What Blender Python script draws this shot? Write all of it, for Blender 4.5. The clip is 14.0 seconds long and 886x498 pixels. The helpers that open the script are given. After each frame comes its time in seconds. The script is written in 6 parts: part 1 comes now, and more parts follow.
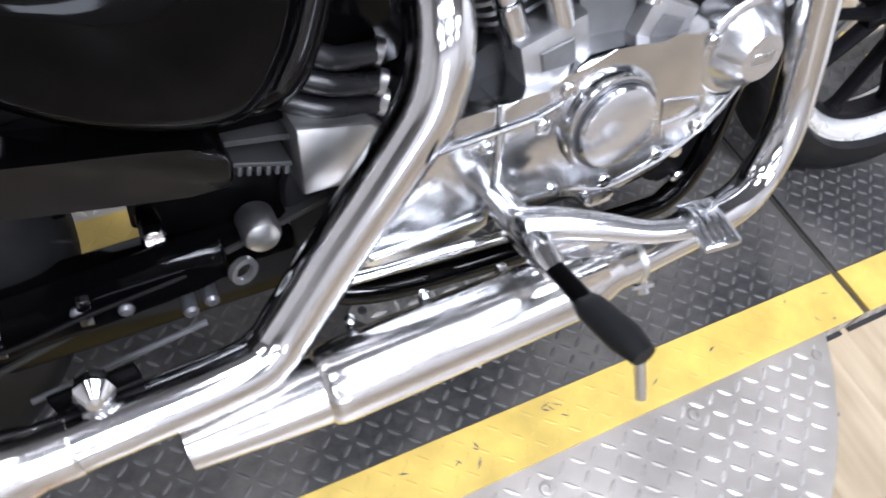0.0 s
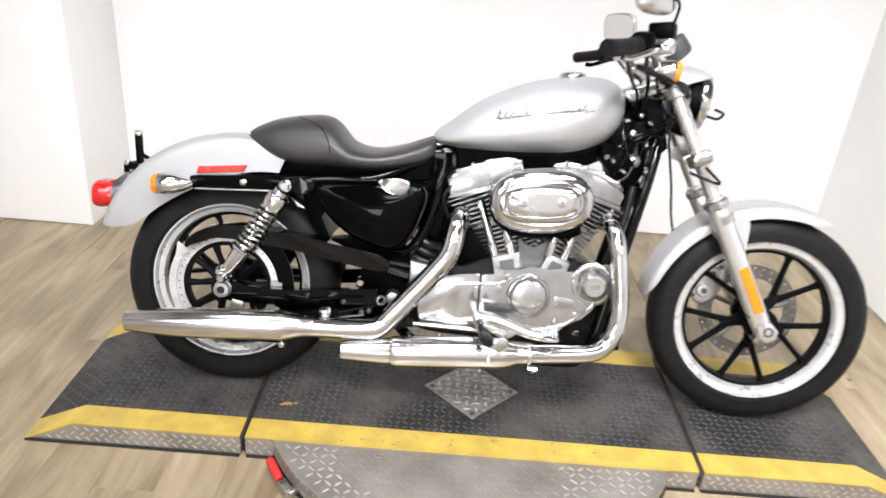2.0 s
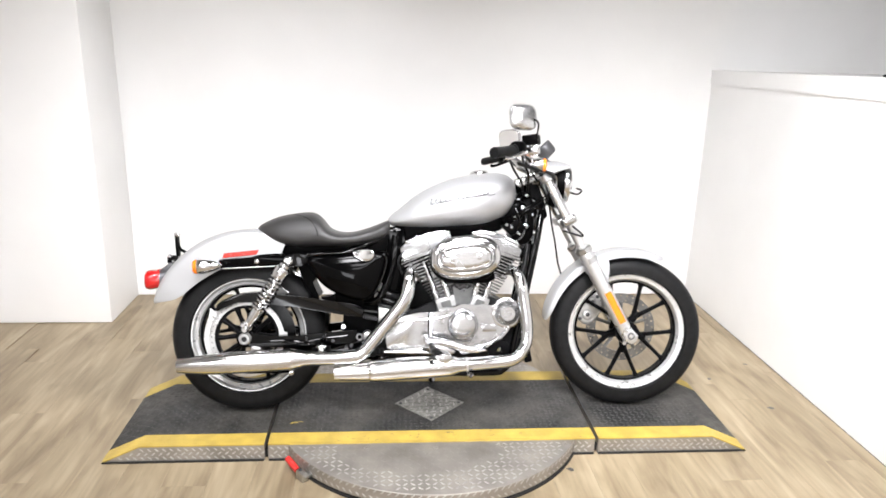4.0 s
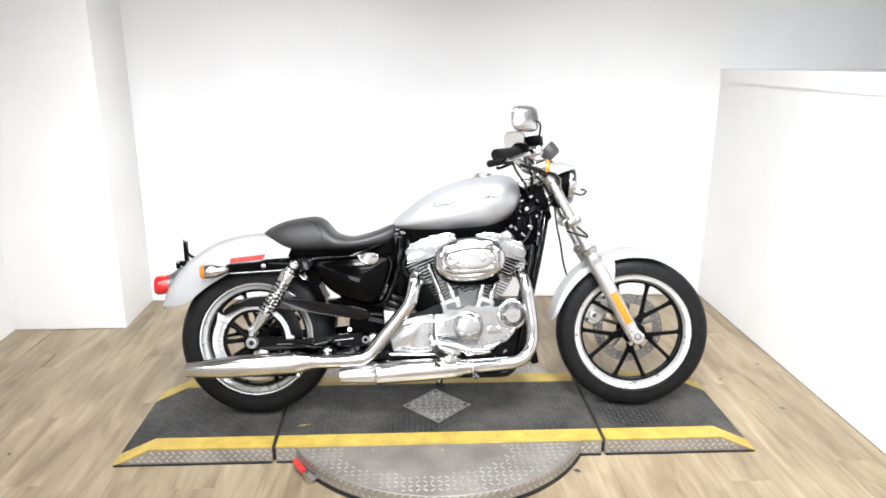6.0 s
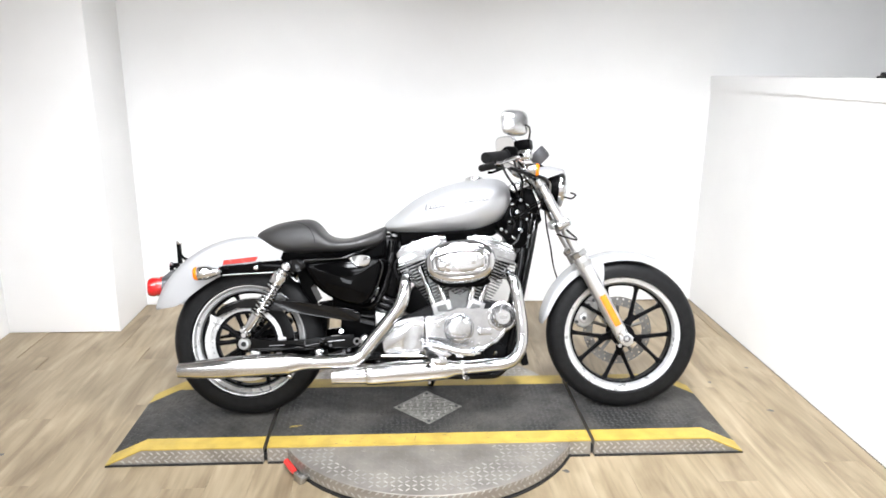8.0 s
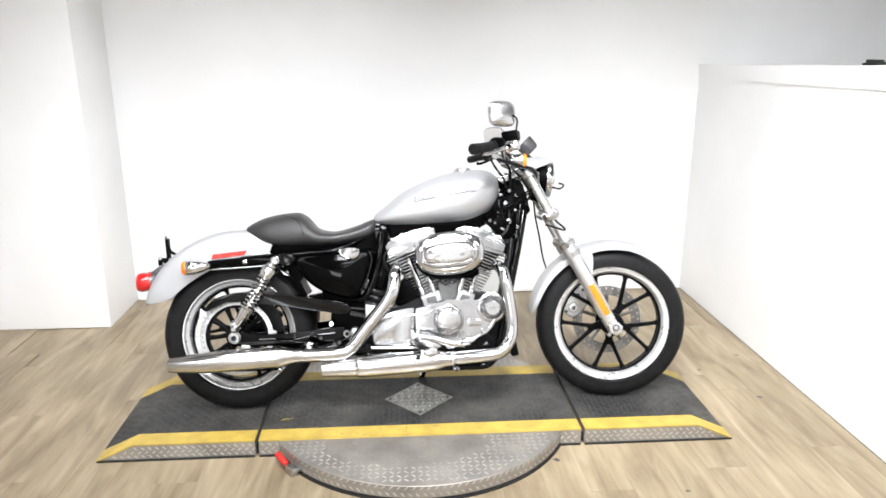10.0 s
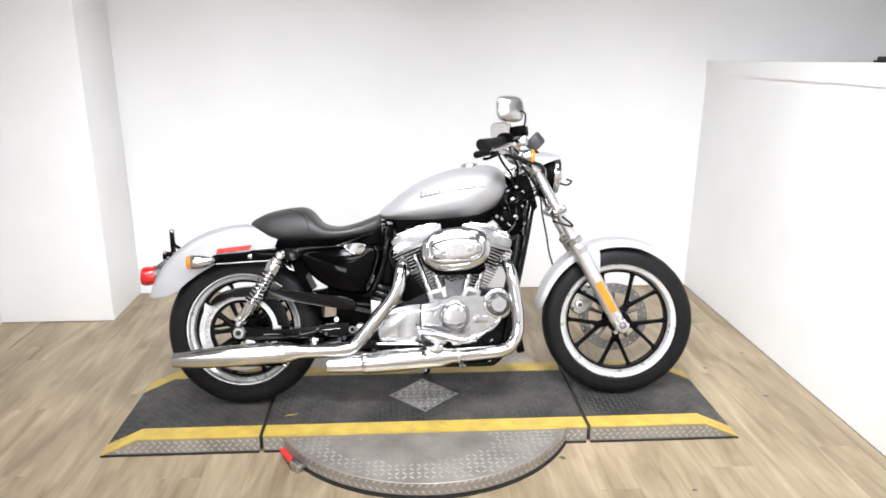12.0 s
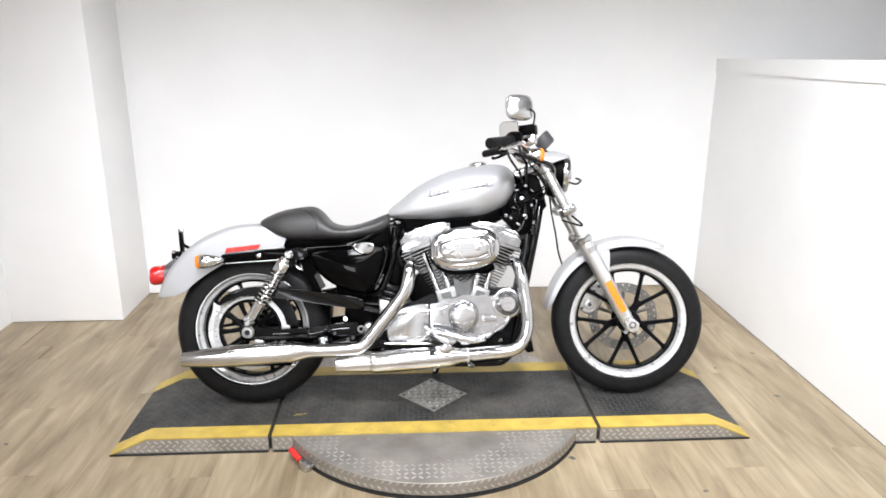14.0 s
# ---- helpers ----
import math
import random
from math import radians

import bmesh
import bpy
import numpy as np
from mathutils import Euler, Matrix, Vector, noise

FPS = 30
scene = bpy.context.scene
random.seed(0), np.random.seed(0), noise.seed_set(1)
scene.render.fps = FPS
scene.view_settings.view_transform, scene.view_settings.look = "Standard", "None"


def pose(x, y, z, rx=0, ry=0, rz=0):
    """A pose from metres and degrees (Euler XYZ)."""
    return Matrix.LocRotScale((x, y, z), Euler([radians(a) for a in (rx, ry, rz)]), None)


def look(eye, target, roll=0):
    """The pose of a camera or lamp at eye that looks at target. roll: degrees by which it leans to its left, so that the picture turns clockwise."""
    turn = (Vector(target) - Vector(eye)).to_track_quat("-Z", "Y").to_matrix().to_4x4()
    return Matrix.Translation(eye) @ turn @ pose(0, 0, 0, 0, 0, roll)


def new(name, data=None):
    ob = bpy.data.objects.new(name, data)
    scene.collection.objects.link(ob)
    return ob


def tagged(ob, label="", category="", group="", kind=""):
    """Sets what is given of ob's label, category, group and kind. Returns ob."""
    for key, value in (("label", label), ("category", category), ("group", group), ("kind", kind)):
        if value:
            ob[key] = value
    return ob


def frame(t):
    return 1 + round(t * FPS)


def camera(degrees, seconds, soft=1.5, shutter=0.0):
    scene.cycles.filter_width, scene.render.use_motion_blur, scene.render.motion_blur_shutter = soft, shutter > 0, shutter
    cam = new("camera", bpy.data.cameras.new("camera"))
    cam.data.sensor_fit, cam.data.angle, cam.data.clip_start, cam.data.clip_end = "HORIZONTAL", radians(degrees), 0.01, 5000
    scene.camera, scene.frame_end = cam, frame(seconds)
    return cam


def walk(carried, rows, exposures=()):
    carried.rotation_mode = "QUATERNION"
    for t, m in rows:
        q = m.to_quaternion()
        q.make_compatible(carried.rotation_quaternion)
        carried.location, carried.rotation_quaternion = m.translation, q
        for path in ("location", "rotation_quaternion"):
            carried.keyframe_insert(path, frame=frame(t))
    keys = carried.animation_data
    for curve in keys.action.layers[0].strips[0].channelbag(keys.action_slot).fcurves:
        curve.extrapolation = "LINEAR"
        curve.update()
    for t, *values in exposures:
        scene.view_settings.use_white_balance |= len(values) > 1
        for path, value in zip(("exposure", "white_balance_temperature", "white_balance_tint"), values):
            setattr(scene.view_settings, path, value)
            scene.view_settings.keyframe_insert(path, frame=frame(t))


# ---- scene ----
cam = camera(63.7, 14.0, 1.7, 0.3)
PATH = [
    (0, (0.389, -0.45, 0.89), (1.06, 0.459, -0.761), 13.5),
    (0.2, (0.426, -0.524, 0.936), (1.05, 0.462, -0.69), 13.6),
    (0.5, (0.452, -0.675, 0.99), (0.925, 0.529, -0.535), 10.3),
    (0.8, (0.504, -0.826, 1.050), (0.740, 0.555, -0.377), 6.8),
    (1, (0.529, -0.982, 1.085), (0.648, 0.526, -0.224), 6.5),
    (1.2, (0.544, -1.128, 1.145), (0.589, 0.489, -0.031), 3.8),
    (1.4, (0.528, -1.311, 1.160), (0.622, 0.379, 0.095), 5.6),
    (1.5, (0.531, -1.383, 1.199), (0.623, 0.297, 0.118), 5.0),
    (1.8, (0.536, -1.608, 1.276), (0.566, 0.165, 0.352), 3.9),
    (2, (0.566, -1.776, 1.307), (0.594, 0.026, 0.441), 5.1),
    (2.2, (0.597, -1.923, 1.348), (0.647, -0.094, 0.542), 4.8),
    (2.5, (0.578, -2.198, 1.365), (0.661, -0.318, 0.688), 2.9),
    (3, (0.525, -2.535, 1.422), (0.704, -0.647, 0.789), 2.1),
    (3.2, (0.519, -2.599, 1.436), (0.705, -0.699, 0.841), 2.0),
    (5.3, (0.587, -2.635, 1.426), (0.702, -0.718, 0.867), 0.8),
    (5.5, (0.594, -2.632, 1.431), (0.718, -0.719, 0.859), 0.7),
    (6, (0.589, -2.643, 1.431), (0.697, -0.725, 0.874), 0.4),
    (6.5, (0.602, -2.658, 1.427), (0.697, -0.735, 0.889), 0.5),
    (7, (0.605, -2.669, 1.426), (0.717, -0.746, 0.888), 0.5),
    (7.5, (0.618, -2.678, 1.416), (0.734, -0.754, 0.883), 0.5),
    (7.7, (0.613, -2.679, 1.414), (0.727, -0.754, 0.883), 0.6),
    (9.8, (0.630, -2.687, 1.415), (0.761, -0.770, 0.862), -0.1),
    (10, (0.632, -2.685, 1.416), (0.764, -0.768, 0.861), -0.0),
    (10.5, (0.629, -2.681, 1.421), (0.76, -0.766, 0.857), 0.3),
    (11, (0.616, -2.677, 1.418), (0.744, -0.762, 0.855), 0.4),
    (11.5, (0.611, -2.67, 1.417), (0.737, -0.755, 0.855), 0.3),
    (12, (0.611, -2.663, 1.417), (0.741, -0.75, 0.846), 0.4),
    (12.5, (0.619, -2.661, 1.411), (0.74, -0.749, 0.837), 0.2),
    (13, (0.616, -2.659, 1.409), (0.739, -0.748, 0.835), 0.1),
    (13.5, (0.624, -2.663, 1.411), (0.744, -0.749, 0.842), 0.1),
    (14, (0.605, -2.655, 1.412), (0.715, -0.741, 0.841), 0.2),
]
EXPOSURES = [(0.0, 0.05, 5750, 15), (0.5, 0.05, 5700, 14), (1.0, 0.05, 5800, 12), (1.5, 0.1, 6100, 11), (2.0, -0.02, 6450, 12), (2.5, -0.05, 6500, 12), (3.0, 0.0, 6500, 13), (5.5, 0.1, 6300, 10), (7.5, 0.15, 6250, 10), (10.0, 0.1, 6300, 10), (12.0, -0.04, 6300, 11), (14.0, -0.07, 6300, 11)]
walk(cam, [(t, look(eye, target, roll)) for t, eye, target, roll in PATH], EXPOSURES)

# ---- world, lights, exposure ----
world = bpy.data.worlds.new("world")
scene.world = world
world.use_nodes = True
world.node_tree.nodes["Background"].inputs[0].default_value = (0.9, 0.95, 1.0, 1)
world.node_tree.nodes["Background"].inputs[1].default_value = 0.03
scene.view_settings.exposure = 0.0

FLOOR = -0.066          # the shop floor; z = 0 is the top of the lift platform
CEIL = 2.85
LEAN_DEG = 14.5         # the motorcycle leans on its side stand


def area(name, eye, target, sx, sy, power, colour=(1, 1, 1)):
    data = bpy.data.lights.new(name, "AREA")
    data.shape, data.size, data.size_y, data.energy, data.color = "RECTANGLE", sx, sy, power, colour
    ob = new(name, data)
    ob.matrix_world = look(eye, target)
    return ob


# square downlights: a row that washes the bay's back wall, a row over the motorcycle
WHITE = (0.99, 0.99, 1.0)
# the two aimed at the side wall and the pillar are added to brighten them
for lx, ly, tx, ty, tz, power, spread in ((-0.7, -2.0, -0.7, 1.1, -0.7, 5.6, 60), (0.3, -2.0, 0.0, 1.1, -0.6, 13.6, 68), (1.2, -2.0, 0.8, 1.1, -0.6, 14.5, 70), (1.0, -1.5, 2.41, 0.3, 0.22, 49, 80), (1.6, -0.8, -0.92, 1.25, 0.2, 13, 56),
                                          (-0.4, -0.5, -0.4, -0.3, 0, 6.5, 118), (0.8, -0.5, 0.8, -0.3, 0, 6.5, 118), (1.8, -0.5, 1.8, -0.3, 0, 6.5, 118)):
    lamp_ob = area("lamp_downlight", (lx, ly, CEIL - 0.03), (tx, ty, tz), 0.55, 0.55, power, WHITE)
    lamp_ob.data.spread = radians(spread)
# unseen long panels, added in the hall as fill and for the metal to reflect
for lx in (-1.6, 0.7, 3.0):
    for ly in (-3.3, -4.7):
        lamp_ob = area("lamp_hall_fill", (lx, ly, CEIL - 0.03), (lx, ly, 0), 1.2, 0.6, 44, WHITE)
        lamp_ob.data.spread = radians(170)
# daylight in the window of the hall's far wall, behind the camera
area("lamp_window", (-0.20, -5.64, 1.35), (-0.20, 0.0, 1.35), 0.92, 0.62, 30, (0.96, 0.98, 1.0))


# ---- materials ----
def mat(name, colour, rough=0.5, metal=0.0, coat=0.0, vary=0.08, scale=20.0, bump=0.0, bump_scale=200.0, rough_vary=0.08, spec=0.5):
    m = bpy.data.materials.new(name)
    m.use_nodes = True
    nt = m.node_tree
    b = nt.nodes["Principled BSDF"]
    b.inputs["Metallic"].default_value = metal
    b.inputs["Coat Weight"].default_value = coat
    b.inputs["Coat Roughness"].default_value = 0.06
    b.inputs["Specular IOR Level"].default_value = spec
    tc = nt.nodes.new("ShaderNodeTexCoord")
    n1 = nt.nodes.new("ShaderNodeTexNoise")
    n1.inputs["Scale"].default_value, n1.inputs["Detail"].default_value = scale, 6
    nt.links.new(tc.outputs["Object"], n1.inputs["Vector"])
    ramp = nt.nodes.new("ShaderNodeMapRange")
    ramp.inputs[1].default_value, ramp.inputs[2].default_value = 0.3, 0.7
    ramp.inputs[3].default_value, ramp.inputs[4].default_value = 1 - vary, 1 + vary
    nt.links.new(n1.outputs["Fac"], ramp.inputs[0])
    mul = nt.nodes.new("ShaderNodeVectorMath")
    mul.operation = "SCALE"
    mul.inputs[0].default_value = colour[:3]
    nt.links.new(ramp.outputs[0], mul.inputs["Scale"])
    nt.links.new(mul.outputs[0], b.inputs["Base Color"])
    n2 = nt.nodes.new("ShaderNodeTexNoise")
    n2.inputs["Scale"].default_value, n2.inputs["Detail"].default_value = scale * 0.31, 4
    nt.links.new(tc.outputs["Object"], n2.inputs["Vector"])
    rr = nt.nodes.new("ShaderNodeMapRange")
    rr.inputs[1].default_value, rr.inputs[2].default_value = 0.3, 0.7
    rr.inputs[3].default_value, rr.inputs[4].default_value = max(0.02, rough - rough_vary), min(1, rough + rough_vary)
    nt.links.new(n2.outputs["Fac"], rr.inputs[0])
    nt.links.new(rr.outputs[0], b.inputs["Roughness"])
    if bump:
        n3 = nt.nodes.new("ShaderNodeTexNoise")
        n3.inputs["Scale"].default_value, n3.inputs["Detail"].default_value = bump_scale, 4
        nt.links.new(tc.outputs["Object"], n3.inputs["Vector"])
        bp = nt.nodes.new("ShaderNodeBump")
        bp.inputs["Strength"].default_value, bp.inputs["Distance"].default_value = bump, 0.002
        nt.links.new(n3.outputs["Fac"], bp.inputs["Height"])
        nt.links.new(bp.outputs[0], b.inputs["Normal"])
    return m


CHROME = mat("chrome", (0.64, 0.643, 0.65), 0.11, 1, vary=0.03, rough_vary=0.03)
MUFFLER_CHROME = mat("muffler_chrome", (0.62, 0.612, 0.60), 0.19, 1, vary=0.05, scale=14, rough_vary=0.05)
ALU = mat("polished_aluminium", (0.595, 0.604, 0.617), 0.17, 1, vary=0.10, scale=24, bump=0.10, bump_scale=26, rough_vary=0.06)
ALU_SOFT = mat("satin_aluminium", (0.47, 0.474, 0.478), 0.30, 1, vary=0.08, scale=30, bump=0.03, bump_scale=300)
ALU_CAST = mat("cast_aluminium", (0.40, 0.40, 0.395), 0.42, 1, vary=0.1, scale=60, bump=0.15, bump_scale=300)
SILVER = mat("silver_paint", (0.40, 0.404, 0.411), 0.42, 0.4, coat=0.5, vary=0.015, scale=400, rough_vary=0.03)
RIM_WHITE = mat("machined_rim", (0.60, 0.60, 0.597), 0.32, 0.55, vary=0.06, scale=45, bump=0.05, bump_scale=120)
BLACK_GLOSS = mat("black_gloss", (0.0009, 0.0009, 0.001), 0.09, 0, vary=0.1, rough_vary=0.03, spec=0.09)
BLACK_ENAMEL = mat("black_enamel", (0.0009, 0.0009, 0.001), 0.07, 0, vary=0.1, rough_vary=0.03, spec=0.2)
BLACK_SHINE = mat("black_guard_enamel", (0.0009, 0.0009, 0.001), 0.10, 0, vary=0.1, rough_vary=0.03, spec=0.32)
ROCKER_ALU = mat("rocker_aluminium", (0.42, 0.424, 0.43), 0.21, 1, vary=0.14, scale=24, bump=0.10, bump_scale=26)
BLACK_TANK = mat("black_tank_enamel", (0.0007, 0.0007, 0.0008), 0.06, 0, vary=0.1, rough_vary=0.03, spec=0.10)
BLACK_SEAM = mat("black_seam_enamel", (0.0009, 0.0009, 0.001), 0.06, 0, vary=0.1, rough_vary=0.03, spec=0.5)
BLACK_SATIN = mat("black_satin", (0.001, 0.001, 0.0011), 0.4, 0, vary=0.15, bump=0.05, spec=0.035)
BLACK_WRINKLE = mat("black_wrinkle", (0.003, 0.003, 0.0035), 0.45, 0, vary=0.15, bump=0.3, bump_scale=500, spec=0.06)
RUBBER = mat("rubber", (0.0068, 0.0068, 0.0071), 0.5, 0, vary=0.3, scale=40, bump=0.12, bump_scale=150, spec=0.15)
SEAT_MAT = mat("seat_vinyl", (0.029, 0.0284, 0.0284), 0.40, 0, vary=0.12, scale=15, bump=0.18, bump_scale=450)
RED = mat("red_lens", (0.45, 0.008, 0.008), 0.15, 0, coat=0.8, vary=0.1, scale=60)
REFL_RED = mat("red_reflector", (0.5, 0.03, 0.02), 0.22, 0, coat=0.6, vary=0.15, scale=150)
AMBER = mat("amber_lens", (0.80, 0.19, 0.005), 0.18, 0, coat=0.8, vary=0.1, scale=120)
DARK_GREY = mat("dark_grey_metal", (0.09, 0.09, 0.095), 0.4, 0.6, vary=0.1)
STEEL = mat("brushed_steel", (0.55, 0.55, 0.54), 0.32, 1, vary=0.06, scale=50)
BELT = mat("drive_belt", (0.012, 0.012, 0.012), 0.7, 0, vary=0.1)
PLATE = mat("tread_plate_bare", (0.315, 0.292, 0.262), 0.42, 0.6, vary=0.25, scale=7, bump=0.1, bump_scale=90, rough_vary=0.12)
YELLOW = mat("yellow_paint", (0.44, 0.315, 0.062), 0.5, 0, vary=0.18, scale=14, bump=0.1, bump_scale=60)
GAP = mat("black_gap", (0.006, 0.006, 0.006), 0.8)
# the shade on the upper side wall is put into this grey
SHADED_WALL = mat("shaded_wall_paint", (0.205, 0.197, 0.188), 0.6, 0, vary=0.04, scale=2.5, bump=0.05, bump_scale=80)
WALL = mat("white_wall_paint", (0.80, 0.797, 0.79), 0.55, 0, vary=0.025, scale=2.5, bump=0.05, bump_scale=80)
RED_RUBBER = mat("red_rubber", (0.55, 0.025, 0.02), 0.45, 0, vary=0.12, scale=60)
INK = mat("tank_lettering", (0.045, 0.045, 0.048), 0.35, 0.3, vary=0.05)
MIRROR = mat("mirror_glass", (0.9, 0.9, 0.9), 0.02, 1, vary=0.0, rough_vary=0.0)
LENS = mat("headlamp_lens", (0.75, 0.77, 0.8), 0.08, 0.6, coat=0.8, vary=0.15, scale=90)
HOSE = mat("rubber_hose", (0.006, 0.006, 0.0065), 0.3, 0, vary=0.1, spec=0.25)
GREY_CAST = mat("grey_engine_casting", (0.006, 0.006, 0.0064), 0.45, 0.0, vary=0.12, scale=50, bump=0.2, bump_scale=250, spec=0.15)


def worn_material(name, dark, dust, rough, metal):
    """A dark surface with dusty worn patches, large and small."""
    m = mat(name, dark, rough, metal, vary=0.5, scale=70, bump=0.15, bump_scale=90, rough_vary=0.1, spec=0.3)
    nt = m.node_tree
    b = nt.nodes["Principled BSDF"]
    base = b.inputs["Base Color"].links[0].from_socket
    tc = nt.nodes["Texture Coordinate"]
    big = nt.nodes.new("ShaderNodeTexNoise")
    big.inputs["Scale"].default_value, big.inputs["Detail"].default_value, big.inputs["Roughness"].default_value = 3.2, 9, 0.68
    nt.links.new(tc.outputs["Object"], big.inputs["Vector"])
    ramp = nt.nodes.new("ShaderNodeMapRange")
    ramp.inputs[1].default_value, ramp.inputs[2].default_value = 0.44, 0.70
    ramp.inputs[3].default_value, ramp.inputs[4].default_value = 0.0, 0.85
    nt.links.new(big.outputs["Fac"], ramp.inputs[0])
    mix = nt.nodes.new("ShaderNodeMix")
    mix.data_type = "RGBA"
    mix.inputs[7].default_value = (*dust, 1)
    nt.links.new(ramp.outputs[0], mix.inputs[0])
    nt.links.new(base, mix.inputs[6])
    nt.links.new(mix.outputs[2], b.inputs["Base Color"])
    return m


PLATE_DARK = worn_material("tread_plate_dark", (0.0185, 0.0185, 0.0185), (0.098, 0.092, 0.081), 0.55, 0.0)
PLATE_MID = worn_material("tread_plate_cover", (0.26, 0.255, 0.235), (0.40, 0.39, 0.36), 0.40, 0.5)


def floor_material():
    m = bpy.data.materials.new("wood_vinyl_plank")
    m.use_nodes = True
    nt = m.node_tree
    b = nt.nodes["Principled BSDF"]
    info = nt.nodes.new("ShaderNodeObjectInfo")
    geo = nt.nodes.new("ShaderNodeNewGeometry")
    tc = nt.nodes.new("ShaderNodeTexCoord")
    comb = nt.nodes.new("ShaderNodeCombineXYZ")
    sc = nt.nodes.new("ShaderNodeMath")
    sc.operation = "MULTIPLY"
    sc.inputs[1].default_value = 37.0
    add0 = nt.nodes.new("ShaderNodeMath")
    nt.links.new(info.outputs["Random"], add0.inputs[0])
    nt.links.new(geo.outputs["Random Per Island"], add0.inputs[1])
    nt.links.new(add0.outputs[0], sc.inputs[0])
    nt.links.new(sc.outputs[0], comb.inputs[2])
    add = nt.nodes.new("ShaderNodeVectorMath")
    nt.links.new(tc.outputs["Object"], add.inputs[0])
    nt.links.new(comb.outputs[0], add.inputs[1])
    mp = nt.nodes.new("ShaderNodeMapping")
    mp.inputs["Scale"].default_value = (10, 2.0, 1)
    nt.links.new(add.outputs[0], mp.inputs["Vector"])
    n = nt.nodes.new("ShaderNodeTexNoise")
    n.inputs["Scale"].default_value, n.inputs["Detail"].default_value, n.inputs["Distortion"].default_value = 1.15, 9, 0.8
    nt.links.new(mp.outputs[0], n.inputs["Vector"])
    mp2 = nt.nodes.new("ShaderNodeMapping")
    mp2.inputs["Scale"].default_value = (60, 3.2, 1)
    nt.links.new(add.outputs[0], mp2.inputs["Vector"])
    n2 = nt.nodes.new("ShaderNodeTexNoise")
    n2.inputs["Scale"].default_value, n2.inputs["Detail"].default_value = 1.0, 4
    nt.links.new(mp2.outputs[0], n2.inputs["Vector"])
    r = nt.nodes.new("ShaderNodeValToRGB")
    r.color_ramp.elements[0].position, r.color_ramp.elements[0].color = 0.28, (0.176, 0.132, 0.080, 1)
    r.color_ramp.elements[1].position, r.color_ramp.elements[1].color = 0.72, (0.376, 0.304, 0.204, 1)
    e = r.color_ramp.elements.new(0.5)
    e.color = (0.278, 0.219, 0.140, 1)
    nt.links.new(n.outputs["Fac"], r.inputs[0])
    mix = nt.nodes.new("ShaderNodeMix")
    mix.data_type, mix.blend_type = "RGBA", "MULTIPLY"
    mix.inputs[0].default_value = 0.36
    r2 = nt.nodes.new("ShaderNodeValToRGB")
    r2.color_ramp.elements[0].position, r2.color_ramp.elements[0].color = 0.36, (0.66, 0.63, 0.58, 1)
    r2.color_ramp.elements[1].position, r2.color_ramp.elements[1].color = 0.6, (1.1, 1.1, 1.1, 1)
    nt.links.new(n2.outputs["Fac"], r2.inputs[0])
    nt.links.new(r.outputs[0], mix.inputs[6])
    nt.links.new(r2.outputs[0], mix.inputs[7])
    tone = nt.nodes.new("ShaderNodeMapRange")
    tone.inputs[3].default_value, tone.inputs[4].default_value = 0.97, 1.03
    frac = nt.nodes.new("ShaderNodeMath")
    frac.operation = "FRACT"
    nt.links.new(add0.outputs[0], frac.inputs[0])
    nt.links.new(frac.outputs[0], tone.inputs[0])
    vs = nt.nodes.new("ShaderNodeVectorMath")
    vs.operation = "SCALE"
    nt.links.new(mix.outputs[2], vs.inputs[0])
    nt.links.new(tone.outputs[0], vs.inputs["Scale"])
    nt.links.new(vs.outputs[0], b.inputs["Base Color"])
    b.inputs["Roughness"].default_value = 0.42
    bp = nt.nodes.new("ShaderNodeBump")
    bp.inputs["Strength"].default_value, bp.inputs["Distance"].default_value = 0.12, 0.002
    nt.links.new(n2.outputs["Fac"], bp.inputs["Height"])
    nt.links.new(bp.outputs[0], b.inputs["Normal"])
    return m


WOOD = floor_material()


# ---- mesh helpers ----
def finish(bm, name, material, angle=38):
    me = bpy.data.meshes.new(name)
    bmesh.ops.recalc_face_normals(bm, faces=bm.faces)
    bm.to_mesh(me)
    bm.free()
    me.materials.append(material)
    me.shade_smooth()
    for face in me.polygons:
        if face.loop_total > 10 and name != "oil_tank":
            face.use_smooth = False
    me.set_sharp_from_angle(angle=radians(angle))
    return me


def part(name, bm, material, parent=None, label="", angle=38):
    ob = new(name, finish(bm, name, material, angle))
    if parent is not None:
        ob.parent = parent
    if label:
        tagged(ob, label)
    return ob


def thing(name, label, category, group="", kind=""):
    return tagged(new(name), label, category, group, kind)


def box(bm, c, s, rot=(0, 0, 0), bev=0.0, seg=2):
    r = bmesh.ops.create_cube(bm, size=1.0, matrix=pose(*c, *rot) @ Matrix.Diagonal((*s, 1)))
    if bev:
        es = {e for v in r["verts"] for e in v.link_edges}
        bmesh.ops.bevel(bm, geom=list(es), offset=bev, segments=seg, affect="EDGES", profile=0.5)
    return bm


def new_box(c, s, rot=(0, 0, 0), bev=0.0, seg=2):
    return box(bmesh.new(), c, s, rot, bev, seg)


def ring_faces(bm, rings, closed=True, cap0=True, cap1=True):
    n = len(rings[0])
    for a, b in zip(rings, rings[1:]):
        for i in range(n if closed else n - 1):
            j = (i + 1) % n
            bm.faces.new((a[i], a[j], b[j], b[i]))
    if closed and cap0:
        bm.faces.new(rings[0][::-1])
    if closed and cap1:
        bm.faces.new(rings[-1])


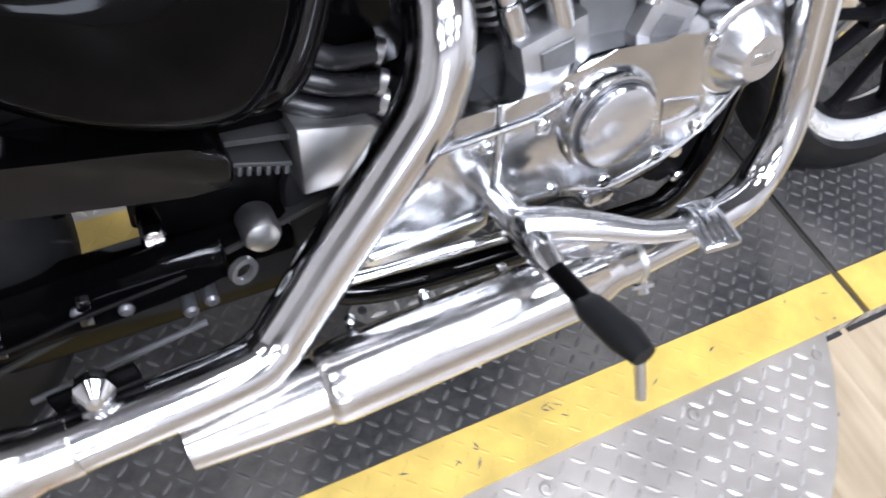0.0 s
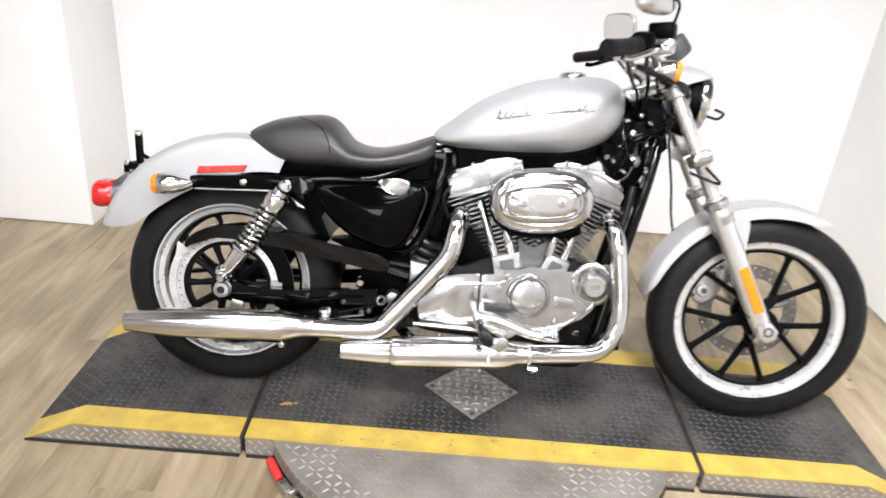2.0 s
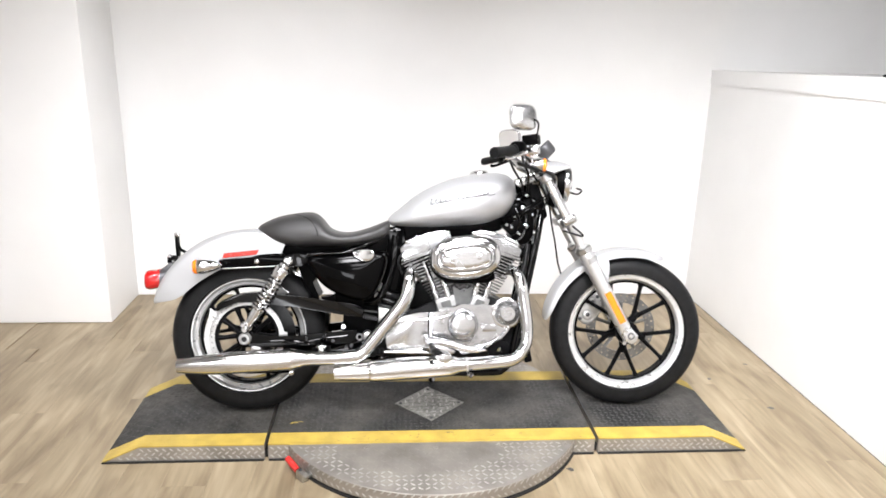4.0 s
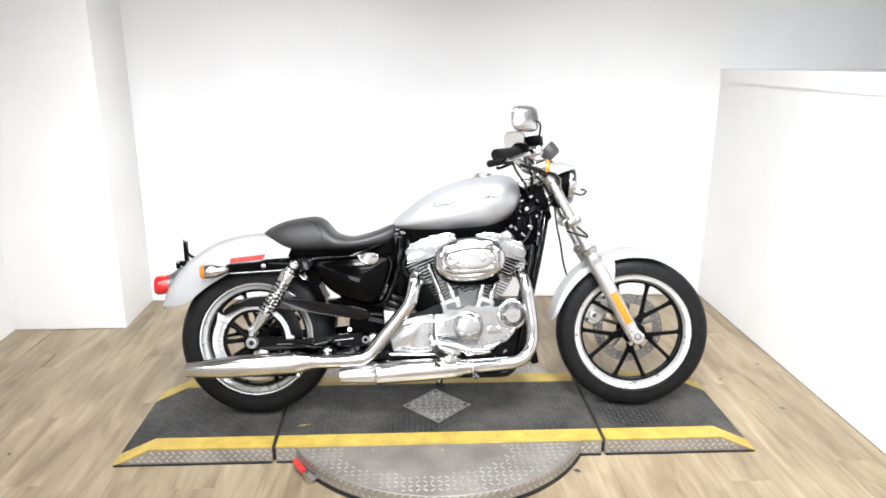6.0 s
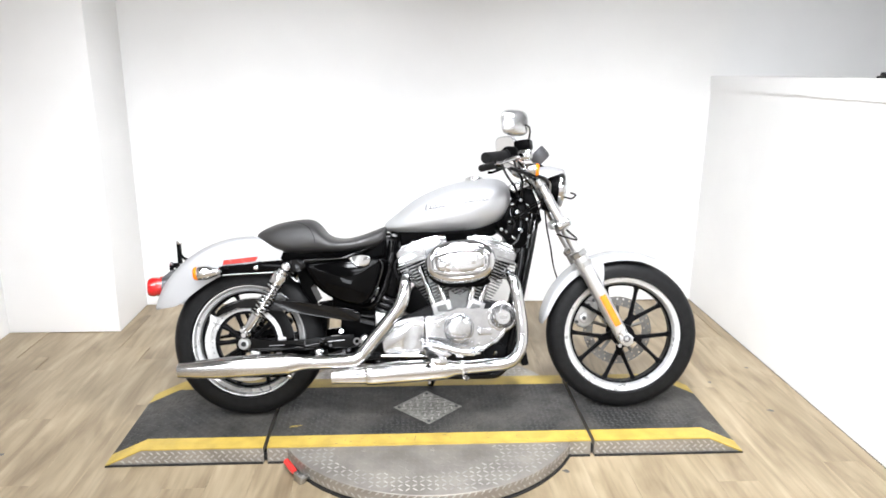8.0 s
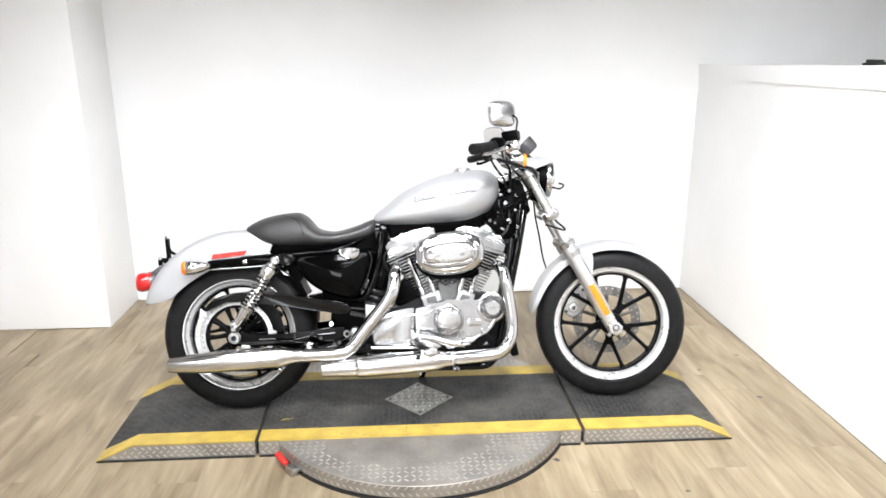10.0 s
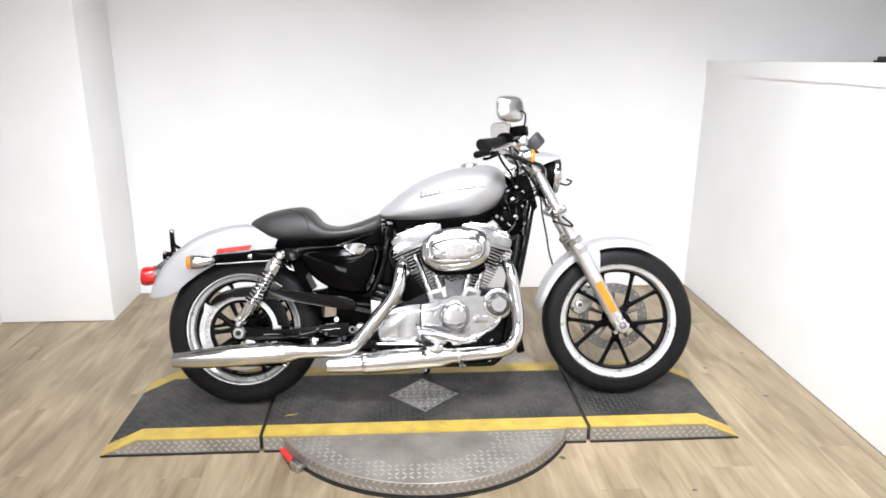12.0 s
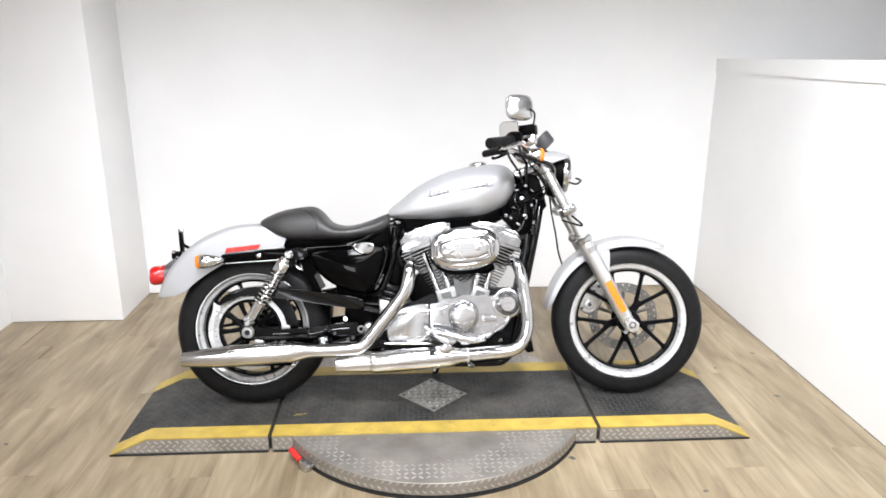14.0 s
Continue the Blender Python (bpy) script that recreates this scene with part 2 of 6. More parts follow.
def smooth_path(pts, step=6):
    pts = [Vector(p) for p in pts]
    if len(pts) < 3:
        return pts
    P = [2 * pts[0] - pts[1]] + pts + [2 * pts[-1] - pts[-2]]
    out = []
    for i in range(1, len(P) - 2):
        for k in range(step):
            t = k / step
            a, b, c, d = P[i - 1], P[i], P[i + 1], P[i + 2]
            out.append(0.5 * (2 * b + (c - a) * t + (2 * a - 5 * b + 4 * c - d) * t * t + (3 * b - a - 3 * c + d) * t ** 3))
    out.append(pts[-1])
    return out


def tube(bm, pts, radius, seg=14, step=6, flat=1.0, cap=True):
    """A round bar along a smoothed path; radius is one number or one for each given point."""
    path = smooth_path(pts, step)
    n = len(path)
    if isinstance(radius, (int, float)):
        rad = [radius] * n
    else:
        rad = [float(np.interp(i / (n - 1) * (len(radius) - 1), range(len(radius)), radius)) for i in range(n)]
    rings, side = [], None
    for i, p in enumerate(path):
        d = (path[min(i + 1, n - 1)] - path[max(i - 1, 0)]).normalized()
        if side is None:
            side = d.cross(Vector((0, 0, 1)))
            if side.length < 1e-3:
                side = d.cross(Vector((0, 1, 0)))
        side = (side - d * side.dot(d)).normalized()
        up = side.cross(d)
        rings.append([bm.verts.new(p + rad[i] * (side * math.cos(a) + up * flat * math.sin(a))) for a in [2 * math.pi * k / seg for k in range(seg)]])
    ring_faces(bm, rings, True, cap, cap)
    return bm


def new_tube(pts, radius, seg=14, step=6, flat=1.0):
    return tube(bmesh.new(), pts, radius, seg, step, flat)


def lathe(bm, origin, axis, profile, seg=32, closed=False):
    """Turns (radius, height) pairs round an axis through origin."""
    q = Vector(axis).normalized().to_track_quat("Z", "Y").to_matrix()
    rings = []
    for r, h in profile:
        rings.append([bm.verts.new(Vector(origin) + q @ Vector((max(r, 1e-5) * math.cos(a), max(r, 1e-5) * math.sin(a), h))) for a in [2 * math.pi * k / seg for k in range(seg)]])
    if closed:
        rings.append(rings[0])
        ring_faces(bm, rings, True, False, False)
    else:
        ring_faces(bm, rings, True, profile[0][0] > 1e-4, profile[-1][0] > 1e-4)
    return bm


def new_lathe(origin, axis, profile, seg=32, closed=False):
    return lathe(bmesh.new(), origin, axis, profile, seg, closed)


def prism(bm, outline, y0, y1, bev=0.0, seg=2):
    """A plate with its outline in x and z, between y0 and y1."""
    a = [bm.verts.new((x, y0, z)) for x, z in outline]
    b = [bm.verts.new((x, y1, z)) for x, z in outline]
    f0, f1 = bm.faces.new(a), bm.faces.new(b[::-1])
    n = len(a)
    for i in range(n):
        bm.faces.new((a[i], b[i], b[(i + 1) % n], a[(i + 1) % n]))
    if bev:
        es = list(f0.edges) + list(f1.edges)
        bmesh.ops.bevel(bm, geom=es, offset=bev, segments=seg, affect="EDGES", profile=0.5)
    return bm


def new_prism(outline, y0, y1, bev=0.0, seg=2):
    return prism(bmesh.new(), outline, y0, y1, bev, seg)


def round_outline(pts, step=5):
    loop = list(pts)
    n = len(loop)
    out = []
    for i in range(n):
        a, b, c, d = [Vector(loop[(i + k) % n]) for k in (-1, 0, 1, 2)]
        for k in range(step):
            t = k / step
            p = 0.5 * (2 * b + (c - a) * t + (2 * a - 5 * b + 4 * c - d) * t * t + (3 * b - a - 3 * c + d) * t ** 3)
            out.append((p.x, p.y))
    return out


def round_chain(pts, step=3):
    """Smoothed through the points; the outline closes with one straight side."""
    return [(p.x, p.y) for p in smooth_path([Vector((x, z, 0)) for x, z in pts], step)]


def loft(bm, sections, seg=28, n=2.3):
    """Rounded sections across x: (x, top, bottom, half width, share of the height at which it is widest)."""
    rings = []
    for x, top, bot, hw, wide in sections:
        zc = bot + (top - bot) * wide
        ring = []
        for k in range(seg):
            a = 2 * math.pi * k / seg
            ca, sa = math.cos(a), math.sin(a)
            y = hw * math.copysign(abs(ca) ** (2 / n), ca)
            h = (top - zc) if sa > 0 else (zc - bot)
            ring.append(bm.verts.new((x, y, zc + h * math.copysign(abs(sa) ** (2 / n), sa))))
        rings.append(ring)
    ring_faces(bm, rings)
    return bm


def interp_sections(rows, count):
    """Evenly spaced sections, smoothly between the given ones."""
    pts = smooth_path([Vector(r[:3]) for r in rows], max(2, count // len(rows)))
    oth = smooth_path([Vector((r[3], r[4], 0)) for r in rows], max(2, count // len(rows)))
    return [(p.x, p.y, p.z, o.x, o.y) for p, o in zip(pts, oth)]


def oval(cx, cz, hx, hz, tilt=0.0, n=2.0, count=40):
    out = []
    ct, st = math.cos(radians(tilt)), math.sin(radians(tilt))
    for k in range(count):
        a = 2 * math.pi * k / count
        x = hx * math.copysign(abs(math.cos(a)) ** (2 / n), math.cos(a))
        z = hz * math.copysign(abs(math.sin(a)) ** (2 / n), math.sin(a))
        out.append((cx + x * ct - z * st, cz + x * st + z * ct))
    return out


def oval_stack(bm, layers):
    """Rings of one oval after another: (y, outline)."""
    rings = [[bm.verts.new((x, y, z)) for x, z in o] for y, o in layers]
    ring_faces(bm, rings)
    return bm


# ---- the room ----
BACK, RIGHT, LEFT, NEAR, BAY = 1.46, 2.41, -1.50, -5.6, -1.2
HALL_L, HALL_R = -4.0, 4.6
HALL_WALL = mat("hall_paint", (0.66, 0.645, 0.625), 0.7, 0, vary=0.1, scale=2, bump=0.05, bump_scale=60)
HALL_CEIL = mat("hall_ceiling", (0.24, 0.245, 0.25), 0.85, 0, vary=0.08, scale=3, bump=0.1, bump_scale=60)
mid_y, mid_x = (BACK + BAY) / 2, (LEFT + RIGHT) / 2
bm = new_box((mid_x, (BACK + NEAR) / 2, FLOOR - 0.055), (HALL_R - HALL_L, BACK - NEAR + 0.4, 0.1))
floor = tagged(part("floor", bm, WOOD), "mottled light brown wood-look vinyl plank floor", "floor", kind="structure")
bm = new_box((mid_x + 0.3, BACK + 0.06, (CEIL + FLOOR) / 2), (RIGHT - LEFT + 2.0, 0.12, CEIL - FLOOR))
tagged(part("wall_north", bm, WALL), "plain white painted wall behind the motorcycle", "wall", kind="structure")
bm = new_box((RIGHT + 0.06, mid_y, (1.28 + FLOOR) / 2), (0.12, BACK - BAY, 1.28 - FLOOR))
tagged(part("wall_east", bm, WALL), "white painted low side wall under a ledge", "wall", kind="structure")
# darker than the other bay walls: its shade is in the base colour
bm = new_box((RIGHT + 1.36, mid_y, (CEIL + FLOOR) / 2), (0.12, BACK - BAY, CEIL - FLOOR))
tagged(part("wall_east_upper", bm, SHADED_WALL), "upper wall set back above the ledge, its shade put into grey", "wall", kind="structure")
bm = bmesh.new()
rings = []
for y, lo_z, hi_z in ((BACK, 1.222, 1.297), (BAY, 1.270, 1.362)):
    rings.append([bm.verts.new(v) for v in ((RIGHT - 0.007, y, lo_z), (RIGHT + 1.30, y, lo_z), (RIGHT + 1.30, y, hi_z), (RIGHT - 0.007, y, hi_z))])
ring_faces(bm, rings)
tagged(part("ledge", bm, WALL), "white painted ledge with a thick front board along the side wall", "ledge", kind="structure")
bm = new_box((LEFT - 0.06, mid_y, (CEIL + FLOOR) / 2), (0.12, BACK - BAY, CEIL - FLOOR))
tagged(part("wall_west", bm, WALL), "plain white painted side wall", "wall", kind="structure")
bm = new_box(((LEFT - 0.915) / 2, (1.03 + BACK) / 2, (CEIL + FLOOR) / 2), (-0.915 - LEFT, BACK - 1.03, CEIL - FLOOR), bev=0.004)
tagged(part("wall_pillar", bm, WALL), "white painted boxed-out pillar in the corner", "pillar", kind="structure")
# the hall in front of the bay closes the place behind the camera
WX0, WX1, WZ0, WZ1 = -0.70, 0.30, 1.00, 1.70       # the hall's window, whose light shows in the polished parts
bm = bmesh.new()
box(bm, ((HALL_L + WX0) / 2, NEAR - 0.06, (CEIL + FLOOR) / 2), (WX0 - HALL_L, 0.12, CEIL - FLOOR))
box(bm, ((HALL_R + WX1) / 2, NEAR - 0.06, (CEIL + FLOOR) / 2), (HALL_R - WX1, 0.12, CEIL - FLOOR))
box(bm, ((WX0 + WX1) / 2, NEAR - 0.06, (WZ0 + FLOOR) / 2), (WX1 - WX0, 0.12, WZ0 - FLOOR))
box(bm, ((WX0 + WX1) / 2, NEAR - 0.06, (CEIL + WZ1) / 2), (WX1 - WX0, 0.12, CEIL - WZ1))
tagged(part("wall_south", bm, HALL_WALL), "plain light grey wall of the hall", "wall", kind="structure")
for nm, x in (("wall_hall_west", HALL_L), ("wall_hall_east", HALL_R)):
    bm = new_box((x, (BACK + NEAR) / 2, (CEIL + FLOOR) / 2), (0.12, BACK - NEAR + 0.3, CEIL - FLOOR))
    tagged(part(nm, bm, HALL_WALL), "plain light grey wall of the hall", "wall", kind="structure")
window = thing("window_1", "plain white framed window in the hall wall", "window", kind="structure")
for wx, wz, sx, sz in ((WX0 + 0.02, (WZ0 + WZ1) / 2, 0.04, WZ1 - WZ0), (WX1 - 0.02, (WZ0 + WZ1) / 2, 0.04, WZ1 - WZ0), ((WX0 + WX1) / 2, WZ0 + 0.02, WX1 - WX0 - 0.08, 0.04), ((WX0 + WX1) / 2, WZ1 - 0.02, WX1 - WX0 - 0.08, 0.04)):
    part("window_frame", new_box((wx, NEAR - 0.06, wz), (sx, 0.08, sz), bev=0.003), WALL, window)
bm = new_box((mid_x, (BACK + NEAR) / 2, CEIL + 0.05), (HALL_R - HALL_L, BACK - NEAR + 0.4, 0.1))
tagged(part("ceiling", bm, HALL_CEIL), "plain dark grey ceiling of the hall", "ceiling", kind="structure")
bm = new_box((RIGHT - 0.001, mid_y, FLOOR + 0.0012), (0.002, BACK - BAY - 0.01, 0.0024))
tagged(part("trim", bm, DARK_GREY), "thin dark joint between floor and side wall", "trim", kind="structure")
cable = thing("ledge_cable", "thin black cable lying along the white ledge", "cable")
part("cord", new_tube([(2.62, 0.30, 1.3295), (2.60, 0.12, 1.338), (2.56, -0.10, 1.340), (2.53, -0.40, 1.347), (2.51, -0.75, 1.355)], 0.006, 8), GAP, cable)
part("plug", new_box((2.615, 0.22, 1.342), (0.03, 0.07, 0.018), (0, 0, 8), 0.004), GAP, cable)


# ---- the lift platform with its turntable ----
Y0, Y1 = -0.300, 0.265
YN, YF = -0.223, 0.182            # inner edges of the yellow stripes
TX, TY, TR = 0.716, -0.015, 0.602   # the turntable disc


def sheet(outline_top, y0, y1, thick=0.005):
    """A thin plate that follows a polyline (x, z), thick downwards."""
    pts = list(outline_top) + [(x, z - thick) for x, z in reversed(outline_top)]
    return new_prism(pts, y0, y1)


def lug_mesh(name, spots, material, length=0.024, width=0.0072, height=0.0018):
    """Raised tread lugs: (place, normal, direction) each, joined."""
    verts, faces = [], []
    for p, nrm, d in spots:
        p, nrm, d = Vector(p), Vector(nrm), Vector(d).normalized()
        s = nrm.cross(d).normalized()
        o = len(verts)
        l, w = length / 2, width / 2
        verts += [p - d * l, p - d * l * 0.45 - s * w, p + d * l * 0.45 - s * w, p + d * l, p + d * l * 0.45 + s * w, p - d * l * 0.45 + s * w,
                  p - d * l * 0.5 + nrm * height, p + d * l * 0.5 + nrm * height]
        faces += [(o, o + 1, o + 6), (o + 1, o + 2, o + 7, o + 6), (o + 2, o + 3, o + 7), (o + 3, o + 4, o + 7), (o + 4, o + 5, o + 6, o + 7), (o + 5, o, o + 6)]
    me = bpy.data.meshes.new(name)
    me.from_pydata([tuple(v) for v in verts], [], faces)
    me.materials.append(material)
    return me


def lug_part(name, spots, material, parent, label, **kw):
    ob = new(name, lug_mesh(name, spots, material, **kw))
    ob.parent = parent
    return tagged(ob, label, kind="stuff")


def lug_grid(u0, u1, v0, v1, place, keep=lambda u, v: True, pitch=0.0255):
    """Lugs in the usual basket pattern over u and v; place(u, v, du, dv) gives the spot and the direction."""
    out = []
    nu, nv = int((u1 - u0) / pitch), int((v1 - v0) / pitch)
    for i in range(nu + 1):
        for j in range(nv + 1):
            u = u0 + (i + 0.5) * (u1 - u0) / (nu + 1)
            v = v0 + (j + 0.5) * (v1 - v0) / (nv + 1)
            if keep(u, v):
                s = 1 if (i + j) % 2 else -1
                out.append(place(u, v, 1.0, s * 0.9))
    return out


def flat_place(u, v, du, dv, z=0.0):
    return ((u, v, z), (0, 0, 1), (du, dv, 0))


def section_deck(name, x0, x1, ramp_x, label, centre=False, group=""):
    """One section of the platform; ramp_x is where its sloping end starts, or None."""
    root = thing(name, label, "turntable" if centre else "vehicle ramp", group)
    low = FLOOR + 0.004
    if ramp_x is None:
        line = [(x0, 0), (x1, 0)]
    elif ramp_x > x0 and ramp_x - x0 < x1 - ramp_x:
        line = [(x0, low), (ramp_x, 0), (x1, 0)]
    else:
        line = [(x0, 0), (ramp_x, 0), (x1, low)]
    outline = [(x, z - 0.0055) for x, z in line] + [(x1, FLOOR - 0.001), (x0, FLOOR - 0.001)]
    seen = []
    for p in outline:
        if not seen or (Vector(p) - Vector(seen[-1])).length > 1e-4:
            seen.append(p)
    part("body", new_prism(seen, Y0 + 0.002, Y1 - 0.002), PLATE, root, "bare tread plate side walls")
    # black strip stands for the shadow gap where the side wall meets the floor
    part("shadow_strip", new_box(((x0 + x1) / 2, Y0 - 0.001, FLOOR + 0.0022), (x1 - x0 - 0.004, 0.010, 0.0046)), GAP, root, "thin black strip for the shadow gap along the base")
    part("deck", sheet(line, YN + 0.0005, YF - 0.0005), PLATE_DARK, root, "dark worn tread plate deck")
    part("yellow_stripe", sheet(line, Y0, YN), YELLOW, root, "yellow painted edge stripe")
    part("yellow_stripe", sheet(line, YF, Y1), YELLOW, root, "yellow painted edge stripe")

    def zline(x):
        return float(np.interp(x, [p[0] for p in line], [p[1] for p in line]))

    def place(u, v, du, dv):
        s = (zline(u + 0.002) - zline(u - 0.002)) / 0.004
        return ((u, v, zline(u) - 0.0002), Vector((-s, 0, 1)).normalized(), (du, dv, s * du))
    diamond = (lambda u, v: abs(u - TX) + abs(v - TY) > 0.158) if centre else (lambda u, v: True)
    lug_part("tread_relief", lug_grid(x0 + 0.01, x1 - 0.01, YN, YF, place, diamond, 0.0212), LUG_DARK, root, "worn raised lugs of the dark deck", length=0.0215, width=0.0064)
    lug_part("tread_relief", lug_grid(x0 + 0.01, x1 - 0.01, Y0 + 0.008, YN - 0.004, place), YELLOW, root, "yellow painted raised lugs", height=0.0008)
    lug_part("tread_relief", lug_grid(x0 + 0.01, x1 - 0.01, YF + 0.004, Y1 - 0.008, place), YELLOW, root, "yellow painted raised lugs", height=0.0008)
    side = [((x, Y0 + 0.0015, z), (0, -1, 0), (1, 0, 0.9 * s)) for x, z, s in
            [(x0 + 0.014 + 0.026 * i + 0.013 * (j % 2), FLOOR + 0.015 + 0.0165 * j, 1 if j % 2 else -1) for i in range(int((x1 - x0 - 0.03) / 0.026) + 1) for j in range(3)]
            if z < zline(x) - 0.012]
    lug_part("tread_relief", side, LUG_BRIGHT, root, "bare raised lugs of the side wall", length=0.020, width=0.0052, height=0.0013)
    return root


LUG_DISC = mat("tread_lug_worn_disc", (0.43, 0.41, 0.38), 0.42, 0.55, vary=0.3, scale=6)
LUG_BRIGHT = mat("tread_lug_bare", (0.50, 0.485, 0.46), 0.36, 0.65, vary=0.15, scale=14)
LUG_DARK = mat("tread_lug_worn", (0.060, 0.0585, 0.0555), 0.56, 0.0, vary=0.45, scale=9, spec=0.3)
section_deck("ramp", -0.482, 0.0955, -0.345, "dark tread plate ramp end with yellow stripes", group="ramp ends of the platform")
section_deck("ramp", 1.3405, 1.925, 1.785, "dark tread plate ramp end with yellow stripes", group="ramp ends of the platform")
table = section_deck("turntable", 0.1095, 1.3265, None, "round steel turntable with a dark tread plate deck", True)

bm = bmesh.new()
lathe(bm, (TX, TY, 0), (0, 0, 1), [(TR - 0.012, FLOOR), (TR - 0.012, FLOOR + 0.014), (TR, FLOOR + 0.014), (TR, -0.008), (TR - 0.002, -0.0055)], 128)
part("disc", bm, PLATE, table, "bare steel disc with a tread plate rim")
part("base_ring", new_lathe((TX, TY, 0), (0, 0, 1), [(TR - 0.03, FLOOR - 0.001), (TR + 0.004, FLOOR - 0.001), (TR + 0.004, FLOOR + 0.007), (TR - 0.012, FLOOR + 0.010)], 128), GAP, table, "black rubber ring under the disc")
spots = []
for i in range(146):
    for j in range(2):
        a = 2 * math.pi * (i + 0.5) / 146
        s = 1 if j % 2 else -1
        a += math.pi / 146 * (j % 2)
        n = Vector((math.cos(a), math.sin(a), 0))
        t = Vector((-math.sin(a), math.cos(a), 0))
        p = Vector((TX, TY, FLOOR + 0.026 + 0.025 * j)) + n * TR
        if p.y < Y0 - 0.004 or p.y > Y1 + 0.004:
            spots.append((p, n, t + Vector((0, 0, 0.9 * s))))
lug_part("tread_relief", spots, LUG_BRIGHT, table, "bare raised lugs of the rim", length=0.020, width=0.0052, height=0.0013)
spots = lug_grid(TX - 0.6, TX + 0.6, TY - 0.6, Y0 - 0.006, lambda u, v, a, b: flat_place(u, v, a, b, -0.0055),
                 lambda u, v: (u - TX) ** 2 + (v - TY) ** 2 < (TR - 0.02) ** 2)
spots += lug_grid(TX - 0.6, TX + 0.6, Y1 + 0.006, TY + 0.6, lambda u, v, a, b: flat_place(u, v, a, b, -0.0055),
                  lambda u, v: (u - TX) ** 2 + (v - TY) ** 2 < (TR - 0.02) ** 2)
rubbed = [q for q in spots if math.hypot((q[0][0] - 0.66) / 0.30, (q[0][1] + 0.36) / 0.13) < 1.0]
lug_part("tread_relief", [q for q in spots if q not in rubbed], LUG_DISC, table, "worn shallow lugs of the bare disc", height=0.0013)
lug_part("tread_relief", rubbed, PLATE, table, "lugs rubbed nearly flat in the middle of the disc", height=0.0007, width=0.0062)
d = 0.141
bm = bmesh.new()
top = [bm.verts.new((TX + x, TY + y, 0.0022)) for x, y in ((-d, 0), (0, -d), (d, 0), (0, d))]
low = [bm.verts.new((TX + x, TY + y, 0.0)) for x, y in ((-d, 0), (0, -d), (d, 0), (0, d))]
ring_faces(bm, [low, top])
part("diamond_plate", bm, PLATE_MID, table, "bare bright diamond-shaped cover plate")
spots = lug_grid(TX - 0.14, TX + 0.14, TY - 0.14, TY + 0.14, lambda u, v, a, b: flat_place(u, v, 1.0 if b > 0 else 0.06, 0.06 if b > 0 else 1.0, 0.0022), lambda u, v: abs(u - TX) + abs(v - TY) < 0.124, 0.0285)
lug_part("tread_relief", spots, LUG_BRIGHT, table, "bare raised lugs of the diamond plate", length=0.027, width=0.0066, height=0.0018)
for x, y in ((-0.118, 0), (0.118, 0), (0, -0.118), (0, 0.118)):
    part("bolt", new_lathe((TX + x, TY + y, 0.0022), (0, 0, 1), [(0.007, 0), (0.006, 0.002), (0.003, 0.0024), (0.003, 0.0010), (0.0, 0.0010)], 12), DARK_GREY, table, "small dark countersunk screw")
for x, y in ((0.468, -0.3265), (0.722, -0.333), (0.966, -0.328), (1.205, -0.326)):
    part("bolt", new_lathe((x, y, -0.0055), (0, 0, 1), [(0.010, 0), (0.009, 0.0025), (0.005, 0.003), (0.0045, 0.0012), (0.0, 0.0012)], 14), PLATE, table, "worn countersunk bolt head")
for x in (0.1025, 1.3335):
    bm = new_box((x, (Y0 + Y1) / 2, FLOOR + 0.02), (0.012, Y1 - Y0 - 0.03, 0.03))
    part("hinge_strip", bm, GAP, table, "black strip in the joint between sections")

lever = thing("locking_lever", "steel locking lever with a red rubber grip beside the turntable", "lever")
part("grip", new_tube([(0.186, -0.345, FLOOR + 0.034), (0.205, -0.372, FLOOR + 0.028), (0.226, -0.400, FLOOR + 0.021)], [0.011, 0.012, 0.0105], 12), RED_RUBBER, lever, "red rubber grip")
part("bracket", new_box((0.244, -0.425, FLOOR + 0.016), (0.045, 0.022, 0.032), (0, 0, -50), 0.003), STEEL, lever, "plated steel bracket")
part("jaw", new_box((0.268, -0.428, FLOOR + 0.02), (0.02, 0.04, 0.012), (0, 0, -50), 0.003), STEEL, lever)
part("pin", new_lathe((0.238, -0.418, FLOOR), (0, 0, 1), [(0.006, 0), (0.006, 0.036), (0.004, 0.04), (0, 0.04)], 12), DARK_GREY, lever)

# paint chips on the deck
bm = bmesh.new()
for x, y, r in ((0.192, -0.151, 0.014), (0.212, -0.146, 0.007), (0.176, -0.157, 0.006)):
    o = [bm.verts.new((x + r * (1 + 0.5 * math.sin(3 * a + x * 90)) * math.cos(a), y + 0.5 * r * math.sin(a), 0.0006)) for a in [2 * math.pi * k / 10 for k in range(10)]]
    bm.faces.new(o)
tagged(part("paint_mark", bm, YELLOW, table, "small worn orange-yellow paint mark"), kind="stuff")

# dark ticks where lugs of the yellow stripe are worn bare
random.seed(23)
bm = bmesh.new()
for k in range(26):
    x, y = random.uniform(0.14, 1.30), random.uniform(-0.292, -0.232)
    a, l, w = random.uniform(-1.2, 1.2), random.uniform(0.004, 0.010), random.uniform(0.0008, 0.0018)
    c, q = Vector((x, y, 0.0012)), Vector((math.cos(a), math.sin(a), 0))
    n = Vector((-q.y, q.x, 0))
    bm.faces.new([bm.verts.new(v) for v in (c - q * l, c - n * w, c + q * l, c + n * w)])
tagged(part("worn_tick", bm, DARK_GREY, table, "small dark worn ticks in the yellow paint"), kind="stuff")

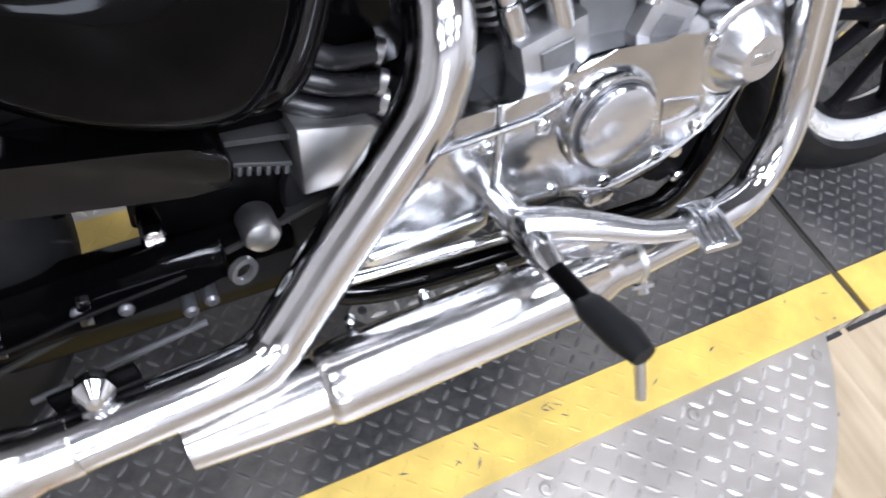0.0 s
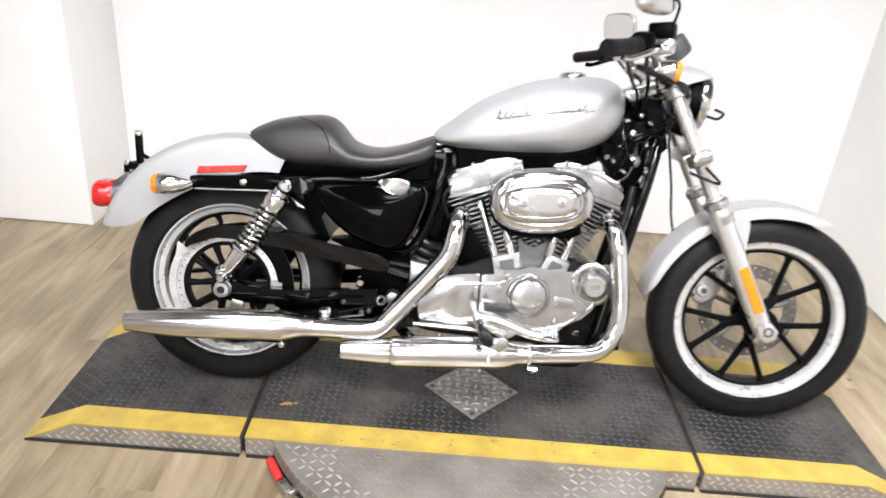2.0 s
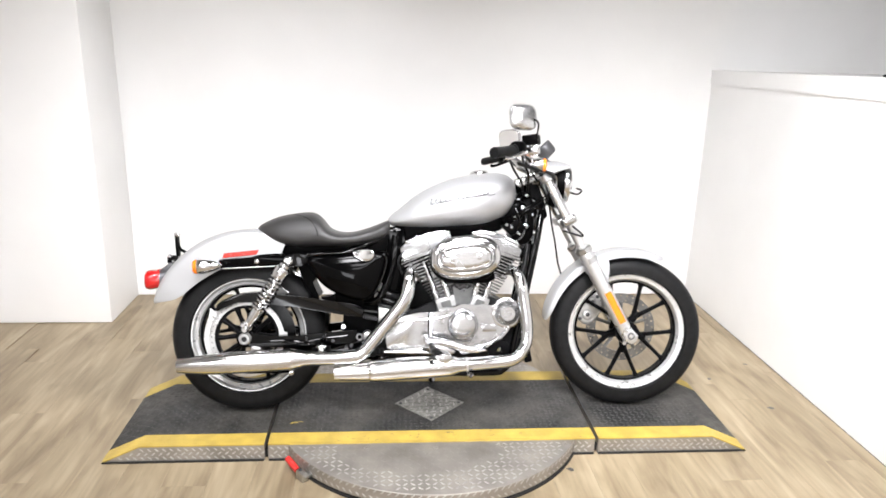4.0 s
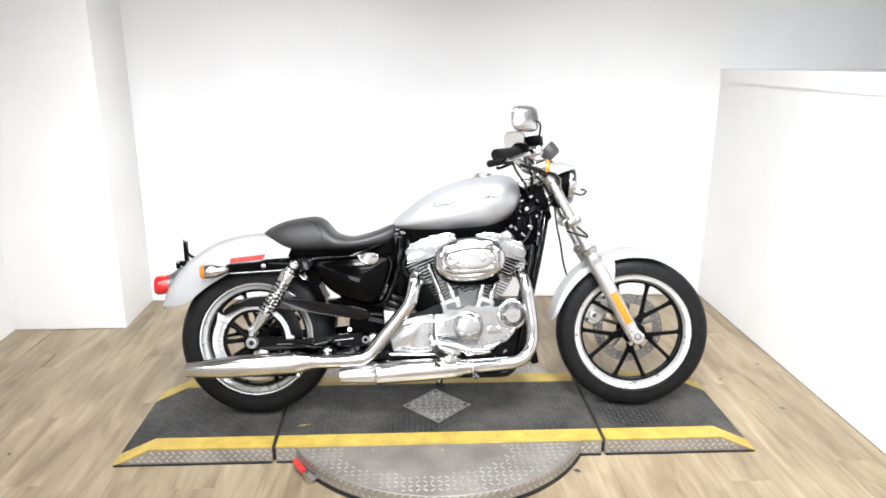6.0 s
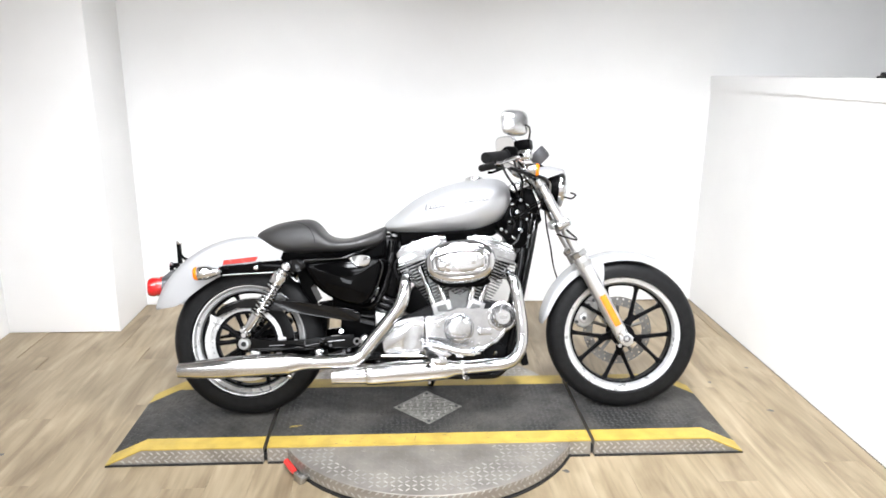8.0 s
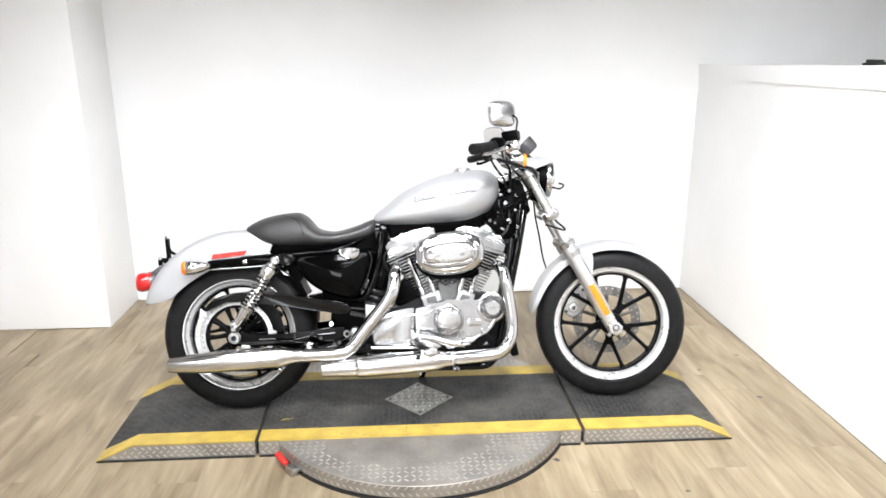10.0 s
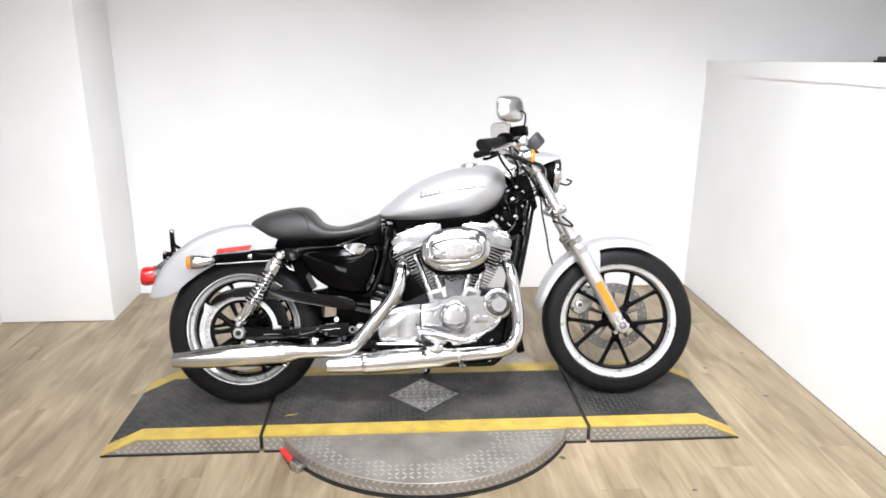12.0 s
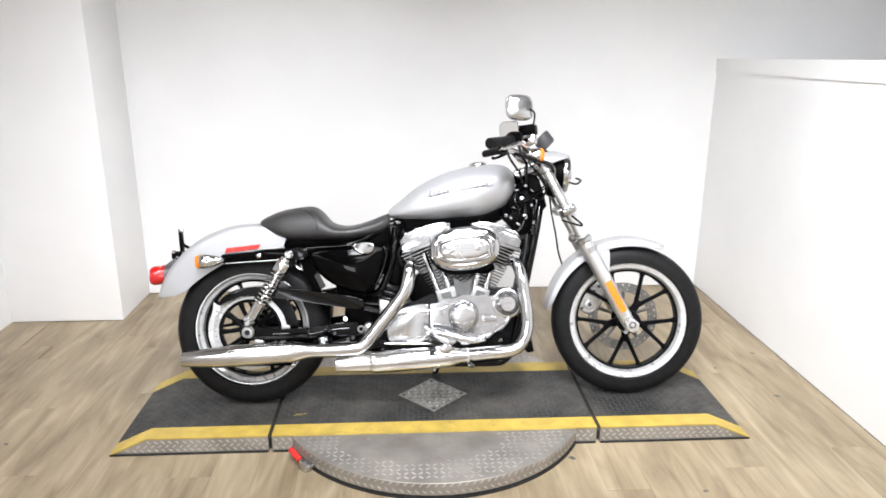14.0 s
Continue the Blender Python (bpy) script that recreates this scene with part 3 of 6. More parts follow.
# the plank floor: one mesh, one object a plank
PW, PL = 0.152, 1.22
bm = new_box((0, 0, -0.003), (PW - 0.0004, PL - 0.0004, 0.005), bev=0.0003, seg=1)
plank_mesh = finish(bm, "plank", WOOD)
for i in range(int((RIGHT - LEFT + 0.3) / PW) + 1):
    shift = (0.37 * i + 0.11 * (i % 3)) % PL
    for j in range(5):
        y = BACK + 0.2 - shift - PL * j
        if y - PL / 2 < -3.3 or y - PL / 2 > BACK + 0.3:
            continue
        ob = new("plank", plank_mesh)
        ob.location = (LEFT - 0.1 + PW * (i + 0.5), y - PL / 2, FLOOR)
        ob.parent = floor

# worn spots on the planks
bm = bmesh.new()
random.seed(11)
for x, y, r in ((1.02, -0.78, 0.016), (1.21, -0.40, 0.013), (2.05, 0.30, 0.010), (2.2, 0.02, 0.012), (-0.55, 0.85, 0.010), (-0.42, 0.32, 0.008), (1.62, -0.62, 0.008), (2.3, 0.45, 0.009), (-0.9, -0.2, 0.010)):
    ph = random.uniform(0, 6)
    o = [bm.verts.new((x + r * (1 + 0.35 * math.sin(2 * a + ph) + 0.2 * math.sin(5 * a)) * math.cos(a), y + 0.8 * r * (1 + 0.3 * math.cos(3 * a + ph)) * math.sin(a), FLOOR + 0.0006)) for a in [2 * math.pi * k / 14 for k in range(14)]]
    bm.faces.new(o)
spots_ob = part("worn_spot", bm, DARK_GREY, floor, "small dark worn spots")
tagged(spots_ob, kind="stuff")


# ---- the motorcycle: built upright, then leaned on its stand ----
bike = thing("motorcycle", "silver cruiser motorcycle with chrome twin exhausts leaning on its stand", "motorcycle")
bike.matrix_world = pose(0, -0.029, 0, -LEAN_DEG, 0, 0)
# the handlebar and front wheel are turned a little to the right
STEER_AT, STEER_AXIS = Vector((1.13, 0, 0.90)), Vector((-0.475, 0, 0.88))
STEER = Matrix.Translation(STEER_AT) @ Matrix.Rotation(radians(-6.0), 4, STEER_AXIS) @ Matrix.Translation(-STEER_AT)
RC, FC = Vector((0.006, 0, 0.299)), Vector((1.517, 0, 0.305))


def tyre(c, r, w, rim_r, parent):
    prof = []
    for k in range(25):
        a = math.pi * (k / 24 - 0.5)
        sa, ca = math.sin(a), math.cos(a)
        prof.append((rim_r + (r - rim_r) * abs(ca) ** 0.62, w / 2 * math.copysign(abs(sa) ** 0.8, sa)))
    prof = [(rim_r - 0.006, -w / 2 * 0.8)] + prof + [(rim_r - 0.006, w / 2 * 0.8)]
    ob = part("tyre", new_lathe(c, (0, 1, 0), prof, 96, True), RUBBER, parent, "black rubber road tyre")
    spots = []
    for i in range(26):
        for s in (-1, 1):
            a0 = 2 * math.pi * (i + (0.5 if s > 0 else 0)) / 26
            pts = []
            for k in range(5):
                f = 0.12 + 0.17 * k
                a = a0 + 0.045 * k
                y = -s * w / 2 * f
                ang = math.asin(min(1, (f ** (1 / 0.8))))
                rr = rim_r + (r - rim_r) * math.cos(ang) ** 0.62
                pts.append(Vector(c) + Vector((math.cos(a) * (rr + 0.0002), y, math.sin(a) * (rr + 0.0002))))
            spots.append(pts)
    bm = bmesh.new()
    for pts in spots:
        prev = None
        for k, p in enumerate(pts):
            n = Vector((p.x - c[0], 0, p.z - c[2])).normalized()
            t = Vector((-n.z, 0, n.x))
            hw = 0.0022 if 0 < k < 4 else 0.0006
            pair = (bm.verts.new(p + t * hw + n * 0.0004), bm.verts.new(p - t * hw + n * 0.0004))
            if prev:
                bm.faces.new((prev[0], prev[1], pair[1], pair[0]))
            prev = pair
    tagged(part("tread_pattern", bm, GAP, parent, "fine dark tread grooves"), kind="stuff")
    return ob


def cast_wheel(name, c, r, w, rim_r, rim_w, phase, label, flat=False, stout=1.0):
    bm = bmesh.new()
    h = rim_w / 2
    prof = [(rim_r, -h), (rim_r + 0.004, -h + 0.003), (rim_r + 0.003, -h + 0.010), (rim_r - 0.012, -h + 0.02), (rim_r - 0.012, h - 0.02), (rim_r + 0.003, h - 0.010), (rim_r + 0.004, h - 0.003),
            (rim_r, h), (rim_r - 0.010, h - 0.001), (rim_r - 0.014, h - 0.006), (rim_r - 0.017, h - 0.012), (rim_r - 0.030, h - 0.018), (rim_r - 0.034, 0.018), (rim_r - 0.034, -0.018), (rim_r - 0.030, -h + 0.018), (rim_r - 0.017, -h + 0.012), (rim_r - 0.014, -h + 0.006), (rim_r - 0.010, -h + 0.001)]
    if flat:
        prof[8:10] = [(rim_r - 0.006, h), (rim_r - 0.024, h - 0.006)]
        prof[10:12] = [(rim_r - 0.027, h - 0.009), (rim_r - 0.032, h - 0.018)]
        prof[14:18] = [(rim_r - 0.032, -h + 0.018), (rim_r - 0.027, -h + 0.009), (rim_r - 0.024, -h + 0.005), (rim_r - 0.0125, -h + 0.002), (rim_r - 0.0115, -h + 0.0055), (rim_r - 0.0095, -h + 0.0055), (rim_r - 0.0085, -h + 0.001), (rim_r - 0.004, -h)]
    lathe(bm, c, (0, 1, 0), prof, 96, True)
    wheel = part(name, bm, RIM_WHITE, bike, label)
    tyre(c, r, w, rim_r, wheel)
    bm = bmesh.new()
    lathe(bm, c, (0, 1, 0), [(rim_r - 0.0335, -0.022), (rim_r - 0.0335, 0.022), (rim_r - 0.042, 0.019), (rim_r - 0.042, -0.019)], 96, True)
    part("inner_rim", bm, BLACK_WRINKLE, wheel, "black inner rim band")
    part("hub", new_lathe(c, (0, 1, 0), [(0.02, -0.075), (0.045, -0.075), (0.047, -0.05), (0.036, -0.035), (0.034, 0.035), (0.047, 0.05), (0.045, 0.075), (0.02, 0.075)], 32), BLACK_WRINKLE, wheel, "black wheel hub")
    ro = rim_r - 0.04
    def spoke_ring(p, across, hw, ht):
        return [p + across * hw * math.cos(q) + Vector((0, ht * math.sin(q), 0)) for q in [2 * math.pi * (i + 0.5) / 8 for i in range(8)]]
    for k in range(5):
        # each spoke leaves the hub as one trunk and forks into two arms
        am = radians(phase + 72 * k)
        out = Vector((math.cos(am), 0, math.sin(am)))
        side = Vector((-out.z, 0, out.x))
        trunk = [(0.030, 0.022, 0.022), (0.048, 0.0165, 0.020), (0.072, 0.0150, 0.018), (0.088, 0.0165, 0.016), (0.094, 0.0120, 0.012)]
        bm = bmesh.new()
        ring_faces(bm, [[bm.verts.new(v) for v in spoke_ring(Vector(c) + out * r_, side, hw, ht)] for r_, hw, ht in trunk])
        spoke = part("spoke", bm, BLACK_WRINKLE, wheel)
        for s in (-1, 1):
            a1 = radians(phase + 72 * k + 17.5 * s)
            e0 = Vector(c) + out * 0.078 + side * (0.007 * s)
            e1 = Vector(c) + Vector((math.cos(a1), 0, math.sin(a1))) * ro
            run = (e1 - e0).normalized()
            t = Vector((-run.z, 0, run.x))
            arm = [(0.0, 0.0085, 0.015), (0.2, 0.0072, 0.0145), (0.6, 0.0064, 0.013), (0.86, 0.0066, 0.013), (0.95, 0.0090, 0.015), (1.0, 0.0145, 0.017)]
            bm = bmesh.new()
            ring_faces(bm, [[bm.verts.new(v) for v in spoke_ring(e0 + (e1 - e0) * f, t, hw * stout, ht)] for f, hw, ht in arm])
            part("spoke_arm", bm, BLACK_WRINKLE, wheel)
    a = radians(phase + 54)
    d = Vector((math.cos(a), 0, math.sin(a)))
    p = Vector(c) + d * (rim_r - 0.042)
    part("valve_stem", new_tube([p, p - d * 0.014, p - d * 0.030], [0.0042, 0.0036, 0.0030], 8), DARK_GREY, wheel, "short valve stem")
    return wheel


front_wheel = cast_wheel("front_wheel", FC, 0.306, 0.118, 0.241, 0.09, 53, "cast wheel with paired black spokes and bright rim", True, 1.25)
front_wheel.matrix_basis = STEER
rear_wheel = cast_wheel("rear_wheel", RC, 0.300, 0.148, 0.2265, 0.118, 20, "cast wheel with paired black spokes and bright rim")


def drilled_disc(c, y0, y1, bands, parent, name, material, label):
    """A flat ring with holes through it; bands: inner and outer radius, number of holes, turn, radius of a hole."""
    bm = bmesh.new()
    for r0, r1, n, turn, rh in bands:
        rm = (r0 + r1) / 2
        for k in range(n):
            a = 2 * math.pi * (k + turn) / n
            w = math.pi / n
            rim = [(a - w, r0), (a, r0), (a + w, r0), (a + w, rm), (a + w, r1), (a, r1), (a - w, r1), (a - w, rm)]
            hole = [(-1, -1), (0, -1.41), (1, -1), (1.41, 0), (1, 1), (0, 1.41), (-1, 1), (-1.41, 0)]
            out = [Vector((c[0] + r_ * math.cos(q), 0, c[2] + r_ * math.sin(q))) for q, r_ in rim]
            m = Vector((c[0] + rm * math.cos(a), 0, c[2] + rm * math.sin(a)))
            er, et = Vector((math.cos(a), 0, math.sin(a))), Vector((-math.sin(a), 0, math.cos(a)))
            inn = [m + (et * u + er * v) * (rh / 1.41) for u, v in hole]
            lay = [[[bm.verts.new(p + Vector((0, y, 0))) for p in loop] for loop in (out, inn)] for y in (y0, y1)]
            for i in range(8):
                j = (i + 1) % 8
                for q in (0, 1):
                    bm.faces.new((lay[q][0][i], lay[q][0][j], lay[q][1][j], lay[q][1][i]))
                bm.faces.new((lay[0][1][i], lay[0][1][j], lay[1][1][j], lay[1][1][i]))
                if i in (0, 1, 4, 5):
                    bm.faces.new((lay[0][0][i], lay[0][0][j], lay[1][0][j], lay[1][0][i]))
    bmesh.ops.remove_doubles(bm, verts=bm.verts, dist=1e-5)
    return part(name, bm, material, parent, label)


DISC_STEEL = mat("brake_disc_steel", (0.24, 0.238, 0.232), 0.34, 0.9, vary=0.1, scale=50)
drilled_disc(FC, 0.058, 0.063, [(0.104, 0.123, 24, 0.3, 0.0036), (0.123, 0.143, 32, 0, 0.0044)], front_wheel, "brake_disc", DISC_STEEL, "dark steel brake disc with drilled holes")
for k in range(5):
    bm = bmesh.new()
    a = radians(53 + 36 + 72 * k)
    p = Vector((FC.x, 0.06, FC.z))
    tube(bm, [p + Vector((math.cos(a) * 0.04, 0, math.sin(a) * 0.04)), p + Vector((math.cos(a) * 0.107, 0, math.sin(a) * 0.107))], 0.0075, 8)
    part("disc_carrier", bm, DISC_STEEL, front_wheel, "steel disc carrier")

# rear pulley and drive belt on the near side
bm = bmesh.new()
lathe(bm, (0.006, 0, 0.299), (0, 1, 0), [(0.122, -0.098), (0.152, -0.098), (0.155, -0.096), (0.155, -0.072), (0.122, -0.072)], 80, True)
pulley = part("drive_pulley", bm, RIM_WHITE, rear_wheel, "bright belt pulley ring")
bm = bmesh.new()
for k in range(40):
    a = 2 * math.pi * k / 40
    lathe(bm, (0.006 + 0.1335 * math.cos(a), -0.0985, 0.299 + 0.1335 * math.sin(a)), (0, 1, 0), [(0.0, -0.0006), (0.0022, -0.0006), (0.0028, 0.001)], 8)
tagged(part("rivets", bm, DARK_GREY, rear_wheel, "small dark rivets"), kind="stuff")
bm = bmesh.new()
lathe(bm, (0.006, 0, 0.299), (0, 1, 0), [(0.110, -0.096), (0.1225, -0.096), (0.1225, -0.074), (0.110, -0.074)], 64, True)
part("pulley_ring", bm, BLACK_WRINKLE, rear_wheel, "black inner pulley ring")
for k in range(10):
    a = radians(20 + 72 * (k // 2) + (18 if k % 2 else -18))
    a0 = radians(20 + 72 * (k // 2) + (9 if k % 2 else -9))
    bm = new_tube([(0.006 + 0.035 * math.cos(a0), -0.085, 0.299 + 0.035 * math.sin(a0)), (0.006 + 0.080 * math.cos(a), -0.085, 0.299 + 0.080 * math.sin(a)), (0.006 + 0.116 * math.cos(a), -0.085, 0.299 + 0.116 * math.sin(a))], [0.011, 0.0085, 0.012], 8)
    part("pulley_arm", bm, BLACK_WRINKLE, rear_wheel)
bm = bmesh.new()
path = []
for k in range(15):
    a = radians(98 + 164 * k / 14)
    path.append(((0.006 + 0.158 * math.cos(a), 0.299 + 0.158 * math.sin(a)), a))
out = [p for p, a in path] + [(0.50, 0.295), (0.55, 0.31), (0.565, 0.345), (0.55, 0.385), (0.50, 0.395)]
inn = [(0.006 + 0.1535 / 0.158 * (x - 0.006), 0.299 + (z - 0.299) * 0.1535 / 0.158) for (x, z), a in path] + [(0.50, 0.301), (0.546, 0.315), (0.56, 0.345), (0.546, 0.381), (0.50, 0.389)]
v = [[bm.verts.new((x, y, z)) for x, z in o] for o, y in ((out, -0.096), (out, -0.074), (inn, -0.074), (inn, -0.096))]
n = len(out)
for i in range(n):
    j = (i + 1) % n
    for k in range(4):
        bm.faces.new((v[k][i], v[k][j], v[(k + 1) % 4][j], v[(k + 1) % 4][i]))
part("drive_belt", bm, BELT, bike, "black toothed drive belt")


# fenders
def fender(name, c, rows, material, label, wall=0.0025):
    """rows: angle, outer radius, radius of the lower edge, half width."""
    bm = bmesh.new()
    P = smooth_path([Vector(r[:3]) for r in rows], 5)
    W = smooth_path([Vector((r[3], 0, 0)) for r in rows], 5)
    rings = []
    for p, w in zip(P, W):
        a, ro, ri = radians(p.x), p.y, p.z
        hw = w.x
        drop = min(0.042, (ro - ri) * 0.85)
        prof = []
        for k in range(15):
            q = math.pi * k / 14
            e = 0.42
            y = -hw * math.copysign(abs(math.cos(q)) ** e, math.cos(q))
            prof.append((y, ro - drop + drop * math.sin(q) ** 0.62))
        prof = [(-hw, ri)] + prof + [(hw, ri)]
        inner = [(y * (1 - wall / hw), r_ - wall) for y, r_ in prof[1:-1]]
        inner = [(-hw + wall, ri)] + inner + [(hw - wall, ri)]
        full = prof + inner[::-1]
        rings.append([bm.verts.new((c[0] + math.cos(a) * r_, y, c[2] + math.sin(a) * r_)) for y, r_ in full])
    ring_faces(bm, rings, True, False, False)
    m_ = len(rings[0])
    for ring in (rings[0], rings[-1]):
        for k in range(m_ // 2 - 1):
            bm.faces.new((ring[k], ring[k + 1], ring[m_ - 2 - k], ring[m_ - 1 - k]))
    return part(name, bm, material, bike, label)


rear_fender = fender("rear_fender", RC, [(160.5, 0.382, 0.374, 0.060), (159, 0.385, 0.362, 0.082), (157, 0.387, 0.344, 0.090), (153, 0.391, 0.312, 0.093), (148, 0.394, 0.294, 0.095), (140, 0.398, 0.283, 0.095), (128, 0.403, 0.276, 0.096),
                                          (115, 0.408, 0.276, 0.096), (100, 0.412, 0.288, 0.096), (85, 0.415, 0.312, 0.096), (68, 0.416, 0.345, 0.096)], SILVER, "silver painted rear fender")
front_fender = fender("front_fender", FC, [(172, 0.338, 0.328, 0.045), (167, 0.340, 0.318, 0.062), (160, 0.341, 0.312, 0.068), (140, 0.342, 0.308, 0.070), (120, 0.342, 0.306, 0.071), (100, 0.342, 0.306, 0.071),
                                            (80, 0.341, 0.307, 0.069), (70, 0.339, 0.312, 0.064), (65, 0.337, 0.324, 0.05)], SILVER, "silver painted front fender")
front_fender.matrix_basis = STEER
for s in (-1, 1):
    bm = new_prism(round_outline([(1.335, 0.560), (1.375, 0.592), (1.43, 0.605), (1.435, 0.53), (1.425, 0.455), (1.402, 0.448), (1.372, 0.520)], 3), s * 0.0735 - 0.002, s * 0.0735 + 0.002, 0.001, 1)
    part("fender_bracket", bm, SILVER, front_fender, "silver fender mounting bracket")
part("side_reflector", new_prism([(-0.085, 0.601), (-0.080, 0.620), (0.053, 0.634), (0.041, 0.615)], -0.101, -0.0955, 0.0015, 1), REFL_RED, rear_fender, "red side reflector bar")

# seat and tank
seat_rows = [(0.038, 0.717, 0.705, 0.03, 0.5), (0.046, 0.727, 0.699, 0.065, 0.4), (0.070, 0.742, 0.684, 0.092, 0.35), (0.12, 0.763, 0.654, 0.118, 0.35), (0.185, 0.776, 0.636, 0.130, 0.35), (0.245, 0.780, 0.635, 0.136, 0.38),
             (0.281, 0.761, 0.637, 0.140, 0.42), (0.322, 0.716, 0.639, 0.146, 0.5), (0.388, 0.702, 0.643, 0.148, 0.55), (0.46, 0.718, 0.653, 0.133, 0.5), (0.52, 0.741, 0.668, 0.105, 0.45), (0.545, 0.750, 0.685, 0.085, 0.45), (0.552, 0.745, 0.70, 0.06, 0.5)]
seat = part("seat", loft(bmesh.new(), interp_sections(seat_rows, 60), 36, 2.5), SEAT_MAT, bike, "black stitched vinyl solo seat")


def section_at(rows, x):
    xs = [r[0] for r in rows]
    return [float(np.interp(x, xs, [r[i] for r in rows])) for i in range(1, 5)]


def on_section(rows, x, a, n=2.5, lift=0.0):
    top, bot, hw, wide = section_at(rows, x)
    zc = bot + (top - bot) * wide
    ca, sa = math.cos(a), math.sin(a)
    h = (top - zc) if sa > 0 else (zc - bot)
    return Vector((x, (hw + lift) * math.copysign(abs(ca) ** (2 / n), ca), zc + (h + lift) * math.copysign(abs(sa) ** (2 / n), sa)))


pts = [on_section(seat_rows, x, math.pi * (0.62 + 0.055 * k), 2.5, 0.0003) for k, x in enumerate((0.178, 0.200, 0.222, 0.242, 0.258, 0.268, 0.274, 0.276))]
part("seam", new_tube(pts, 0.0015, 6, 3), BLACK_SATIN, seat, "stitched seam across the seat")
part("seat_tab", new_box((0.034, 0, 0.714), (0.022, 0.03, 0.004), (0, 8, 0), 0.001), CHROME, seat, "chrome seat mounting tab")

part("seat_base", new_prism([(0.10, 0.652), (0.16, 0.604), (0.30, 0.600), (0.54, 0.630), (0.545, 0.700), (0.40, 0.655), (0.20, 0.648)], -0.085, 0.085, 0.006), BLACK_SATIN, bike, "black frame cover under the seat")

tank_rows = [(0.545, 0.757, 0.738, 0.03, 0.4), (0.556, 0.771, 0.730, 0.062, 0.35), (0.59, 0.797, 0.724, 0.093, 0.33), (0.66, 0.853, 0.720, 0.121, 0.34), (0.738, 0.895, 0.719, 0.134, 0.36), (0.825, 0.925, 0.721, 0.140, 0.40),
             (0.915, 0.941, 0.729, 0.139, 0.44), (0.97, 0.944, 0.746, 0.131, 0.48), (1.012, 0.938, 0.769, 0.115, 0.5), (1.040, 0.921, 0.797, 0.088, 0.5), (1.053, 0.898, 0.824, 0.05, 0.5), (1.056, 0.878, 0.843, 0.02, 0.5)]
tank = part("fuel_tank", loft(bmesh.new(), interp_sections(tank_rows, 72), 44, 2.15), SILVER, bike, "silver painted teardrop fuel tank")
bm = new_lathe((0.91, 0.0, 0.936), (-0.06, 0, 1), [(0.036, 0), (0.037, 0.006), (0.034, 0.012), (0.027, 0.016), (0, 0.017)], 28)
part("fuel_cap", bm, CHROME, tank, "chrome fuel cap")
bm = bmesh.new()
rings = []
for k in range(33):
    x = 0.57 + 0.42 * k / 32
    top, bot, hw, wide = section_at(tank_rows, x)
    w = hw * 0.5
    rings.append([bm.verts.new((x, y, z)) for y, z in ((-w, bot + 0.010), (-w, bot - 0.003), (w, bot - 0.003), (w, bot + 0.010))])
ring_faces(bm, rings)
part("tank_seam", bm, BLACK_SATIN, tank, "dark folded seam under the tank")


# engine
def cylinder_barrel(name, base, direction, y_half, label, outward, reach):
    """Stack of cooling fins along a cylinder axis; the outer ends step out towards the head."""
    d = Vector((direction[0], 0, direction[1])).normalized()
    s = Vector((-d.z, 0, d.x))
    root = None

    def slab(p, hx, hy, t, bm, rad=0.02):
        o = oval(0, 0, hx, hy, 0, 4.0, 28)
        rings = []
        for h in (-t / 2, t / 2):
            rings.append([bm.verts.new(p + s * u + Vector((0, v, 0)) + d * h) for u, v in o])
        ring_faces(bm, rings)
    bm = bmesh.new()
    core = []
    for h in (0, 0.15):
        core.append([bm.verts.new(Vector(base) + d * h + s * (0.05 * math.cos(a)) + Vector((0, 0.055 * math.sin(a), 0))) for a in [2 * math.pi * k / 24 for k in range(24)]])
    ring_faces(bm, core)
    root = part(name, bm, BLACK_WRINKLE, bike, label)
    for k in range(11):
        bm = bmesh.new()
        far = reach + 0.0024 * k
        slab(Vector(base) + d * (0.012 + 0.0125 * k) + s * (outward * (far - 0.074) / 2), (far + 0.074) / 2, y_half, 0.0048, bm)
        part("cooling_fin", bm, FIN, root)
    return root


SATIN = mat("satin_silver", (0.56, 0.56, 0.562), 0.22, 0.92, vary=0.03)
FIN = mat("machined_fin", (0.27, 0.27, 0.272), 0.34, 0.9, vary=0.1, scale=60)
HEAD_FIN = mat("head_fin_alloy", (0.30, 0.30, 0.302), 0.28, 1.0, vary=0.12, scale=60)
WEB_GREY = mat("matt_grey_casting", (0.11, 0.111, 0.11), 0.5, 0.5, vary=0.12, scale=60, bump=0.15, bump_scale=250)
TAPPET = mat("tappet_alloy", (0.33, 0.33, 0.328), 0.40, 0.9, vary=0.1, scale=60, bump=0.12, bump_scale=250)
CRANK = Vector((0.845, 0.0, 0.36))
dir_r = (-math.sin(radians(22.5)), math.cos(radians(22.5)))
dir_f = (math.sin(radians(22.5)), math.cos(radians(22.5)))
for d, nm in ((dir_r, "rear"), (dir_f, "front")):
    base = CRANK + Vector((d[0], 0, d[1])) * 0.075
    cylinder_barrel("cylinder", base, d, 0.086, "finned air-cooled cylinder barrel", 1 if nm == "rear" else -1, 0.088 if nm == "rear" else 0.078)


def along(d, h, side, y):
    """A point by the height along a cylinder's axis, the offset across it and y."""
    return Vector((CRANK.x + d[0] * h - d[1] * side, y, CRANK.z + d[1] * h + d[0] * side))


def poly_block(bm, d, outline, y0, y1, bev):
    pts = [along(d, h, s, 0) for s, h in outline]
    return prism(bm, [(p.x, p.z) for p in pts], y0, y1, bev, 3)


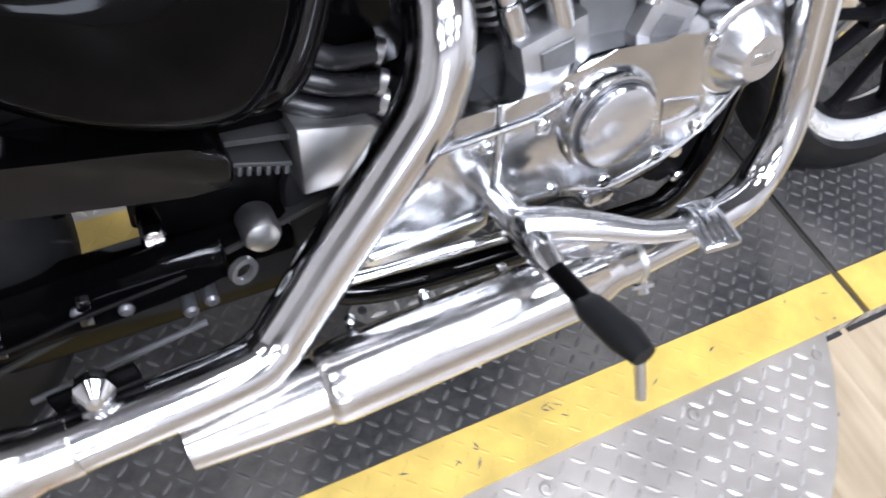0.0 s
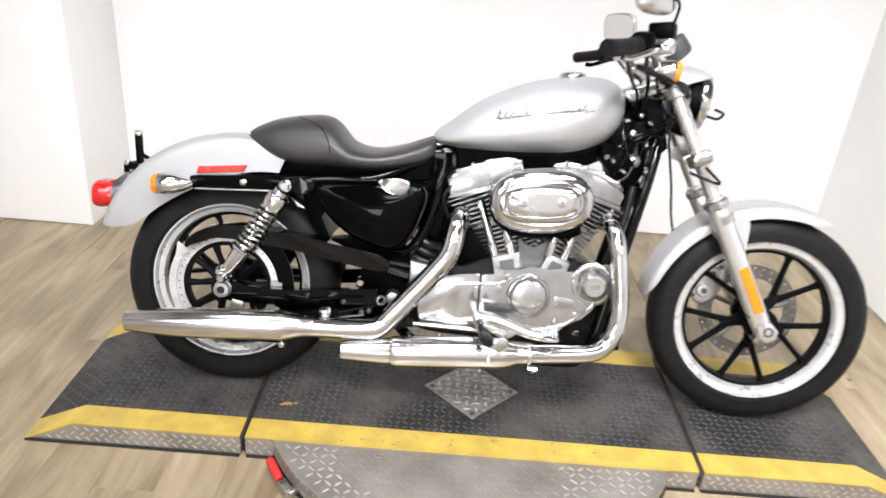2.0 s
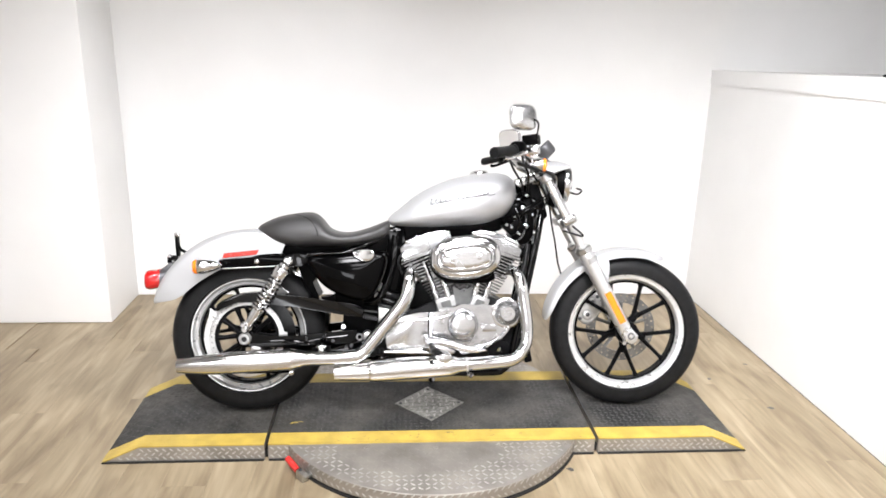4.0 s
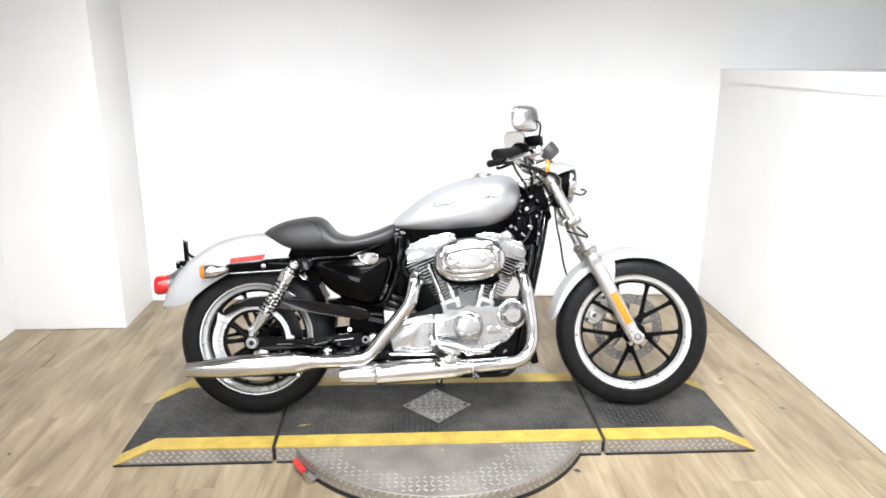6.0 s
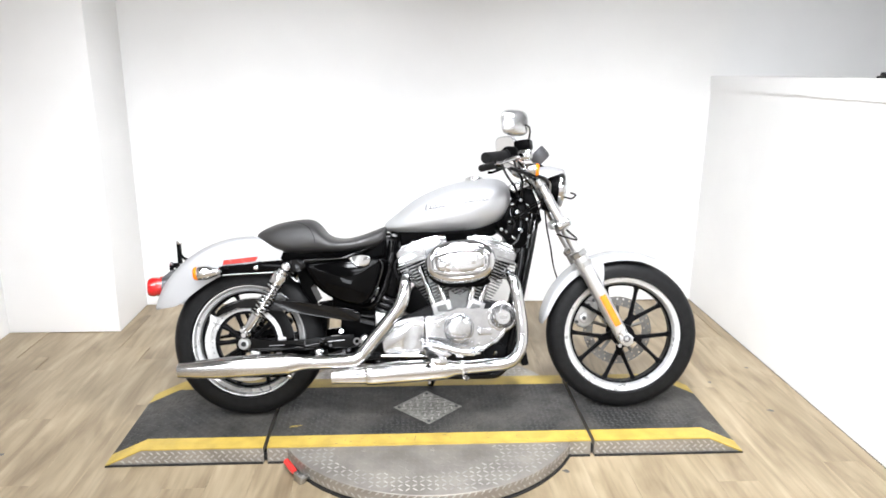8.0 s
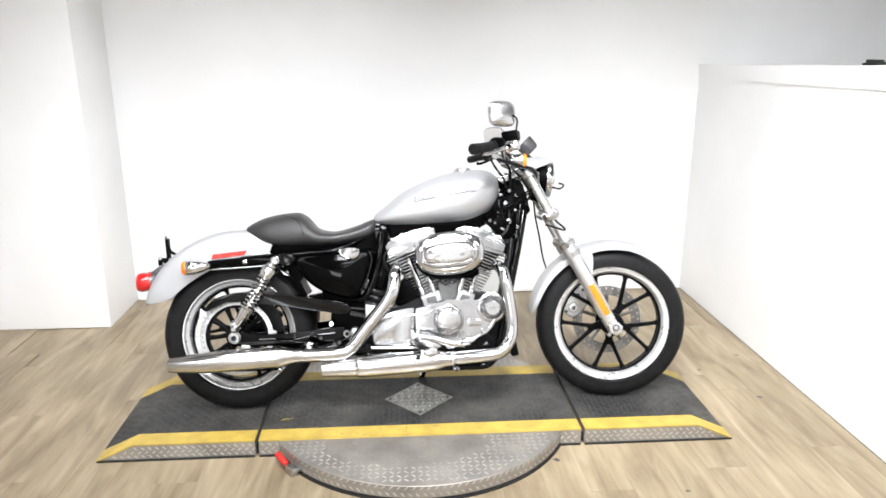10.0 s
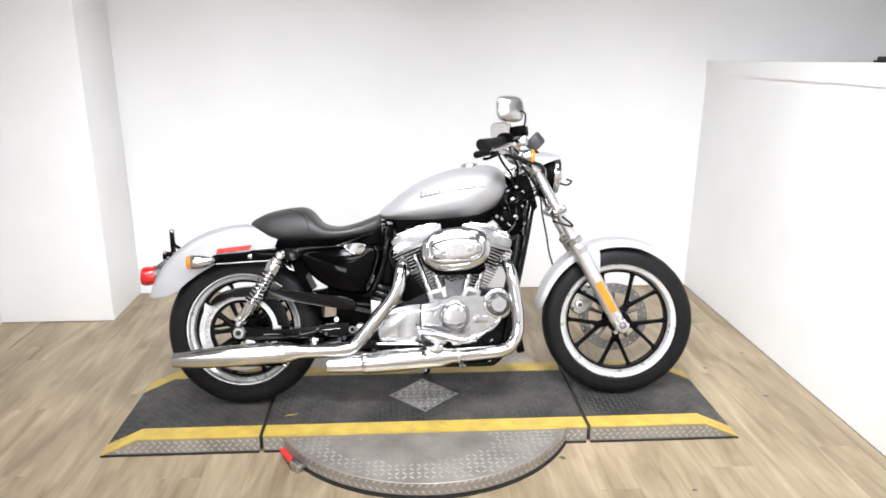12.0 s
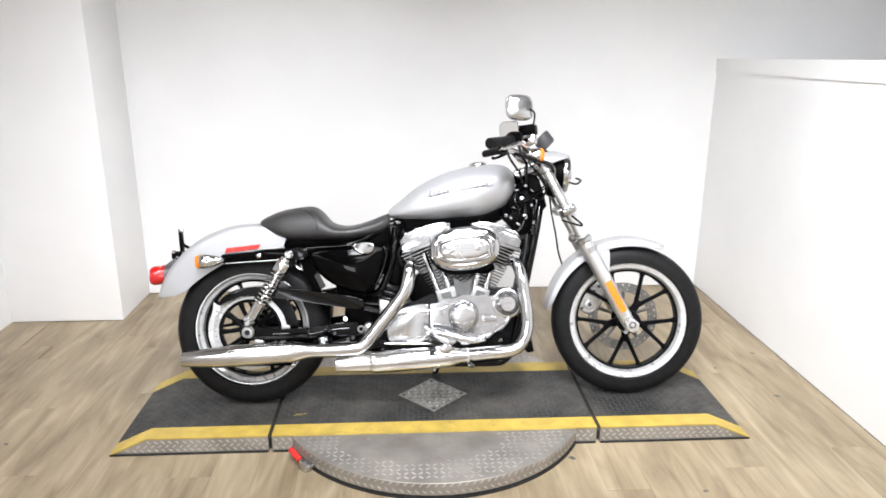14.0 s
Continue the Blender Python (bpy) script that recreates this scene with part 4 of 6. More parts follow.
for d, sg in ((dir_r, 1), (dir_f, -1)):
    # head with fins, then the bright rocker box in two steps; the outer side reaches further out
    wide = 1.0 if sg > 0 else 0.86

    def O(*pairs):
        return [(sg * a * (wide if a > 0.03 else 1), h) for a, h in pairs]
    head = part("cylinder_head", poly_block(bmesh.new(), d, O((-0.06, 0.205), (0.08, 0.205), (0.118, 0.305), (-0.066, 0.305)), -0.080, 0.084, 0.006), GREY_CAST, bike, "finned cylinder head")
    for k in range(8):
        h = 0.205 + 0.0128 * k
        out = 0.098 + 0.0068 * k
        bm = poly_block(bmesh.new(), d, O((-0.074, h), (out, h), (out + 0.002, h + 0.0045), (-0.074, h + 0.0045)), -0.094, 0.090, 0.0014)
        part("head_fin", bm, HEAD_FIN, head)
    if sg > 0:
        face = [(0.600, 0.587), (0.589, 0.642), (0.617, 0.671), (0.668, 0.690), (0.786, 0.710), (0.800, 0.655), (0.706, 0.622)]
        step = [(0.600, 0.602), (0.595, 0.587), (0.706, 0.620), (0.800, 0.653), (0.800, 0.666), (0.706, 0.634)]
        lid = [(0.593, 0.650), (0.621, 0.680), (0.668, 0.698), (0.780, 0.717), (0.785, 0.708), (0.668, 0.688), (0.619, 0.669)]
        crown = [(0.676, 0.695), (0.690, 0.711), (0.755, 0.722), (0.778, 0.715), (0.770, 0.706)]
        bolts = [(0.615, 0.667), (0.655, 0.687), (0.715, 0.700), (0.765, 0.708)]
    else:
        face = [(0.880, 0.655), (0.868, 0.700), (0.900, 0.711), (0.998, 0.694), (1.049, 0.668), (1.071, 0.634), (1.058, 0.594), (0.965, 0.624)]
        step = [(0.880, 0.654), (0.965, 0.622), (1.062, 0.592), (1.064, 0.607), (0.965, 0.637), (0.880, 0.667)]
        lid = [(0.868, 0.704), (0.872, 0.713), (0.902, 0.719), (1.000, 0.703), (1.053, 0.676), (1.068, 0.652), (1.050, 0.666), (0.998, 0.692), (0.900, 0.709)]
        crown = [(0.890, 0.710), (0.905, 0.722), (0.965, 0.717), (0.992, 0.704), (0.98, 0.700)]
        bolts = [(0.905, 0.712), (0.955, 0.704), (1.005, 0.693), (1.045, 0.672)]
    rocker = part("rocker_box", new_prism(face, -0.100, 0.060, 0.006, 3), ROCKER_ALU, bike, "polished aluminium rocker box")
    part("rocker_step", new_prism(step, -0.104, 0.060, 0.003, 2), ROCKER_ALU, rocker, "polished lower flange of the rocker box")
    part("rocker_lid", new_prism([(lx, lz - 0.008) for lx, lz in lid], -0.106, 0.020, 0.003, 2), ROCKER_ALU, rocker, "polished rocker lid")
    part("rocker_cover", new_prism([(lx, lz - 0.010) for lx, lz in crown], -0.092, 0.020, 0.004, 2), ROCKER_ALU, rocker, "polished rocker cover")
    for bx, bz in bolts:
        part("bolt", new_lathe((bx, -0.102, bz - 0.002), (0, -0.5, 1), [(0.0062, -0.006), (0.0062, 0.004), (0.0045, 0.006), (0, 0.006)], 10), CHROME, rocker)

part("starter_motor", new_prism(round_outline([(0.630, 0.400), (0.640, 0.470), (0.665, 0.505), (0.720, 0.500), (0.745, 0.440), (0.740, 0.395)], 3), -0.060, 0.060, 0.010, 2), BLACK_SATIN, bike, "black starter motor behind the rear cylinder")

# pushrod tubes and tappet blocks
for (x0, z0), (x1, z1), y in (((0.739, 0.436), (0.684, 0.590), -0.100), ((0.780, 0.450), (0.732, 0.60), -0.110), ((0.881, 0.455), (0.915, 0.60), -0.110), ((0.924, 0.446), (0.972, 0.60), -0.098)):
    bm = bmesh.new()
    p, q = Vector((x0, y, z0)), Vector((x1, y + 0.012, z1))
    tube(bm, [p, p + (q - p) * 0.25, p + (q - p) * 0.27, p + (q - p) * 0.29, q], [0.0135, 0.0135, 0.0150, 0.0115, 0.0115], 14, 3)
    part("pushrod_tube", bm, CHROME, bike, "chrome pushrod tube")
for o in ([(0.726, 0.442), (0.800, 0.464), (0.816, 0.400), (0.738, 0.396)], [(0.880, 0.466), (0.942, 0.442), (0.928, 0.398), (0.856, 0.412)]):
    tb = part("tappet_block", new_prism(o, -0.123, -0.07, 0.007, 2), TAPPET, bike, "cast aluminium tappet block")
    cx, cz = sum(p[0] for p in o) / 4, sum(p[1] for p in o) / 4
    part("recess", new_prism([(cx + (x - cx) * 0.5, cz + (z - cz) * 0.45) for x, z in o], -0.1255, -0.122, 0.002, 1), WEB_GREY, tb, "grey rectangular panel")

# grey casting between the cylinders
part("crankcase_web", new_prism([(0.806, 0.400), (0.866, 0.400), (0.862, 0.436), (0.884, 0.492), (0.868, 0.500), (0.846, 0.470), (0.826, 0.470), (0.806, 0.500), (0.790, 0.492), (0.812, 0.436)], -0.104, -0.05, 0.006, 2), WEB_GREY, bike, "matt grey engine casting between the cylinders")
part("cleaner_bracket", new_prism([(0.775, 0.545), (0.952, 0.560), (0.962, 0.525), (0.930, 0.507), (0.84, 0.510), (0.79, 0.525)], -0.128, -0.075, 0.006, 2), BLACK_SATIN, bike, "black bracket below the air cleaner")

# crankcase and polished side covers
part("crankcase", new_prism(round_outline([(0.50, 0.24), (0.56, 0.21), (0.75, 0.20), (0.93, 0.20), (1.02, 0.25), (1.055, 0.33), (1.03, 0.42), (0.93, 0.445), (0.76, 0.445), (0.62, 0.385), (0.51, 0.36)], 3), -0.085, 0.11, 0.01), GREY_CAST, bike, "grey cast engine crankcase")
cover = part("gear_cover", new_prism(round_chain([(0.7007, 0.257), (0.735, 0.259), (0.76, 0.262), (0.80, 0.254), (0.85, 0.240), (0.90, 0.250), (0.96, 0.272), (1.01, 0.318), (1.04, 0.36), (1.03, 0.40), (0.99, 0.42), (0.955, 0.424), (0.91, 0.420), (0.86, 0.426), (0.80, 0.424), (0.775, 0.402), (0.74, 0.399), (0.7007, 0.395)], 2), -0.138, -0.075, 0.008, 4), ALU, bike, "polished aluminium gear case cover")
part("sprocket_cover", new_prism(round_chain([(0.6993, 0.396), (0.65, 0.392), (0.60, 0.378), (0.55, 0.34), (0.534, 0.295), (0.545, 0.25), (0.575, 0.236), (0.64, 0.238), (0.6993, 0.247)], 3), -0.1385, -0.075, 0.005, 3), ALU, bike, "polished aluminium sprocket cover")
part("raised_rib", new_prism([(0.56, 0.262), (0.69, 0.268), (0.69, 0.262), (0.56, 0.254)], -0.1445, -0.139, 0.0015, 1), ALU, cover)
bm = new_lathe((0.834, -0.136, 0.347), (0, -1, 0), [(0.060, -0.01), (0.060, 0.006), (0.055, 0.014), (0.050, 0.015), (0.049, 0.013), (0.0475, 0.013), (0.0475, 0.021), (0.045, 0.024), (0.030, 0.0245), (0, 0.0245)], 48)
part("derby_cover", bm, ALU, cover, "round machined derby cap")
# shading round the cap, drawn as a dark grey ring
part("derby_shade_ring", new_lathe((0.834, -0.1500, 0.347), (0, -1, 0), [(0.0520, -0.002), (0.0520, 0.0012), (0.0482, 0.0012), (0.0482, -0.002)], 48, True), DARK_GREY, cover, "dark ring for the shade in the groove round the derby cap")
part("derby_face", new_lathe((0.834, -0.1605, 0.347), (0, -1, 0), [(0.0455, -0.003), (0.0455, 0.0004), (0.044, 0.0012), (0.012, 0.0016), (0, 0.0016)], 48), SATIN, cover, "brushed face of the derby cap")
part("cover_ledge", new_tube([(0.578, -0.1395, 0.352), (0.630, -0.1400, 0.364), (0.6993, -0.1400, 0.370)], [0.002, 0.0042, 0.0042], 8, 4), ALU, cover, "polished ledge along the sprocket cover")
part("cover_ledge", new_tube([(0.7007, -0.1395, 0.370), (0.740, -0.1395, 0.374), (0.772, -0.1390, 0.384)], [0.0042, 0.0040, 0.002], 8, 4), ALU, cover, "polished ledge of the gear cover")
part("cover_bead", new_tube([(0.725, -0.1385, 0.270), (0.790, -0.1385, 0.268), (0.850, -0.1385, 0.252), (0.905, -0.1385, 0.263), (0.955, -0.1385, 0.283), (1.000, -0.1385, 0.322), (1.022, -0.1385, 0.355)], 0.0036, 8, 5), ALU, cover, "raised bead along the lower edge")
part("timer_boss", new_lathe((1.006, -0.134, 0.392), (0, -1, 0), [(0.060, -0.01), (0.060, 0.003), (0.056, 0.006), (0.050, 0.006)], 40), ALU, cover, "round boss under the timer cover")
part("cover_pad", new_prism([(0.905, 0.352), (0.958, 0.345), (0.966, 0.322), (0.912, 0.318)], -0.1405, -0.136, 0.002, 2), ALU, cover, "low raised pad of the gear cover")
part("timer_slot", new_box((1.006, -0.1652, 0.392), (0.028, 0.002, 0.013), (0, 0, 0), 0.0008, 1), ALU_SOFT, cover, "slot plate in the timer cover")
bm = new_lathe((1.006, -0.095, 0.392), (0, -1, 0), [(0.052, 0), (0.052, 0.036), (0.048, 0.046), (0.029, 0.068), (0.027, 0.070), (0, 0.070)], 40)
part("timer_cover", bm, SATIN, cover, "conical polished timer cover")
for x, z in ((0.753, 0.360), (0.778, 0.394), (0.774, 0.272), (0.846, 0.262), (0.915, 0.278), (0.968, 0.302), (0.955, 0.41), (0.69, 0.352)):
    part("bolt", new_lathe((x, -0.137, z), (0, -1, 0), [(0.009, -0.004), (0.009, 0.004), (0.007, 0.006), (0.004, 0.006), (0.004, 0.004), (0, 0.004)], 14), CHROME, cover)
part("oil_filler", new_prism(oval(0.84, 0.243, 0.02, 0.009, 0, 3), -0.146, -0.12, 0.003), ALU, cover)
part("transmission_cover", new_prism([(0.508, 0.415), (0.578, 0.402), (0.60, 0.375), (0.545, 0.342), (0.508, 0.342)], -0.125, -0.06, 0.006), STEEL, bike, "brushed metal transmission end cover")
part("oil_pump", new_prism(oval(0.985, 0.236, 0.045, 0.04, 20, 3), -0.10, -0.03, 0.006), BLACK_WRINKLE, bike, "black oil pump housing")
for x, z in ((0.985, 0.24), (1.034, 0.226), (1.002, 0.194)):
    part("mount_bolt", new_lathe((x, -0.10, z), (0, -1, 0), [(0.010, -0.03), (0.010, 0.006), (0.007, 0.009), (0, 0.009)], 12), CHROME, bike, "bright frame bolt")
part("voltage_regulator", new_box((1.10, 0, 0.24), (0.03, 0.11, 0.12), (0, -12, 0), 0.006), BLACK_WRINKLE, bike, "finned black regulator")
part("oil_filter", new_lathe((1.03, -0.0, 0.25), (0.9, 0, 0.1), [(0.036, 0), (0.038, 0.01), (0.038, 0.075), (0.03, 0.085), (0, 0.086)], 28), BLACK_GLOSS, bike, "black oil filter")

part("lower_case", new_prism(round_outline([(0.87, 0.245), (0.96, 0.262), (1.045, 0.330), (1.062, 0.290), (1.03, 0.205), (0.95, 0.178), (0.87, 0.19)], 2), -0.078, 0.02, 0.006), BLACK_SATIN, bike, "black lower engine case")

# air cleaner
AX, AZ, AT = 0.840, 0.609, 4.8
bm = oval_stack(bmesh.new(), [(-0.08, oval(AX, AZ - 0.012, 0.128, 0.084, AT, 2.3)), (-0.138, oval(AX, AZ - 0.012, 0.134, 0.090, AT, 2.3)), (-0.142, oval(AX, AZ - 0.010, 0.136, 0.088, AT, 2.3))])
cleaner = part("air_cleaner", bm, BLACK_SATIN, bike, "oval chrome air cleaner on a black backplate")
bm = oval_stack(bmesh.new(), [(-0.152, oval(AX, AZ, 0.136, 0.084, AT, 2.3)), (-0.166, oval(AX, AZ, 0.1365, 0.0845, AT, 2.3)), (-0.178, oval(AX, AZ, 0.132, 0.080, AT, 2.3)), (-0.185, oval(AX, AZ, 0.121, 0.069, AT, 2.35)),
                             (-0.1865, oval(AX, AZ, 0.114, 0.060, AT, 2.4)), (-0.183, oval(AX, AZ, 0.110, 0.055, AT, 2.6)), (-0.176, oval(AX, AZ, 0.106, 0.049, AT, 2.8)),
                             (-0.177, oval(AX, AZ, 0.100, 0.042, AT, 3.0)), (-0.188, oval(AX, AZ, 0.094, 0.036, AT, 3.0)), (-0.1905, oval(AX, AZ, 0.088, 0.031, AT, 3.0))])
cap = part("cleaner_cover", bm, CHROME, cleaner, "chrome oval cover")
bm = oval_stack(bmesh.new(), [(-0.184, oval(AX + 0.010, AZ, 0.079, 0.038, AT, 2.8)), (-0.190, oval(AX + 0.010, AZ, 0.077, 0.036, AT, 2.8)), (-0.1925, oval(AX + 0.010, AZ, 0.072, 0.031, AT, 2.8)), (-0.193, oval(AX + 0.010, AZ, 0.062, 0.02, AT, 2.8))])
part("centre_panel", bm, SATIN, cleaner, "bright satin raised centre panel")
for dx in (-0.052, 0.048):
    p = (AX + dx * math.cos(radians(AT)), -0.192, AZ + 0.001 + dx * math.sin(radians(AT)))
    part("bolt", new_lathe(p, (0, -1, 0), [(0.013, -0.002), (0.0125, 0.0015), (0.008, 0.003), (0.004, 0.0032), (0.004, 0.001), (0, 0.001)], 18), SATIN, cleaner)

# induction, hoses behind the engine
part("carburettor", new_lathe((0.80, -0.07, 0.60), (1, 0, 0.05), [(0.035, 0), (0.04, 0.01), (0.04, 0.07), (0.035, 0.08)], 20), BLACK_SATIN, bike, "black intake body")
for a in ([(0.50, -0.085, 0.455), (0.55, -0.10, 0.435), (0.60, -0.09, 0.42)], [(0.515, -0.09, 0.485), (0.55, -0.10, 0.46), (0.60, -0.085, 0.448)], [(0.495, -0.08, 0.43), (0.54, -0.10, 0.412), (0.60, -0.09, 0.40)]):
    part("oil_hose", new_tube(a, 0.011, 10), HOSE, bike, "black rubber oil hose")
    for p in (a[0], a[-1]):
        part("hose_clamp", new_lathe(p, (1, -0.3, -0.4), [(0.0135, -0.004), (0.0135, 0.004)], 14), STEEL, bike)
part("rocker_cable", new_tube([(0.64, -0.09, 0.66), (0.585, -0.10, 0.60), (0.60, -0.09, 0.54), (0.625, -0.08, 0.50)], 0.004, 8), HOSE, bike, "thin black breather line")
part("inner_cover", new_box((0.572, 0.0, 0.565), (0.115, 0.14, 0.32), (0, -6, 0), 0.02), BLACK_GLOSS, bike, "black inner panel behind the engine")


# exhausts
def pipe(name, pts, rad, label, seg=22, step=8):
    return part(name, new_tube(pts, rad, seg, step), CHROME, bike, label)


pipe("rear_header_pipe", [(0.672, -0.02, 0.536), (0.652, -0.065, 0.546), (0.634, -0.110, 0.548), (0.6235, -0.150, 0.534), (0.6205, -0.172, 0.500), (0.608, -0.180, 0.450), (0.572, -0.183, 0.398), (0.515, -0.187, 0.328), (0.462, -0.195, 0.264), (0.437, -0.202, 0.243), (0.40, -0.210, 0.2375), (0.25, -0.222, 0.2375)], [0.02, 0.022, 0.024, 0.0262, 0.027, 0.0275, 0.0275, 0.0275, 0.0275, 0.0275, 0.0275, 0.0268], "chrome rear exhaust header pipe")
up = part("muffler", new_lathe((0.272, -0.222, 0.2385), (-1, 0, -0.052), [(0.0, 0), (0.0265, 0), (0.0275, 0.004), (0.0275, 0.03), (0.030, 0.04), (0.0385, 0.075), (0.0405, 0.085), (0.0405, 0.30), (0.039, 0.36), (0.033, 0.43), (0.0265, 0.485), (0.0255, 0.492), (0.0235, 0.492), (0.023, 0.44)], 40), MUFFLER_CHROME, bike, "long tapered chrome muffler")
part("seam_band", new_lathe((0.189, -0.222, 0.2342), (-1, 0, -0.052), [(0.0395, 0), (0.0418, 0.001), (0.0418, 0.009), (0.0395, 0.010)], 40), MUFFLER_CHROME, up)
pipe("front_header_pipe", [(1.000, -0.04, 0.548), (1.026, -0.085, 0.556), (1.044, -0.126, 0.546), (1.0580, -0.153, 0.500), (1.0725, -0.161, 0.412), (1.0795, -0.166, 0.345), (1.0745, -0.175, 0.285), (1.050, -0.184, 0.238), (1.010, -0.196, 0.218), (0.94, -0.206, 0.2125), (0.83, -0.214, 0.2055)], [0.019, 0.021, 0.0225, 0.023, 0.0232, 0.0235, 0.024, 0.0247, 0.025, 0.025, 0.025], "chrome front exhaust header pipe")
lo = part("muffler", new_lathe((0.845, -0.214, 0.2065), (-1, -0.012, -0.055), [(0.0, 0), (0.0265, 0), (0.0275, 0.003), (0.0275, 0.028), (0.0285, 0.034), (0.0375, 0.062), (0.0392, 0.070), (0.0405, 0.10), (0.0412, 0.22), (0.0412, 0.345), (0.0405, 0.362), (0.0385, 0.368), (0.0352, 0.371), (0.0335, 0.40), (0.0262, 0.487), (0.0250, 0.499), (0.021, 0.499), (0.0205, 0.45)], 40), MUFFLER_CHROME, bike, "long tapered chrome muffler")
clamp = part("exhaust_clamp", new_lathe((0.842, -0.2145, 0.206), (1, 0, 0.06), [(0.0260, -0.004), (0.0285, -0.003), (0.0285, 0.003), (0.0260, 0.004)], 30), STEEL, bike, "steel exhaust clamp")
part("clamp_bolt", new_tube([(0.855, -0.225, 0.178), (0.855, -0.234, 0.163)], 0.0065, 8), CHROME, clamp)
part("clamp_nut", new_tube([(0.842, -0.228, 0.172), (0.866, -0.233, 0.172)], 0.0045, 6), CHROME, clamp)
part("muffler_bolt", new_lathe((0.19, -0.225, 0.188), (0, -1, -0.3), [(0.009, 0), (0.009, 0.012), (0.006, 0.015), (0, 0.015)], 10), CHROME, up)
part("muffler_bracket", new_box((0.10, -0.19, 0.192), (0.16, 0.05, 0.006), (20, 0, 0), 0.001), BLACK_SATIN, up)
for x in (0.52, 0.60, 0.69):
    part("muffler_bolt", new_lathe((x, -0.185, 0.226), (0, -0.2, 1), [(0.006, -0.006), (0.006, 0.006), (0, 0.008)], 10), CHROME, lo)
part("muffler_bolt", new_lathe((0.715, -0.215, 0.162), (0, -0.2, -1), [(0.006, 0), (0.006, 0.014), (0, 0.016)], 8), CHROME, lo)
bracket = part("muffler_mount", new_prism([(0.735, 0.252), (0.775, 0.255), (0.785, 0.235), (0.76, 0.215), (0.735, 0.222)], -0.252, -0.236, 0.004), CHROME, lo, "chrome muffler mount")

# frame
FR = BLACK_ENAMEL
for s in (-1, 1):
    part("frame_downtube", new_tube([(1.140, s * 0.03, 0.88), (1.152, s * 0.055, 0.79), (1.140, s * 0.075, 0.718), (1.121, s * 0.085, 0.626), (1.103, s * 0.09, 0.544), (1.078, s * 0.095, 0.43), (1.052, s * 0.10, 0.31), (1.032, s * 0.105, 0.22), (1.00, s * 0.105, 0.168), (0.93, s * 0.105, 0.155), (0.60, s * 0.105, 0.165), (0.50, s * 0.080, 0.20), (0.475, s * 0.058, 0.27), (0.48, s * 0.055, 0.45), (0.505, s * 0.055, 0.62), (0.54, s * 0.05, 0.71)], 0.0155, 14), FR, bike, "black tubular steel frame rail")
    part("frame_seat_rail", new_tube([(0.53, s * 0.07, 0.69), (0.40, s * 0.10, 0.63), (0.25, s * 0.107, 0.61), (0.16, s * 0.108, 0.605)], 0.015, 12), FR, bike)
part("frame_side_tube", new_tube([(0.575, -0.07, 0.69), (0.568, -0.085, 0.62), (0.558, -0.09, 0.56), (0.54, -0.095, 0.50), (0.516, -0.098, 0.452), (0.490, -0.088, 0.432), (0.455, -0.070, 0.425)], 0.016, 14), FR, bike, "black frame tube behind the oil tank")
part("frame_backbone", new_tube([(1.11, 0, 0.86), (0.95, 0, 0.76), (0.75, 0, 0.735), (0.55, 0, 0.70), (0.30, 0, 0.62)], 0.02, 12), FR, bike, "black frame backbone tube")
part("steering_head", new_tube([(1.158, 0, 0.755), (1.075, 0, 0.91)], 0.032, 20), FR, bike, "black steering head")
part("neck_gusset", new_prism([(1.02, 0.80), (1.09, 0.89), (1.15, 0.77), (1.13, 0.70), (1.06, 0.72)], -0.03, 0.03, 0.006), BLACK_SATIN, bike)
part("ignition_coil", new_box((1.055, -0.055, 0.795), (0.06, 0.05, 0.075), (0, 20, 0), 0.012), BLACK_SATIN, bike, "black ignition module on the frame neck")
part("horn_bracket", new_prism([(0.99, 0.73), (1.06, 0.76), (1.09, 0.72), (1.03, 0.69)], -0.09, -0.05, 0.004), BLACK_SATIN, bike)
for x, y, z, r in ((1.090, -0.085, 0.852, 0.0070), (1.075, -0.083, 0.803, 0.0095), (1.087, -0.078, 0.730, 0.0115), (1.01, -0.09, 0.735, 0.0065)):
    part("bolt_ring", new_lathe((x, y - 0.001, z), (0, -1, 0.1), [(r * 1.9, -0.03), (r * 1.9, -0.004), (r * 1.6, 0.0), (0, 0.0)], 18), BLACK_ENAMEL, bike, "black collar under a bolt")
    part("neck_bolt", new_lathe((x, y, z), (0, -1, 0.1), [(r, -0.012), (r, 0.002), (r * 0.8, 0.006), (r * 0.45, 0.007), (r * 0.4, 0.003), (0, 0.003)], 14), ALU_SOFT, bike, "bright bolt on the frame neck")
for cx, cz, sx, sz, turn in ((1.045, 0.765, 0.022, 0.014, 25), (1.112, 0.775, 0.016, 0.026, -20), (1.118, 0.830, 0.020, 0.012, 35), (1.055, 0.835, 0.024, 0.013, -15), (1.120, 0.705, 0.014, 0.024, 10), (1.060, 0.700, 0.026, 0.014, 30), (1.030, 0.725, 0.014, 0.020, -30)):
    plug = part("connector_plug", new_box((cx, -0.082, cz), (sx, 0.020, sz), (0, turn, 0), 0.003), BLACK_SEAM, bike, "small black electrical plug")
    part("plug_clip", new_box((cx, -0.0935, cz), (sx * 0.5, 0.004, sz * 0.35), (0, turn, 0), 0.001, 1), ALU_SOFT, plug, "bright clip of the plug")
